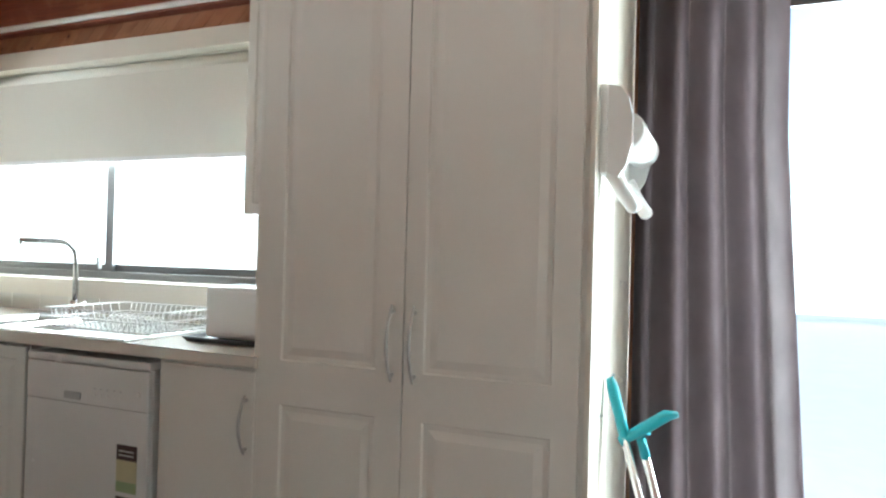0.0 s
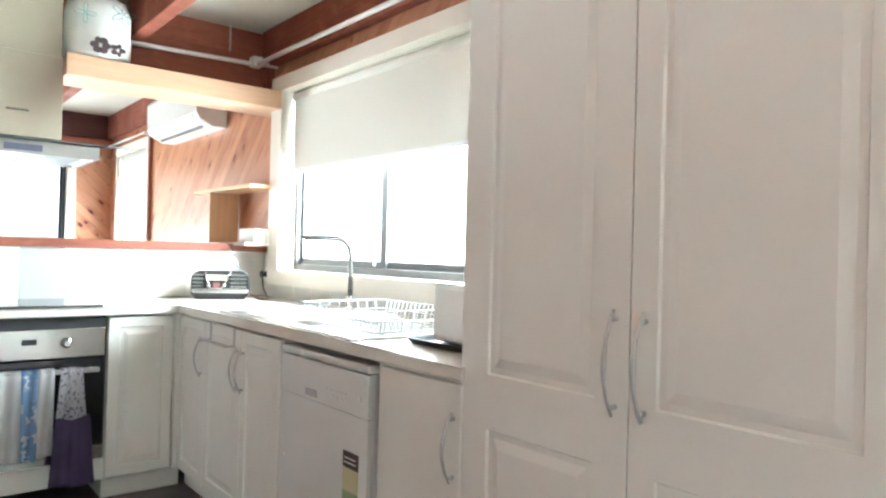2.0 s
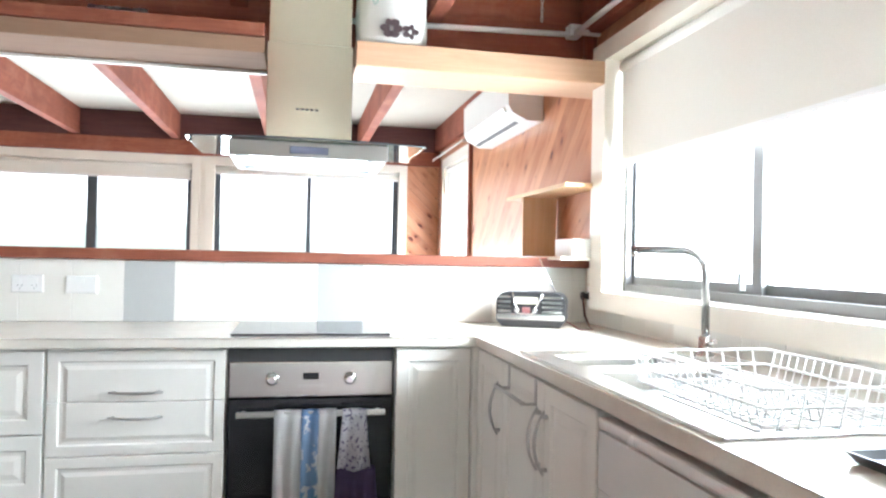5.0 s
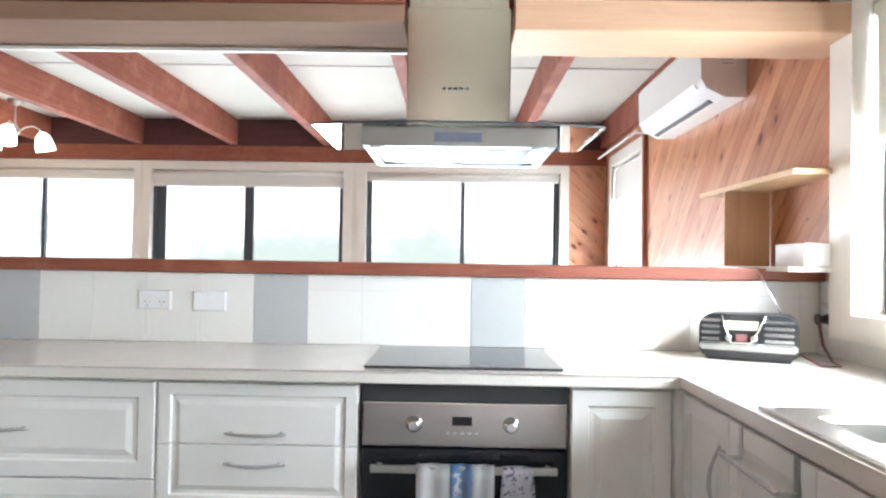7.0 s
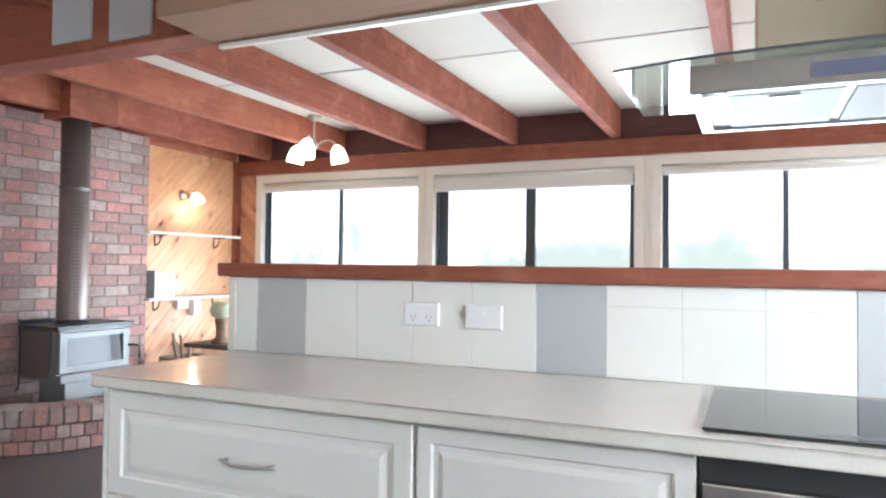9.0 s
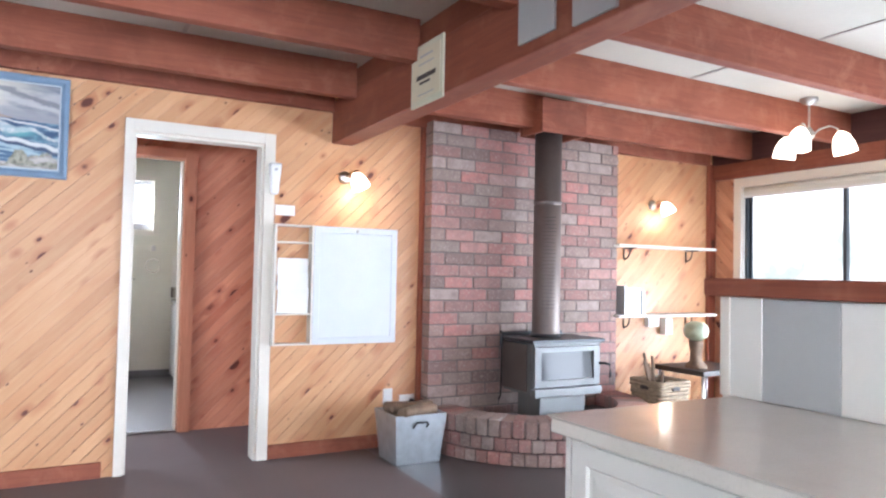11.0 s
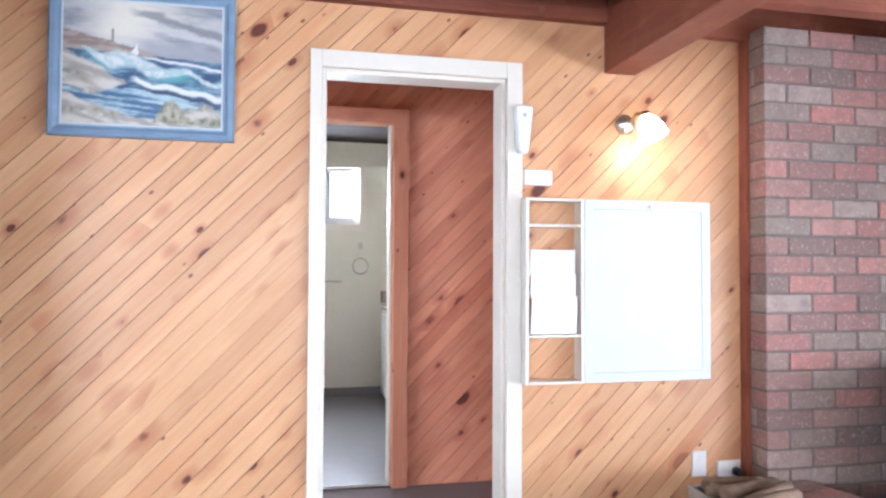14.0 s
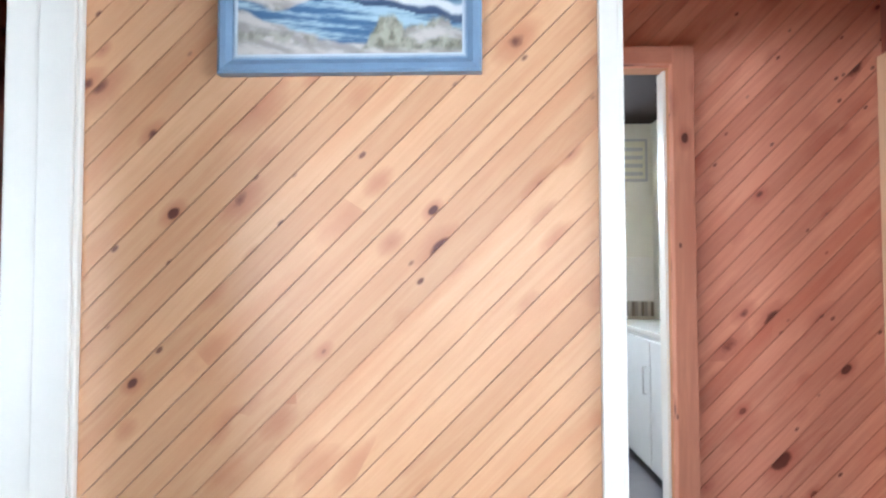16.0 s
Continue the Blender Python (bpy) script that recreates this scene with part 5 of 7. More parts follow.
def chandelier(x, y, z, S=1.22):
    th = thing("chandelier", (x, y, z), "small nickel ceiling lamp with three lit glass shades", "lamp")
    bm = bmesh.new()
    lathe(bm, [(0.05, 0.0), (0.05, -0.012), (0.03, -0.03), (0.012, -0.04)], Matrix.Translation((x, y, z)) @ Matrix.Scale(S, 4), 20)
    part("canopy", bm, nickel, th)
    bm = bmesh.new()
    tube(bm, [(x, y, z - 0.03), (x, y, z - 0.20 * S)], 0.007, 8)
    lathe(bm, [(0.01, -0.17), (0.028, -0.20), (0.032, -0.225), (0.01, -0.25)], Matrix.Translation((x, y, z)) @ Matrix.Scale(S, 4), 16)
    part("stem", bm, nickel, th)
    for k in range(3):
        a = math.radians(138 + 120 * k)
        c, s = math.cos(a), math.sin(a)
        bm = bmesh.new()
        tube(bm, [(x + c * r * S, y + s * r * S, z + h * S) for r, h in ((0.02, -0.215), (0.06, -0.18), (0.11, -0.165), (0.15, -0.18), (0.165, -0.205))], 0.006, 8)
        arm = part("arm", bm, nickel, th)
        bm = bmesh.new()
        lathe(bm, [(0.018, 0.0), (0.045, -0.03), (0.06, -0.08), (0.064, -0.13), (0.061, -0.13), (0.042, -0.032), (0.015, -0.004)], pose(x + c * 0.165 * S, y + s * 0.165 * S, z - 0.20 * S, 14 * s, -14 * c, 0) @ Matrix.Scale(S, 4), 20, False)
        part("shade", bm, lamp_glow, arm, "glowing white glass shade")


chandelier(-7.0, -2.39, ZC)
sa = thing("smoke_alarm", (-4.98, -1.22, ZC), "round white smoke alarm on the ceiling", "smoke alarm")
bm = bmesh.new()
lathe(bm, [(0.06, ZC - 0.001), (0.06, ZC - 0.02), (0.05, ZC - 0.038), (0.02, ZC - 0.042)], Matrix.Translation((-4.98, -1.22, 0)), 24)
part("cover", bm, white_plastic, sa)


def certificate(y0, y1, z0, z1, label, lines):
    x = -3.929
    th = thing("framed_certificate", (x, (y0 + y1) / 2, z0), label, "certificate", "certificates on the beam")
    boxpart("mount", (x, x + 0.012, y0, y1, z0, z1), certpaper if lines else tile_grey, th, bevel=0.002)
    w, h = y1 - y0, z1 - z0
    if lines:
        boxpart("sheet", (x + 0.012, x + 0.0145, y0 + 0.025, y1 - 0.025, z0 + 0.03, z1 - 0.03), plain("cream_certificate", (0.70, 0.64, 0.47), 0.7, vary=0.06), th, bevel=0)
        for i, (f0, f1, zz, hh) in enumerate(((0.3, 0.7, 0.78, 0.010), (0.26, 0.74, 0.66, 0.006), (0.2, 0.8, 0.42, 0.024), (0.3, 0.62, 0.34, 0.012), (0.25, 0.75, 0.16, 0.006))):
            boxpart("print_bar", (x + 0.0145, x + 0.0155, y0 + f0 * w, y0 + f1 * w, z0 + zz * h, z0 + zz * h + hh), black_timber if i in (2, 3) else alu_grey, th, bevel=0)


certificate(-2.555, -2.215, 2.06, 2.37, "pale certificate with dark lettering pinned on the beam", True)
certificate(-1.59, -1.36, 2.125, 2.42, "grey card pinned on the beam", False)
certificate(-1.255, -1.03, 2.10, 2.40, "grey card pinned on the beam", False)

# ---------- south wall ----------


def fbm(u, v, k=0.0):
    return noise.fractal(Vector((u, v, k)), 0.9, 2.1, 5)


def smooth(a, b, x):
    t = min(1.0, max(0.0, (x - a) / ((b - a) or 1e-6)))
    return t * t * (3 - 2 * t)


def blend(c, d, f):
    return tuple(p + (q - p) * f for p, q in zip(c, d))


def paint(u, v):
    """Pigment of the seascape at (u, v), both from 0 to 1: sky, headland, breakers, channel, dunes and grass."""
    w = 0.022 * fbm(u * 7, v * 7, 3.1)
    brush = fbm(u * 9 + 2 * v, v * 34, 5.5)
    # sky with a bright break in the clouds
    c = blend((0.30, 0.32, 0.36), (0.56, 0.56, 0.57), smooth(-0.4, 0.4, fbm(u * 2.2 + v, v * 5.5, 1.0)))
    glow_ = math.exp(-((u - 0.48) / 0.26) ** 2 - ((v - 0.93) / 0.16) ** 2) + 0.8 * math.exp(-((u - 0.33) / 0.16) ** 2 - ((v - 0.76) / 0.10) ** 2)
    c = blend(c, (0.78, 0.74, 0.64), min(0.95, glow_ + 0.25 * brush))
    bank_ = v - 0.93 + 0.30 * (u - 0.40) + 0.03 * fbm(u * 6, v * 10, 9.0)
    c = blend(c, (0.25, 0.26, 0.29), 0.85 * smooth(0.38, 0.5, u) * smooth(0.05, 0.015, abs(bank_)))
    c = blend(c, (0.70, 0.70, 0.69), 0.7 * smooth(0.45, 0.6, u) * smooth(0.04, 0.01, abs(bank_ + 0.065)))
    c = blend(c, (0.36, 0.36, 0.40), 0.75 * smooth(0.42, 0.55, u) * smooth(0.74, 0.66, v + 0.1 * u - 0.04 + w))
    # headland, tower and spray
    hill = 0.755 - 0.29 * u + w
    if v < hill and u < 0.62:
        c = blend((0.30, 0.23, 0.20), (0.45, 0.36, 0.31), smooth(-0.3, 0.4, brush))
    if abs(u - 0.31) < 0.007 and 0.66 < v < 0.765:
        c = (0.30, 0.28, 0.27)
    if abs(u - 0.445 - 0.2 * (v - 0.6)) < 0.022 * smooth(0.67, 0.58, v) and v > 0.55:
        c = (0.80, 0.80, 0.77)
    # sea
    sea = 0.595 - 0.05 * u
    if v < sea:
        c = blend((0.045, 0.10, 0.20), (0.14, 0.26, 0.38), smooth(-0.35, 0.4, brush))
        c = blend(c, (0.30, 0.42, 0.50), 0.7 * smooth(0.25, 0.5, brush))
    far = 0.555 - 0.15 * max(0, u - 0.5) + w * 0.8
    c = blend(c, (0.80, 0.81, 0.80), smooth(0.40, 0.6, u) * smooth(0.016, 0.006, abs(v - far)))
    crest = 0.600 - 0.04 * smooth(0.1, 0.35, u) - 0.27 * max(0.0, u - 0.30) + 0.02 * math.sin(u * 19) + w * 1.5
    thick = 0.075 * smooth(0.08, 0.3, u) * (1.0 - 0.62 * smooth(0.35, 0.8, u))
    face = smooth(crest - 0.15, crest - 0.04, v) * smooth(crest + 0.01, crest - 0.02, v)
    c = blend(c, (0.16, 0.46, 0.50), face * math.exp(-((u - 0.68) / 0.13) ** 2) + 0.5 * face * math.exp(-((u - 0.25) / 0.12) ** 2))
    foam = smooth(thick, thick * 0.45, abs(v - crest + 0.3 * thick)) * smooth(0.06, 0.16, u)
    c = blend(c, blend((0.52, 0.66, 0.68), (0.82, 0.83, 0.80), smooth(-0.2, 0.3, fbm(u * 16, v * 16, 2.0))), foam * 0.85)
    third = 0.365 - 0.20 * max(0.0, u - 0.42) + 0.012 * math.sin(u * 31) + w
    c = blend(c, (0.05, 0.08, 0.15), 0.85 * smooth(0.42, 0.5, u) * smooth(0.045, 0.02, abs(v - third + 0.05)))
    c = blend(c, (0.80, 0.82, 0.81), smooth(0.40, 0.47, u) * smooth(0.032, 0.012, abs(v - third)))
    # pale rippled channel
    if v < third - 0.055:
        rip = fbm(u * 3.2 + v * 6, v * 38 + u * 5, 7.0)
        c = blend((0.06, 0.15, 0.28), (0.46, 0.62, 0.69), smooth(-0.45, 0.5, rip + 0.2 * brush))
    # dunes
    edge1 = 0.60 - 0.55 * u - 0.25 * max(0, u - 0.2) + 1.6 * w
    edge2 = 0.315 - 0.05 * math.sin(u * 9) + w
    low = 0.255 - 0.42 * u + 1.4 * w
    sand = blend((0.40, 0.36, 0.32), (0.66, 0.61, 0.55), smooth(-0.4, 0.35, fbm(u * 5, v * 15 + u * 6, 4.0)))
    bush = blend((0.20, 0.20, 0.14), (0.42, 0.40, 0.30), smooth(-0.35, 0.4, fbm(u * 26, v * 16, 8.0)))
    dune = max(smooth(edge2 - 0.012, edge2 + 0.012, v) * smooth(edge1 + 0.015, edge1 - 0.015, v) * smooth(0.52, 0.46, u),
               smooth(low + 0.012, low - 0.012, v) * smooth(0.45, 0.40, u),
               smooth(0.117, 0.093, v + 0.12 * max(0, u - 0.3) - w))
    streak = max(smooth(0.05, 0.0, abs(v - 0.44 + 0.35 * u)) * smooth(0.24, 0.1, u), smooth(0.05, 0.0, abs(v - 0.285 + 0.2 * u)) * smooth(0.28, 0.15, u), smooth(0.055, 0.0, abs(v - 0.13 + 0.1 * u)) * smooth(0.42, 0.3, u))
    c = blend(c, blend(sand, bush, 0.8 * streak * smooth(-0.35, 0.1, fbm(u * 12, v * 12, 6.0))), dune)
    # grassy bank with two pale clumps
    clump = max(math.exp(-((u - 0.66) / 0.07) ** 2) * 0.10, math.exp(-((u - 0.86) / 0.09) ** 2) * 0.07)
    bank = 0.13 * smooth(0.50, 0.66, u) + clump + 0.04 * fbm(u * 22, v * 7 + u * 10, 11.0)
    g = smooth(bank + 0.02, bank - 0.02, v)
    c = blend(c, blend(bush, (0.52, 0.50, 0.38), 0.8 * smooth(0.0, 0.6, fbm(u * 30, v * 12, 12.0))), g)
    c = blend(c, sand, g * min(1.0, smooth(0.70, 0.8, u) * smooth(0.05, 0.02, abs(v - 0.125 + 2 * w)) + smooth(0.06, 0.02, v + w)))
    return tuple(0.84 * p for p in c)


def seascape(m, u0, u1, v0, v1, nu=132, nv=110):
    """The canvas: a fine sheet of brush dabs, each with its own pigment."""
    bm = bmesh.new()
    tone = bm.loops.layers.float_color.new("pigment")
    g = [[bm.verts.new(m @ Vector((u0 + (u1 - u0) * i / nu, v0 + (v1 - v0) * j / nv, 0.003))) for i in range(nu + 1)] for j in range(nv + 1)]
    dab = [[(*paint(i / nu, j / nv), 1.0) for i in range(nu + 1)] for j in range(nv + 1)]
    for j in range(nv):
        for i in range(nu):
            f = bm.faces.new((g[j][i], g[j][i + 1], g[j + 1][i + 1], g[j + 1][i]))
            for lp, (a, b) in zip(f.loops, ((j, i), (j, i + 1), (j + 1, i + 1), (j + 1, i))):
                lp[tone] = dab[a][b]
    return bm


def oil_paint():
    m = Mat("seascape_oil_paint", 0.35)
    at = m.node("ShaderNodeAttribute")
    at.attribute_name = "pigment"
    m.color(at.outputs["Color"])
    m.bump(m.noise(m.coords((60, 60, 160)), 1.5, 4), 0.25, 0.002)
    return m.m


pt = thing("painting", (-2.03, YS, 1.70), "seascape oil painting in a blue painted frame", "painting")
bm = bmesh.new()
rings(bm, facing((-1.697, YS + 0.004, 1.70), "+y"), 0.664, 0.566, [(0, 0), (0, 0.03), (0.008, 0.036), (0.022, 0.034), (0.036, 0.024), (0.043, 0.026), (0.046, 0.018)])
part("frame", bm, blue_paint, pt)
part("canvas", seascape(facing((-1.697, YS + 0.021, 1.70), "+y"), 0.042, 0.622, 0.042, 0.524), oil_paint(), pt, "grey-blue breakers, cloudy sky, pale dunes and grass")
bm = bmesh.new()
for a, b, c, d in ((0.04, 0.049, 0.04, 0.526), (0.615, 0.624, 0.04, 0.526), (0.049, 0.615, 0.04, 0.049), (0.049, 0.615, 0.517, 0.526)):
    slab(bm, [(a, c), (b, c), (b, d), (a, d)], facing((-1.697, YS + 0.0255, 1.70), "+y"), 0.004)
part("slip", bm, plain("pale_slip_paint", (0.52, 0.58, 0.62), 0.5), pt, "pale blue inner slip")
for x in (-1.85, -2.2):
    bm = bmesh.new()
    tube(bm, [(x, YS + 0.049, 2.302), (x, YS + 0.06, 2.302)], 0.005, 6)
    part("hook", bm, chrome, pt)

nb = thing("notice_cabinet", (-4.10, YS, 0.73), "white wall cabinet with a plain white door", "cabinet")
boxpart("body", (-4.402, -3.802, YS + 0.002, YS + 0.06, 0.73, 1.512), white_paint, nb)
bm = bmesh.new()
rings(bm, facing((-3.802, YS + 0.061, 0.73), "+y"), 0.60, 0.782, [(0, 0), (0, 0.014), (0.003, 0.017), (0.04, 0.017), (0.044, 0.013)])
part("door", bm, plain("cool_white_board", (0.62, 0.655, 0.67), 0.4, vary=0.05), nb)
bm = bmesh.new()
lathe(bm, [(0.006, 0), (0.006, 0.012), (0.01, 0.02), (0.006, 0.026)], facing((-4.10, YS + 0.078, 1.485), "+y"), 12)
part("knob", bm, nickel, nb)
mr = thing("mail_rack", (-3.67, YS, 0.73), "white open wall rack with shelves of papers", "rack")
boxpart("side", (-3.553, -3.538, YS + 0.002, YS + 0.085, 0.73, 1.512), white_paint, mr)
boxpart("side", (-3.800, -3.787, YS + 0.002, YS + 0.079, 0.73, 1.512), white_paint, mr)
for z in (0.73, 0.925, 1.39, 1.50):
    boxpart("shelf", (-3.786, -3.554, YS + 0.002, YS + 0.082, z, z + 0.012), white_paint, mr)
for z0, z1, d in ((0.94, 1.10, 0.078), (1.09, 1.195, 0.07), (1.185, 1.295, 0.062)):
    bm = bmesh.new()
    slab(bm, [(0.002, 0), (0.208, 0), (0.206, z1 - z0), (0.004, z1 - z0)], facing((-3.565, YS + d - 0.02, z0), "+y") @ Matrix.Rotation(radians(7), 4, 'X'), 0.004)
    part("pocket", bm, white_plastic, mr, "white paper pocket")
th = thing("door_chime", (-3.535, YS, 1.70), "white plastic wall intercom on the door frame", "intercom")
bm = bmesh.new()
for vtx in bx(bm, -3.578, -3.496, YS + 0.024, YS + 0.078, 1.70, 1.905):
    if vtx.co.z < 1.75:
        vtx.co.x = -3.537 + (vtx.co.x + 3.537) * 0.62
        if vtx.co.y > YS + 0.05:
            vtx.co.y -= 0.018
part("body", bm, white_plastic, th, "", 0.022, 4)
bm = bmesh.new()
lathe(bm, [(0.01, 0), (0.009, 0.004)], facing((-3.536, YS + 0.075, 1.86), "+y"), 12)
part("button", bm, tile_grey, th)


def plate(name, x, z, w, h, label, way="+y", y=None, toggles=2, cat="switch"):
    o = (x, YS + 0.001 if y is None else y, z) if way != "+x" else (y, x, z)
    m_ = facing(o, way)
    th = thing(name, o, label, cat)
    bm = bmesh.new()
    rings(bm, m_, w, h, [(0, 0), (0, 0.005), (0.003, 0.009)])
    part("plate", bm, white_plastic, th)
    for i in range(toggles):
        bm = bmesh.new()
        u = w * (i + 0.5) / toggles
        slab(bm, [(u - 0.007, h * 0.58), (u + 0.007, h * 0.58), (u + 0.007, h * 0.8), (u - 0.007, h * 0.8)], m_ @ Matrix.Translation((0, 0, 0.0088)), 0.003)
        part("toggle", bm, white_plastic, th)
    return th, m_


plate("light_switch", -3.556, 1.573, 0.13, 0.068, "white light switch beside the door", toggles=3)
plate("phone_socket", -4.352, 0.285, 0.07, 0.115, "white wall socket above the firewood box", toggles=1, cat="socket")
th, m_ = plate("power_outlet", -4.478, 0.262, 0.118, 0.088, "white power outlet with a black plug", toggles=2, cat="socket")
bm = bmesh.new()
lathe(bm, [(0.02, 0), (0.018, 0.03), (0.008, 0.04)], m_ @ Matrix.Translation((0.09, 0.04, 0.008)), 14)
part("plug", bm, black_plastic, th)
th, m_ = plate("power_outlet", 0.089, 1.022, 0.121, 0.074, "white double power outlet on the splashback tiles", "+x", -3.9392, 2, "socket")
for u in (0.033, 0.088):
    for du, dv in ((-0.008, 0.03), (0.008, 0.03), (0.0, 0.017)):
        bm = bmesh.new()
        slab(bm, [(u + du - 0.001, dv - 0.004), (u + du + 0.001, dv - 0.004), (u + du + 0.001, dv + 0.004), (u + du - 0.001, dv + 0.004)], m_ @ Matrix.Translation((0, 0, 0.0091)), 0.0006)
        part("slot", bm, alu_dark, th)
plate("light_switch", 0.298, 1.020, 0.123, 0.075, "white single switch on the splashback tiles", "+x", -3.9392, 1)

# ---------- kitchen things ----------


def sink():
    th = thing("kitchen_sink", (-2.34, 2.22, 0.9), "stainless double bowl sink with a drainer, set in the bench", "sink")
    x0, x1, y0, y1, z = -2.885, -1.795, 1.968, 2.475, 0.9015
    bowls = [(-2.79, -2.585, 2.05, 2.40), (-2.525, -2.22, 2.05, 2.41)]
    bm = bmesh.new()
    for a, b, c, d in rects_minus(x0, x1, y0, y1, bowls):
        bx(bm, a, b, c, d, z, z + 0.004)
    bmesh.ops.remove_doubles(bm, verts=bm.verts, dist=0.0003)
    part("deck", bm, steel, th)
    for a, b, c, d in bowls:
        bm = bmesh.new()
        rings(bm, Matrix.Translation((a, c, z + 0.003)), b - a, d - c, [(-0.004, 0.002), (0.0, 0.001), (0.006, -0.01), (0.012, -0.12), (0.03, -0.15)])
        part("bowl", bm, steel, th)
    for i in range(7):
        y = 2.06 + 0.055 * i
        boxpart("drainer_rib", (-2.15, -1.83, y, y + 0.012, z + 0.003, z + 0.0075), steel, th, "", 0.002)
    for a, b, c, d in ((x0, x1, y0, y0 + 0.008), (x0, x1, y1 - 0.008, y1)):
        boxpart("rim", (a, b, c, d, z + 0.003, z + 0.008), steel, th, "", 0.002)
    return th


sink()


def tap():
    x, y = -2.735, 2.54
    th = thing("kitchen_tap", (x, y, 0.9), "chrome gooseneck mixer tap behind the sink", "tap")
    bm = bmesh.new()
    lathe(bm, [(0.03, 0.901), (0.03, 0.912), (0.022, 0.918), (0.022, 0.965), (0.018, 0.972)], Matrix.Translation((x, y, 0)), 22)
    part("base", bm, chrome, th)
    d = Vector((-0.10, -0.225, 0)).normalized()
    pts = [(x, y, 0.97), (x, y, 1.17)]
    for i in range(1, 9):
        a = i / 8 * math.pi / 2
        r = 0.075
        pts.append((x + d.x * r * (1 - math.cos(a)), y + d.y * r * (1 - math.cos(a)), 1.17 + r * math.sin(a)))
    pts += [(x + d.x * 0.16, y + d.y * 0.16, 1.245), (x + d.x * 0.235, y + d.y * 0.235, 1.243)]
    bm = bmesh.new()
    tube(bm, pts, 0.0125, 12)
    part("spout", bm, plain("satin_chrome", (0.36, 0.36, 0.355), 0.22, 1.0, 0.05), th)
    bm = bmesh.new()
    tube(bm, [(x + d.x * 0.225, y + d.y * 0.225, 1.243), (x + d.x * 0.225, y + d.y * 0.225, 1.222)], 0.011, 10)
    part("aerator", bm, chrome, th)
    bm = bmesh.new()
    tube(bm, [(x + 0.02, y - 0.005, 0.945), (x + 0.05, y - 0.015, 0.955), (x + 0.10, y - 0.03, 0.965)], 0.007, 8)
    part("lever", bm, chrome, th)


tap()


def dish_rack():
    x0, x1, y0, y1 = -2.26, -1.80, 2.06, 2.40
    th = thing("dish_rack", (-2.07, 2.23, 0.906), "white wire dish rack on the drainer", "dish rack")
    wire = white_plastic
    for z in (0.92, 0.955, 0.99):
        bm = bmesh.new()
        s = 0.02 * (z - 0.92) / 0.08
        tube(bm, [(x0 - s, y0 - s, z), (x1 + s, y0 - s, z), (x1 + s, y1 + s, z), (x0 - s, y1 + s, z)], 0.0032, 6, True)
        part("rail", bm, wire, th)
    n = 17
    for i in range(n):
        x = x0 + (x1 - x0) * (i + 0.5) / n
        bm = bmesh.new()
        tube(bm, [(x, y0 - 0.02, 0.99), (x, y0, 0.915), (x, y1, 0.915), (x, y1 + 0.02, 0.99)], 0.0022, 5)
        part("wire", bm, wire, th)
    for i in range(8):
        y = y0 + (y1 - y0) * (i + 0.5) / 8
        bm = bmesh.new()
        tube(bm, [(x0 - 0.02, y, 0.99), (x0, y, 0.915), (x1, y, 0.915), (x1 + 0.02, y, 0.99)], 0.0022, 5)
        part("wire", bm, wire, th)
    for i in range(10):
        x = -2.06 + 0.025 * i
        bm = bmesh.new()
        tube(bm, [(x, 2.12, 0.917), (x, 2.13, 0.955), (x, 2.16, 0.972), (x, 2.19, 0.955), (x, 2.20, 0.917)], 0.0022, 5)
        part("plate_hoop", bm, wire, th)


dish_rack()

tr = thing("tray", (-1.47, 2.23, 0.9), "black plastic tray on the bench", "tray")
bm = bmesh.new()
rings(bm, Matrix.Translation((-1.66, 2.09, 0.9012)), 0.40, 0.30, [(0.012, 0), (0, 0.018), (0.004, 0.018), (0.016, 0.006)])
part("dish", bm, black_plastic, tr)
bb = thing("bread_bin", (-1.47, 2.24, 0.908), "white toaster box with rounded edges on a black tray", "toaster")
bm = bmesh.new()
bx(bm, -1.615, -1.30, 2.15, 2.345, 0.912, 1.095)
part("body", bm, white_plastic, bb, "", 0.02, 3)
for x in (-1.55, -1.45):
    boxpart("slot", (-1.59, -1.33, 2.20 if x < -1.5 else 2.275, 2.215 if x < -1.5 else 2.29, 1.094, 1.0975), black_plastic, bb, "dark toasting slot", 0)


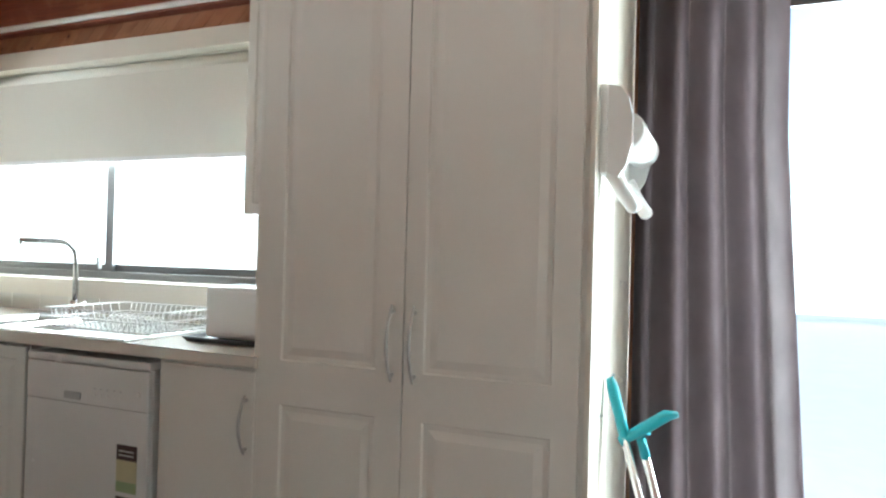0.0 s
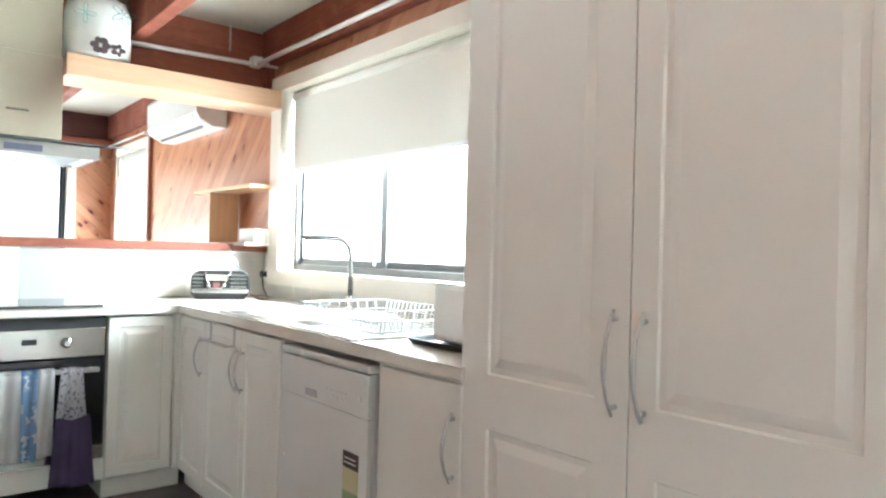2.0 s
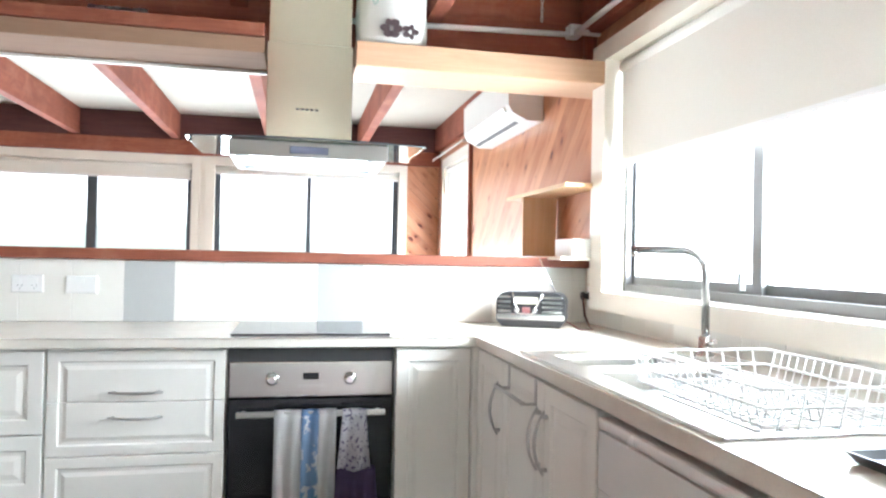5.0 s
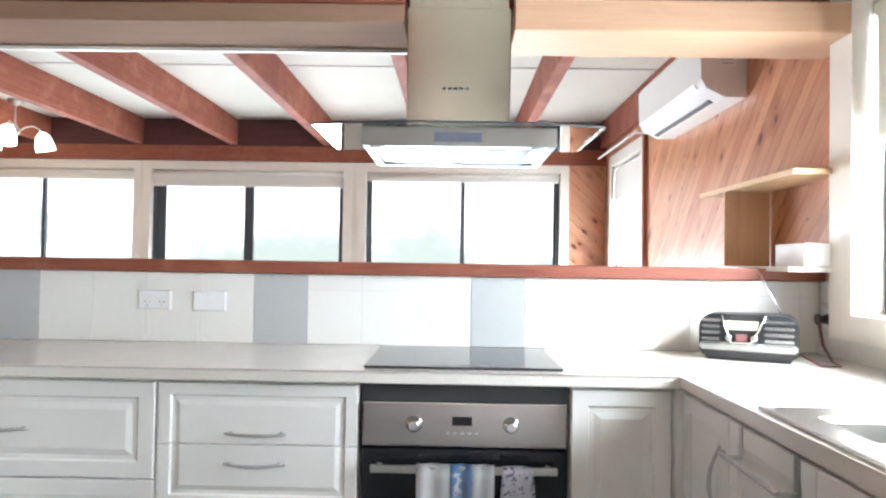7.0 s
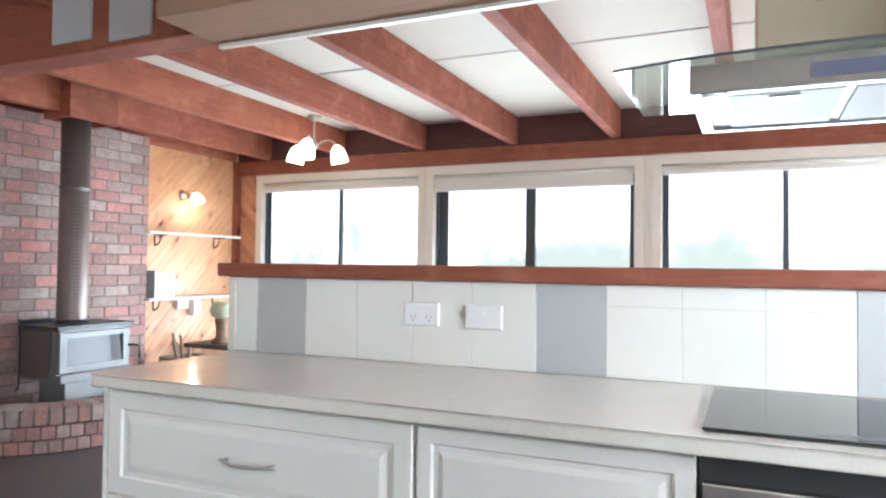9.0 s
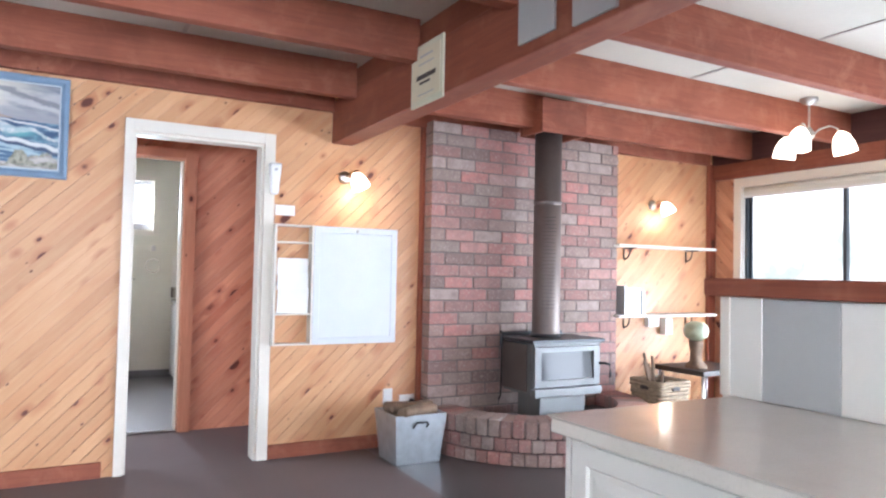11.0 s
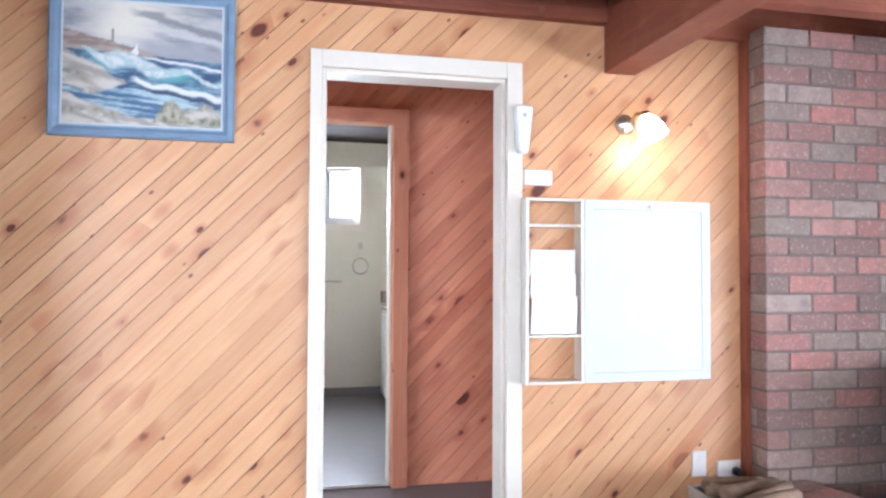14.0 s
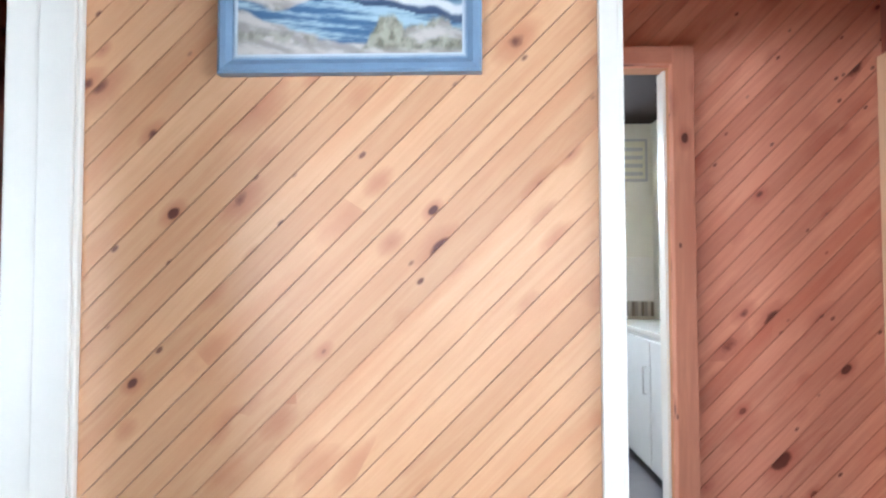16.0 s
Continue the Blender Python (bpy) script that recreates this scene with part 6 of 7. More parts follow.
def radio():
    a, b = Vector((-3.738, 2.135, 0)), Vector((-3.600, 2.412, 0))
    u = (b - a).normalized()
    n_ = Vector((u.y, -u.x, 0))
    m = Matrix((u, (0, 0, 1), n_)).transposed().to_4x4()
    m.translation = a + Vector((0, 0, 0.9))
    w, h = (b - a).length, 0.158
    th = thing("radio", tuple((a + b) / 2 + Vector((0, 0, 0.9))), "retro black and chrome radio with an aerial", "radio")

    def local(name, dims, mat, label="", bevel=0.002, parent=th):
        bm = bmesh.new()
        bx(bm, *dims)
        bmesh.ops.bevel(bm, geom=bm.edges[:], offset=bevel, segments=3, affect='EDGES') if bevel else None
        bm.transform(m)
        return part(name, bm, mat, parent, label)
    bm = bmesh.new()
    out = []
    for cu, cz, r, a0 in ((w - 0.05, h - 0.05, 0.05, 0), (0.05, h - 0.05, 0.05, 90), (0.03, 0.042, 0.03, 180), (w - 0.03, 0.042, 0.03, 270)):
        for k in range(7):
            a_ = math.radians(a0 + 15 * k)
            out.append((cu + r * math.cos(a_), cz + r * math.sin(a_)))
    slab(bm, out, m @ Matrix.Translation((0, 0, -0.15)), 0.147)
    part("body", bm, black_plastic, th, bevel=0.012, seg=3)
    local("foot_band", (0.002, w - 0.002, 0.034, 0.062, -0.145, 0.004), chrome, "chrome lower band", 0.006)
    local("base", (0.02, w - 0.02, 0.0015, 0.02, -0.14, -0.012), black_plastic, "", 0.004)
    for side, u0, u1 in ((0, 0.008, 0.07), (1, w - 0.105, w - 0.012)):
        for k in range(4):
            local("grille_bar", (u0, u1, 0.066 + 0.021 * k, 0.077 + 0.021 * k, -0.012, 0.004), chrome, "chrome speaker bar", 0.004)
    local("dial_panel", (0.085, w - 0.12, 0.105, 0.135, -0.008, 0.003), certpaper, "pale tuning scale", 0.002)
    local("display", (0.118, w - 0.155, 0.066, 0.09, -0.008, 0.003), plain("red_display", (0.30, 0.13, 0.13), 0.3), "red and white display", 0.001)
    for u_ in (0.095, w - 0.135):
        bm = bmesh.new()
        lathe(bm, [(0.012, 0), (0.012, 0.008), (0.008, 0.012)], m @ Matrix.Translation((u_, 0.078, 0.0)), 16)
        part("knob", bm, chrome, th)
    bm = bmesh.new()
    pts = [(0.075, h - 0.005, 0.006), (0.085, 0.11, 0.006), (0.105, 0.062, 0.006), (w - 0.145, 0.062, 0.006), (w - 0.118, 0.11, 0.006), (w - 0.10, h - 0.005, 0.006)]
    tube(bm, [m @ Vector(p) for p in pts], 0.004, 8)
    part("trim", bm, chrome, th, "chrome trim round the dial")
    bm = bmesh.new()
    tube(bm, [m @ Vector((w - 0.05, h - 0.01, -0.10)), m @ Vector((w - 0.135, h + 0.155, -0.13))], 0.0025, 6)
    part("aerial", bm, chrome, th)
    for i, (off, mt) in enumerate(((0.0, black_plastic), (0.012, plain("dark_red_cord", (0.16, 0.03, 0.025), 0.5)))):
        bm = bmesh.new()
        tube(bm, [(-3.83 + off, 2.59, 1.03), (-3.80 + off, 2.58, 1.01), (-3.76 + off, 2.57, 0.95), (-3.66 + off, 2.55, 0.906), (-3.56 + off, 2.52, 0.905), (-3.56 + off, 2.46, 0.905), (-3.66 + off, 2.44, 0.93)], 0.0026, 6)
        part("cord", bm, mt, th)


radio()
th, m_ = plate("power_outlet", -3.91, 1.0, 0.115, 0.075, "white power outlet by the window with a black plug", "-y", 2.6595, 2, "socket")
bm = bmesh.new()
lathe(bm, [(0.02, 0.0), (0.02, 0.02), (0.012, 0.045), (0.02, 0.05), (0.02, 0.06)], m_ @ Matrix.Translation((0.08, 0.035, 0.012)), 14)
part("plug", bm, black_plastic, th)

rl = thing("towel_rail", (-2.8, 1.93, 0.79), "steel over-door towel rail on the sink cabinet", "rail")
bm = bmesh.new()
tube(bm, [(-2.945, 1.905, 0.785), (-2.655, 1.905, 0.785)], 0.006, 10)
part("bar", bm, nickel, rl)
for x in (-2.93, -2.67):
    bm = bmesh.new()
    bx(bm, x - 0.009, x + 0.009, 1.9465, 1.949, 0.775, 0.856)
    bx(bm, x - 0.009, x + 0.009, 1.903, 1.9465, 0.778, 0.783)
    part("hook", bm, nickel, rl)


def towel(name, y0, y1, z0, mat, label, folds=3, seed=1, x=-3.300, ztop=0.642, narrow=0.0):
    """A hanging towel: a folded sheet draped over the oven's handle, with soft pleats."""
    rnd = random.Random(seed)
    th = thing(name, (x, (y0 + y1) / 2, z0), label, "towel")
    bm = bmesh.new()
    nu, nv = 22, 16
    ph = rnd.uniform(0, 6)
    g = []
    for j in range(nv + 1):
        t = j / nv
        row = []
        for i in range(nu + 1):
            s = i / nu
            sq = 1 - narrow * (1 - t)
            y = (y0 + y1) / 2 + (y1 - y0) * (s - 0.5) * sq
            px = x + 0.0035 * math.sin(s * folds * math.tau + ph) * (0.4 + t) + 0.004 * math.sin(3 * t + s * 9)
            z = ztop + (z0 - ztop) * t + (0.006 * math.sin(s * 5 + ph) if j == nv else 0)
            row.append(bm.verts.new((px + (0.0 if j else -0.012), y, z)))
        g.append(row)
    for j in range(nv):
        for i in range(nu):
            f = bm.faces.new((g[j][i], g[j][i + 1], g[j + 1][i + 1], g[j + 1][i]))
            f.smooth = True
    bmesh.ops.solidify(bm, geom=bm.faces[:], thickness=0.006)
    part("cloth", bm, mat, th)
    return th


towel("tea_towel", 1.185, 1.285, 0.255, towel_white, "white tea towel hung over the oven handle", 2, 2)
towel("tea_towel", 1.282, 1.345, 0.250, towel_blue, "blue printed tea towel over the oven handle", 1, 4)
towel("tea_towel", 1.342, 1.408, 0.262, towel_white, "white tea towel hung over the oven handle", 1, 6)
towel("hand_towel", 1.412, 1.535, 0.42, towel_spot, "speckled hand towel top over a purple terry towel", 2, 7, -3.292, narrow=0.3)
towel("hand_towel", 1.39, 1.575, 0.12, towel_purple, "purple terry hand towel on the oven handle", 4, 8, -3.296, 0.43, 0.25)

# shelf box under the beam, beside the window
su = thing("wall_shelf_box", (-4.2, 2.56, 1.2), "pale pine box shelf fixed to the boarded wall", "shelf")
boxpart("top", (-4.65, -3.735, 2.455, 2.655, 1.545, 1.565), raw_x, su)
boxpart("upright", (-4.37, -4.35, 2.458, 2.655, 1.222, 1.545), raw_z, su)
boxpart("bottom", (-4.37, -3.735, 2.44, 2.655, 1.204, 1.221), white_paint, su, "white painted lower shelf")
boxpart("carton", (-3.965, -3.745, 2.50, 2.64, 1.2225, 1.305), paper)
tagged(bpy.data.objects["carton"], "small white carton on the box shelf", "box")


def air_conditioner():
    x0, x1, yb = -5.70, -4.60, 2.655
    th = thing("air_conditioner", ((x0 + x1) / 2, yb, 2.03), "ivory split system air conditioner on the boarded wall", "air conditioner")
    prof = [(yb, 2.02), (yb - 0.10, 2.02), (yb - 0.19, 2.065), (yb - 0.215, 2.11), (yb - 0.22, 2.30), (yb - 0.195, 2.335), (yb - 0.06, 2.342), (yb - 0.053, 2.274), (yb, 2.272)]
    bm = bmesh.new()
    A = [bm.verts.new((x0, y, z)) for y, z in prof]
    B = [bm.verts.new((x1, y, z)) for y, z in prof]
    for k in range(len(prof)):
        bm.faces.new((A[k], A[(k + 1) % len(prof)], B[(k + 1) % len(prof)], B[k]))
    bm.faces.new(A)
    bm.faces.new(B)
    part("casing", bm, ac_white, th, "", 0.008, 3)
    bm = bmesh.new()
    slab(bm, [(x0 + 0.06, 0), (x1 - 0.12, 0), (x1 - 0.12, 0.024), (x0 + 0.06, 0.024)], Matrix.Translation((0, yb - 0.182, 2.058)) @ Matrix.Rotation(radians(153), 4, 'X') @ Matrix.Translation((0, -0.075, 0)), 0.003)
    part("outlet", bm, black_plastic, th, "dark air outlet slot")
    bm = bmesh.new()
    slab(bm, [(x0 + 0.05, 0), (x1 - 0.07, 0), (x1 - 0.07, 0.03), (x0 + 0.05, 0.03)], Matrix.Translation((0, yb - 0.205, 2.075)) @ Matrix.Rotation(radians(120), 4, 'X'), 0.006)
    part("louvre", bm, ac_white, th)
    boxpart("side_label", (x1, x1 + 0.001, yb - 0.13, yb - 0.05, 2.17, 2.28), paper, th, "pale printed label", 0)
    for k in range(5):
        boxpart("label_print", (x1 + 0.001, x1 + 0.0016, yb - 0.12, yb - 0.065, 2.18 + 0.02 * k, 2.186 + 0.02 * k), tile_grey, th, bevel=0)


air_conditioner()


def rod(name, a, b, r, mat, label, brackets=()):
    th = thing(name, a, label, "rail")
    bm = bmesh.new()
    tube(bm, [a, b], r, 10)
    part("pole", bm, mat, th)
    for p in brackets:
        bm = bmesh.new()
        bx(bm, p[0] - 0.012, p[0] + 0.012, min(p[1], YN - 0.062), YN - 0.0005, p[2] - 0.012, p[2] + 0.012)
        part("bracket", bm, mat, th)


rod("curtain_rod", (-7.5, 2.56, 2.17), (-6.2, 2.56, 2.17), 0.010, white_plastic, "white curtain rod above the side window", ((-6.25, 2.56, 2.17),))
rod("conduit_pipe", (-3.86, 2.545, 2.30), (-1.3, 2.545, 2.30), 0.013, white_plastic, "white rail along the boards above the window", ((-3.84, 2.545, 2.30), (-1.5, 2.545, 2.30)))
rod("conduit_pipe", (-3.90, 1.47, 2.275), (-3.90, 2.54, 2.305), 0.013, white_plastic, "white rail fixed along the beam")
jb = boxpart("conduit_joint", (-3.925, -3.855, 2.515, 2.575, 2.285, 2.345), white_plastic, None, "", 0.006)
tagged(jb, "white plastic rail joint on the corner", "bracket")
cpost = boxpart("shelf_post", (-3.905, -3.862, 2.60, 2.655, 2.107, 2.299), beam_z, None, "", 0.003)
tagged(cpost, "short stained timber post above the shelf", "post", kind="structure")

# cloth bag on the shelf
bg = thing("cloth_bag", (-3.76, 1.635, 2.105), "white floral cotton bundle standing on the overhead shelf", "bag")
bm = bmesh.new()
prof = [(0.02, 0.0), (0.135, 0.0), (0.152, 0.03), (0.155, 0.12), (0.15, 0.24), (0.13, 0.30), (0.07, 0.335), (0.01, 0.34)]
n = 36
ring_l = []
for r, h in prof:
    ring_l.append([])
    for k in range(n):
        a = k * math.tau / n
        q = r * (1 + 0.035 * math.sin(5 * a + h * 9) + 0.02 * math.sin(11 * a - h * 20))
        sq = 1 / max(abs(math.cos(a)), abs(math.sin(a))) ** 0.35
        ring_l[-1].append(bm.verts.new((-3.77 + min(0.145, q * sq) * math.cos(a) if math.cos(a) > 0 else -3.77 + q * math.cos(a), 1.635 + q * sq * math.sin(a), 2.1065 + h)))
for A_, B_ in zip(ring_l, ring_l[1:]):
    for k in range(n):
        f = bm.faces.new((A_[k], A_[(k + 1) % n], B_[(k + 1) % n], B_[k]))
        f.smooth = True
bm.faces.new(ring_l[0][::-1])
bm.faces.new(ring_l[-1])
part("cover", bm, bag_mat, bg)
leaf_teal, petal = plain("teal_print", (0.20, 0.42, 0.38), 0.9), plain("brown_print", (0.10, 0.07, 0.07), 0.9)
for yy, zz, r, mt, k in ((1.62, 2.165, 0.034, petal, 6), (1.70, 2.155, 0.026, petal, 5), (1.55, 2.31, 0.03, leaf_teal, 4), (1.72, 2.34, 0.035, leaf_teal, 5)):
    bm = bmesh.new()
    for i in range(k):
        a = i * math.tau / k
        if mt is leaf_teal:
            c_, s_ = math.cos(a), math.sin(a)
            tube(bm, [(-3.6185, yy + c_ * r * (0.9 + 0.8 * math.cos(t)) - s_ * r * 0.34 * math.sin(t), zz + s_ * r * (0.9 + 0.8 * math.cos(t)) + c_ * r * 0.34 * math.sin(t)) for t in [q * math.tau / 14 for q in range(14)]], 0.0016, 4, True)
            continue
        cy, cz = yy + r * 0.8 * math.cos(a), zz + r * 0.8 * math.sin(a)
        pts = [(cy + r * 0.5 * math.cos(t * math.tau / 8) * (1.3 if abs(math.cos(a)) > 0.5 else 0.8), cz + r * 0.5 * math.sin(t * math.tau / 8)) for t in range(8)]
        slab(bm, pts, facing((-3.6195, 0, 0), "+x"), 0.0012)
    part("printed_flower", bm, mt, bg, "printed flower")
for y, z0, z1, nm in ((2.39, 2.33, 2.505, "hook_rope"), (0.945, 2.21, 2.505, "hook_chain")):
    xh = -3.915 if y > 2 else -3.60
    th = thing(nm, (xh, y, z0), "thin metal chain hung from the rafter", "chain")
    for i in range(int((z1 - z0) / 0.022)):
        bm = bmesh.new()
        z = z1 - 0.022 * i
        pts = [(xh + (0.006 * math.cos(t) if i % 2 else 0), y + (0 if i % 2 else 0.006 * math.cos(t)), z + 0.015 * math.sin(t)) for t in [k * math.tau / 10 for k in range(10)]]
        tube(bm, pts, 0.0018, 5, True)
        part("link", bm, nickel if y < 1 else white_plastic, th)
dr = thing("folded_cloth", (-3.70, 0.45, 2.14), "crumpled striped cloth on the overhead shelf", "cloth")
bm = bmesh.new()
g = [[bm.verts.new((-3.64 - 0.03 * j, 0.43 + 0.027 * i, 2.1425 + 0.018 * abs(math.sin(i * 0.9 + j * 1.3)) + 0.012 * (j % 2))) for i in range(9)] for j in range(5)]
for j in range(4):
    for i in range(8):
        bm.faces.new((g[j][i], g[j][i + 1], g[j + 1][i + 1], g[j + 1][i])).smooth = True
bmesh.ops.solidify(bm, geom=bm.faces[:], thickness=0.004)
part("fold", bm, towel_spot, dr)

# ---------- beside the pantry ----------
pd = thing("paper_towel_holder", (-0.14, 2.2, 1.4), "white plastic roll holder on the pantry side", "holder")
XS = -0.2175
bm = bmesh.new()
bx(bm, XS, XS + 0.02, 1.99, 2.42, 1.44, 1.67)
part("back_plate", bm, white_plastic, pd, "", 0.008)
for y in (2.0, 2.40):
    bm = bmesh.new()
    pts = [(0, 0.0), (0.03, -0.012), (0.05, 0.02), (0.062, 0.07), (0.064, 0.14), (0.052, 0.19), (0.032, 0.218), (0.0, 0.225)]
    m_ = Matrix(((1, 0, 0, XS + 0.018), (0, 0, 1, y), (0, 1, 0, 1.445), (0, 0, 0, 1)))
    slab(bm, pts, m_, 0.02)
    part("cheek", bm, white_plastic, pd, "", 0.004)
bm = bmesh.new()
tube(bm, [(XS + 0.056, 2.02, 1.555), (XS + 0.056, 2.40, 1.555)], 0.050, 24)
part("roll", bm, paper, pd, "white paper roll")
for y in (2.03, 2.30):
    bm = bmesh.new()
    tube(bm, [(XS + 0.03, y, 1.45), (XS + 0.055, y + 0.02, 1.40), (XS + 0.082, y + 0.03, 1.36), (XS + 0.09, y + 0.03, 1.35)], [0.022, 0.02, 0.02, 0.012], 10)
    part("arm", bm, white_plastic, pd)
for y, z in ((2.05, 1.155), (2.40, 1.15), (2.09, 0.80), (2.12, 1.385), (2.38, 0.86)):
    th = thing("wire_hook", (XS, y, z), "small metal hook on the pantry side", "hook", "hooks")
    bm = bmesh.new()
    bx(bm, XS - 0.0005, XS + 0.002, y - 0.003, y + 0.003, z - 0.012, z + 0.012)
    part("plate", bm, nickel, th)
    bm = bmesh.new()
    tube(bm, [(XS + 0.001, y, z + 0.005), (XS + 0.014, y + 0.004, z + 0.006), (XS + 0.019, y + 0.008, z - 0.004), (XS + 0.014, y + 0.01, z - 0.009)], 0.0014, 6)
    part("hook_wire", bm, nickel, th)


def broom(name, base, top, bend, label):
    th = thing(name, base, label, "broom")
    b, t = Vector(base), Vector(top)
    d = (t - b).normalized()
    bm = bmesh.new()
    tube(bm, [b + d * 0.05, t - d * 0.12], 0.011, 10)
    part("pole", bm, chrome, th, "chrome pole")
    bm = bmesh.new()
    if bend:
        e = t - d * 0.13
        tube(bm, [e, e + d * 0.05, e + d * 0.075 + Vector((0.02, 0, 0))], 0.014, 10)
        tube(bm, [t - d * 0.055 + Vector((-0.05, 0.0, -0.035)), t - d * 0.045 + Vector((0.01, 0, -0.005)), t - d * 0.03 + Vector((0.075, 0, 0.025)), t - d * 0.03 + Vector((0.105, 0, 0.032))], [0.013, 0.017, 0.016, 0.008], 10)
    else:
        tube(bm, [t - d * 0.16, t - d * 0.15, t - d * 0.02, t, t + d * 0.015 + Vector((0.012, 0, 0))], [0.011, 0.016, 0.016, 0.012, 0.004], 10)
    part("grip", bm, teal, th, "teal plastic grip")
    bm = bmesh.new()
    bx(bm, b.x - 0.12, b.x + 0.12, b.y - 0.03, b.y + 0.03, 0.06, 0.10)
    part("head", bm, teal, th, "", 0.01)
    bm = bmesh.new()
    bx(bm, b.x - 0.115, b.x + 0.115, b.y - 0.035, b.y + 0.035, 0.002, 0.059)
    part("bristles", bm, black_plastic, th)


broom("broom", (0.02, 2.18, 0.06), (-0.199, 2.15, 0.895), False, "broom with a chrome pole and teal grip leaning on the pantry")
broom("mop", (0.05, 2.28, 0.06), (-0.135, 2.15, 0.815), True, "mop with a chrome pole and bent teal handle")


def curtain():
    th = thing("curtain", (0.04, 2.56, 0.0), "mauve-grey pleated curtain drawn beside the glass door", "curtain")
    bm = bmesh.new()
    nu, nv = 120, 14
    g = []
    for j in range(nv + 1):
        t = j / nv
        z = 2.26 * (1 - t) + 0.02 * t
        flare = 0.13 * max(0, t - 0.28)
        row = []
        for i in range(nu + 1):
            s = i / nu
            x = -0.20 + (0.44 + flare) * s
            y = 2.545 + 0.06 * math.sin(s * math.tau * 4.2 + 0.6) * (0.75 + 0.25 * t) + 0.01 * math.sin(s * 31 + t * 2)
            row.append(bm.verts.new((x + 0.012 * math.sin(s * math.tau * 4.2), y, z)))
        g.append(row)
    for j in range(nv):
        for i in range(nu):
            bm.faces.new((g[j][i], g[j][i + 1], g[j + 1][i + 1], g[j + 1][i])).smooth = True
    bmesh.ops.solidify(bm, geom=bm.faces[:], thickness=0.003)
    part("cloth", bm, curtain_mat, th)
    bm = bmesh.new()
    tube(bm, [(-0.22, 2.55, 2.27), (2.2, 2.55, 2.27)], 0.013, 10)
    part("rail", bm, alu_grey, th)


curtain()

# ---------- bathroom ----------
satin_white = plain("satin_white_board", (0.74, 0.74, 0.72), 0.65, vary=0.04)
vn = thing("bathroom_vanity", (-3.6, -6.6, 0), "white bathroom vanity with a pale top", "vanity")
boxpart("body", (-3.82, -3.42, -7.35, -5.55, 0.06, 0.84), satin_white, vn)
boxpart("top", (-3.825, -3.40, -7.37, -5.53, 0.841, 0.875), tile_white, vn, "", 0.008)
for y in (-7.32, -6.73, -6.14):
    d = boxpart("door", (-3.419, -3.402, y, y + 0.57, 0.08, 0.82), satin_white, vn)
    bm = bmesh.new()
    tube(bm, [(-3.40, y + 0.5, 0.50), (-3.38, y + 0.5, 0.50), (-3.38, y + 0.5, 0.66), (-3.40, y + 0.5, 0.66)], 0.005, 6)
    part("handle", bm, nickel, d)
sp = thing("bath_splashback", (-3.6, -7.6, 0.88), "white bathroom tiles over a brown mosaic strip", "tile", kind="structure")
boxpart("tile_sheet", (-3.825, -3.43, -7.599, -7.592, 1.005, 1.35), tile_white, sp)
mos = [plain("mosaic_%d" % i, c, 0.2) for i, c in enumerate(((0.20, 0.16, 0.13), (0.62, 0.58, 0.50), (0.36, 0.33, 0.28)))]
for i in range(16):
    boxpart("mosaic_tile", (-3.825 + 0.025 * i, -3.803 + 0.025 * i, -7.599, -7.592, 0.885, 1.0), mos[i * 7 % 3], sp, "", 0)
rg = thing("towel_ring", (-3.23, -7.6, 1.2), "chrome towel ring on the bathroom wall", "towel ring")
bm = bmesh.new()
tube(bm, [(-3.23 + 0.075 * math.cos(k * math.tau / 24), -7.57, 1.235 + 0.075 * math.sin(k * math.tau / 24)) for k in range(24)], 0.005, 6, True)
part("ring", bm, chrome, rg)
boxpart("mount", (-3.25, -3.21, -7.599, -7.565, 1.40, 1.46), nickel, rg)
th = thing("towel_hook", (-2.98, -7.6, 1.08), "chrome towel bar end on the bathroom wall", "hook")
bm = bmesh.new()
tube(bm, [(-3.05, -7.598, 1.09), (-3.05, -7.55, 1.09), (-2.55, -7.55, 1.09), (-2.55, -7.598, 1.09)], 0.008, 8)
part("bar", bm, chrome, th)
bp = thing("bath_picture", (-3.65, -7.6, 1.95), "small framed picture on the bathroom wall", "picture")
boxpart("frame", (-3.79, -3.50, -7.599, -7.585, 1.955, 2.295), alu_grey, bp)
boxpart("sheet", (-3.77, -3.52, -7.585, -7.582, 1.975, 2.275), certpaper, bp, "", 0)
for i in range(4):
    boxpart("print_bar", (-3.75, -3.54, -7.582, -7.581, 2.0 + 0.065 * i, 2.03 + 0.065 * i), tile_grey, bp, "", 0)

# ---------- outside ----------


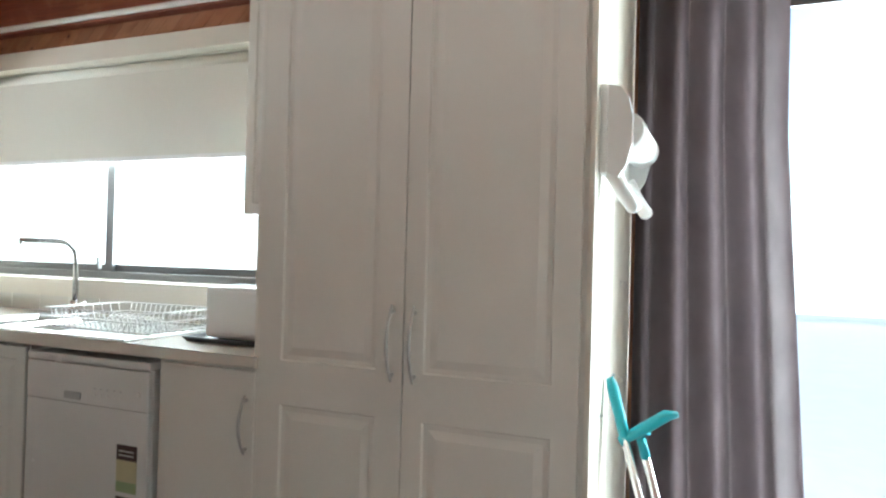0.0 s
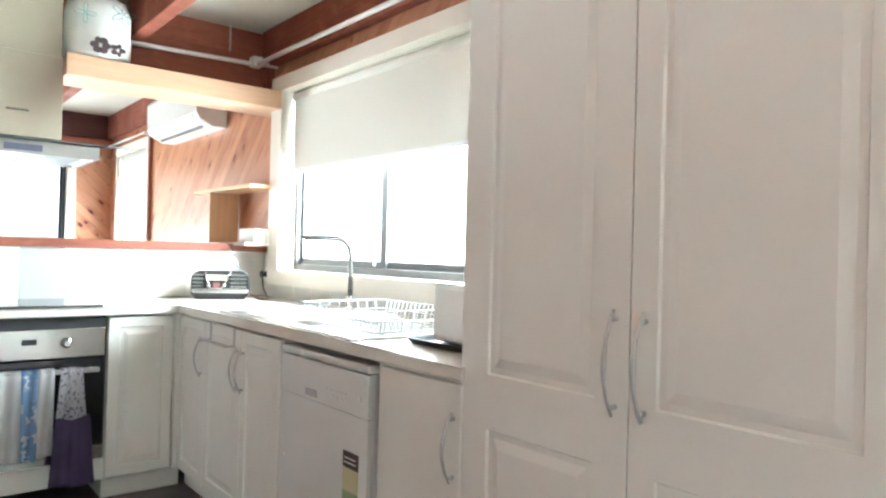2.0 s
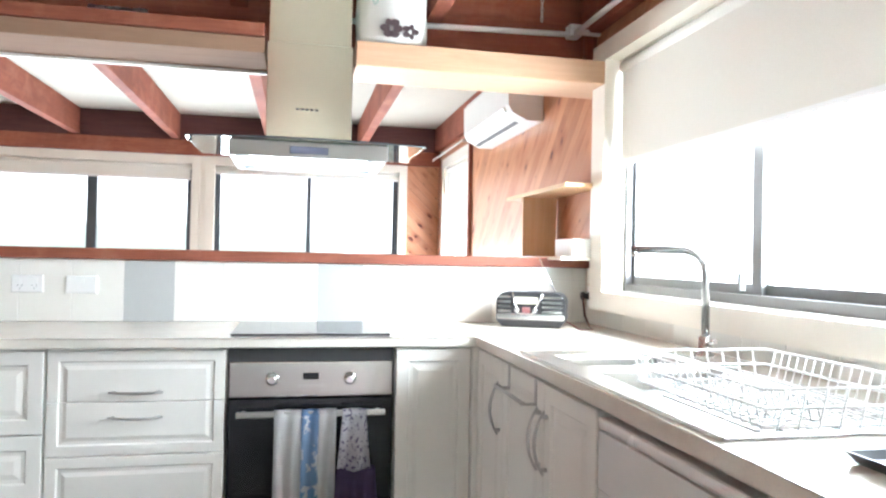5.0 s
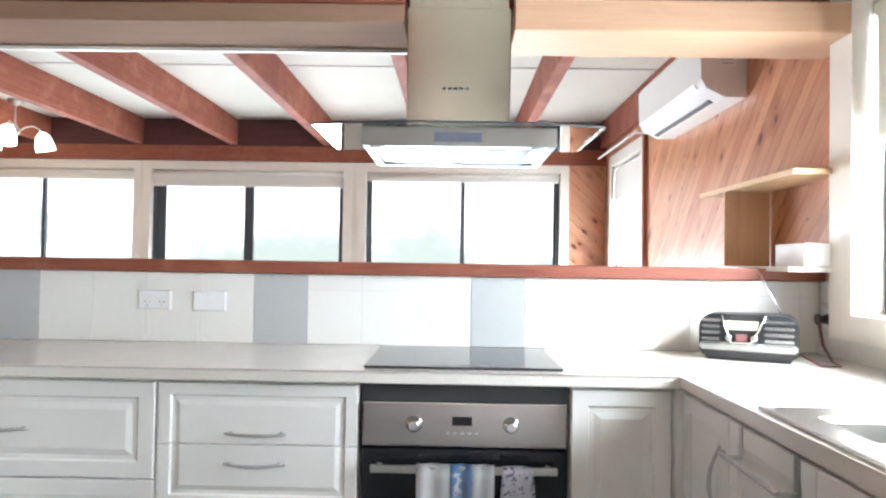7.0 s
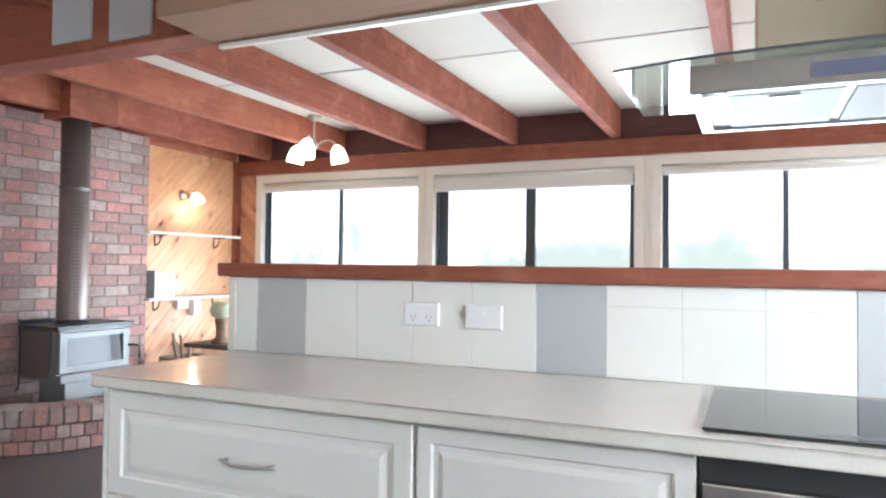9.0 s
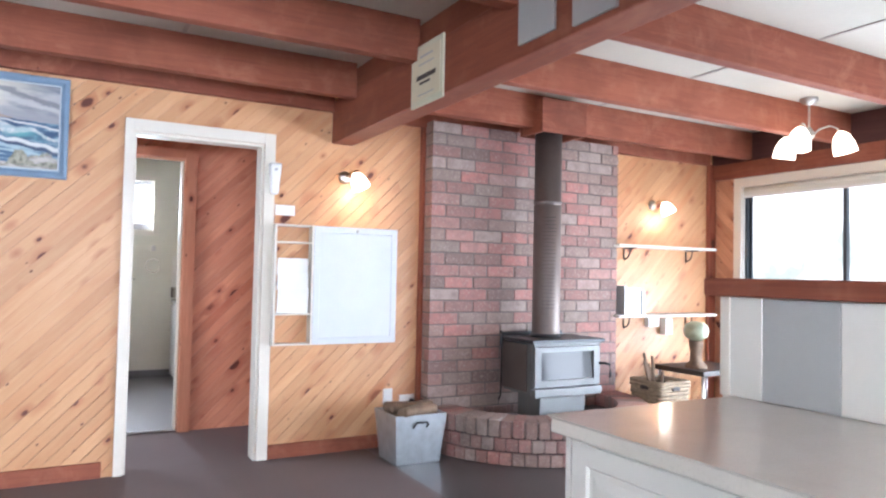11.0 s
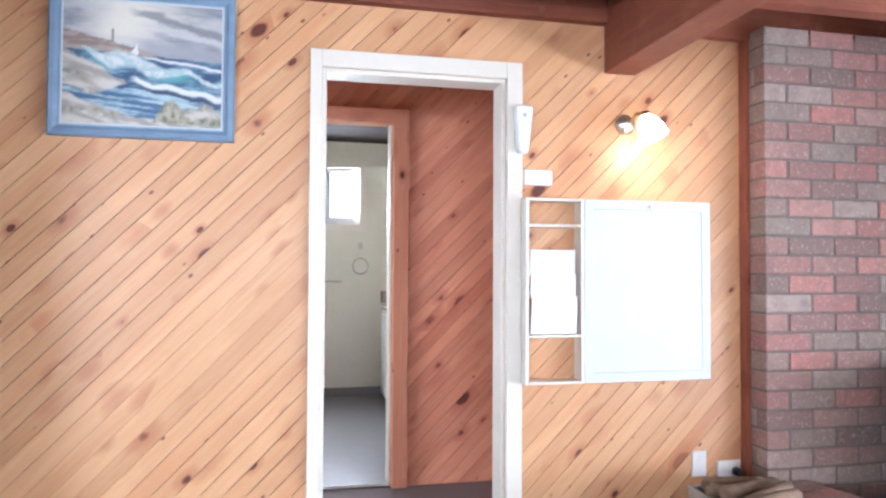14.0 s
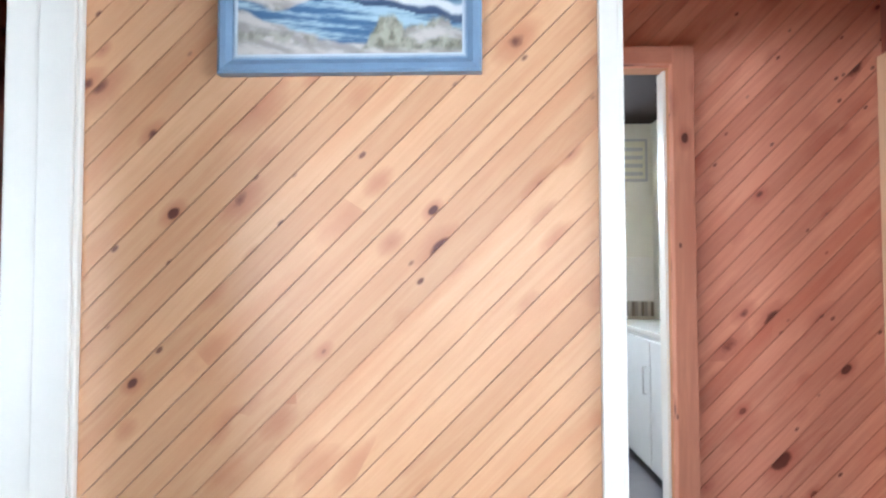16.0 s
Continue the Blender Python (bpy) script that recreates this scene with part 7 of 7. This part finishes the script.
def distance_glow():
    """Bright hazy distance: pale sky over a faint line of far trees."""
    m = bpy.data.materials.new("bright_distance")
    m.use_nodes = True
    t = m.node_tree
    t.nodes.remove(t.nodes["Principled BSDF"])
    tc = t.nodes.new("ShaderNodeTexCoord")
    n1 = t.nodes.new("ShaderNodeTexNoise")
    n1.inputs["Scale"].default_value, n1.inputs["Detail"].default_value = 0.16, 7
    t.links.new(tc.outputs["Object"], n1.inputs["Vector"])
    n2 = t.nodes.new("ShaderNodeTexNoise")
    n2.inputs["Scale"].default_value, n2.inputs["Detail"].default_value = 0.8, 8
    t.links.new(tc.outputs["Object"], n2.inputs["Vector"])
    sp = t.nodes.new("ShaderNodeSeparateXYZ")
    t.links.new(tc.outputs["Object"], sp.inputs[0])

    def calc(op, a, b, c=None):
        k = t.nodes.new("ShaderNodeMath")
        k.operation = op
        for i, v in enumerate((a, b, c)):
            if v is None:
                continue
            if isinstance(v, (int, float)):
                k.inputs[i].default_value = v
            else:
                t.links.new(v, k.inputs[i])
        return k.outputs[0]

    h = calc('MULTIPLY_ADD', n1.outputs["Fac"], 15.0, -8.6)
    h = calc('MULTIPLY_ADD', n2.outputs["Fac"], 5.0, h)
    f = calc('SUBTRACT', sp.outputs[2], h)
    r = t.nodes.new("ShaderNodeValToRGB")
    e = r.color_ramp.elements
    e[0].position, e[0].color = 0.0, (0.285, 0.305, 0.27, 1)
    e[1].position, e[1].color = 0.95, (1.0, 1.0, 1.0, 1)
    k = e.new(0.3)
    k.color = (0.32, 0.34, 0.315, 1)
    f = calc('MULTIPLY_ADD', f, 0.2, 0.25)
    t.links.new(f, r.inputs[0])
    em = t.nodes.new("ShaderNodeEmission")
    em.inputs[1].default_value = 1.0
    t.links.new(r.outputs[0], em.inputs[0])
    t.links.new(em.outputs[0], t.nodes["Material Output"].inputs[0])
    return m


sky_card = distance_glow()
grass_m = plain("pale_dry_grass", (0.20, 0.19, 0.13), 0.95, vary=0.3, scale=2)
structure("ground", [(-3000, 3000, -3000, 3000, -1.4, -1.2)], grass_m, "dry pale grass outside falling to the horizon", "ground")
structure("backdrop_west", [(-60.2, -60, -70, 60, -1.2, 20)], sky_card, "bright hazy sky over far trees", "backdrop")
structure("backdrop_north", [(-60, 50, 22, 22.2, -1.2, 3.2)], glow("bright_sky_haze", (1.0, 1.0, 1.0), 0.9), "bright hazy sky beyond the north windows", "backdrop")
structure("patio", [(-8, 6, 2.9, 22, -1.19, -0.12)], plain("pale_concrete", (0.62, 0.61, 0.58), 0.9, vary=0.08), "pale concrete outside the glass door", "pavement")
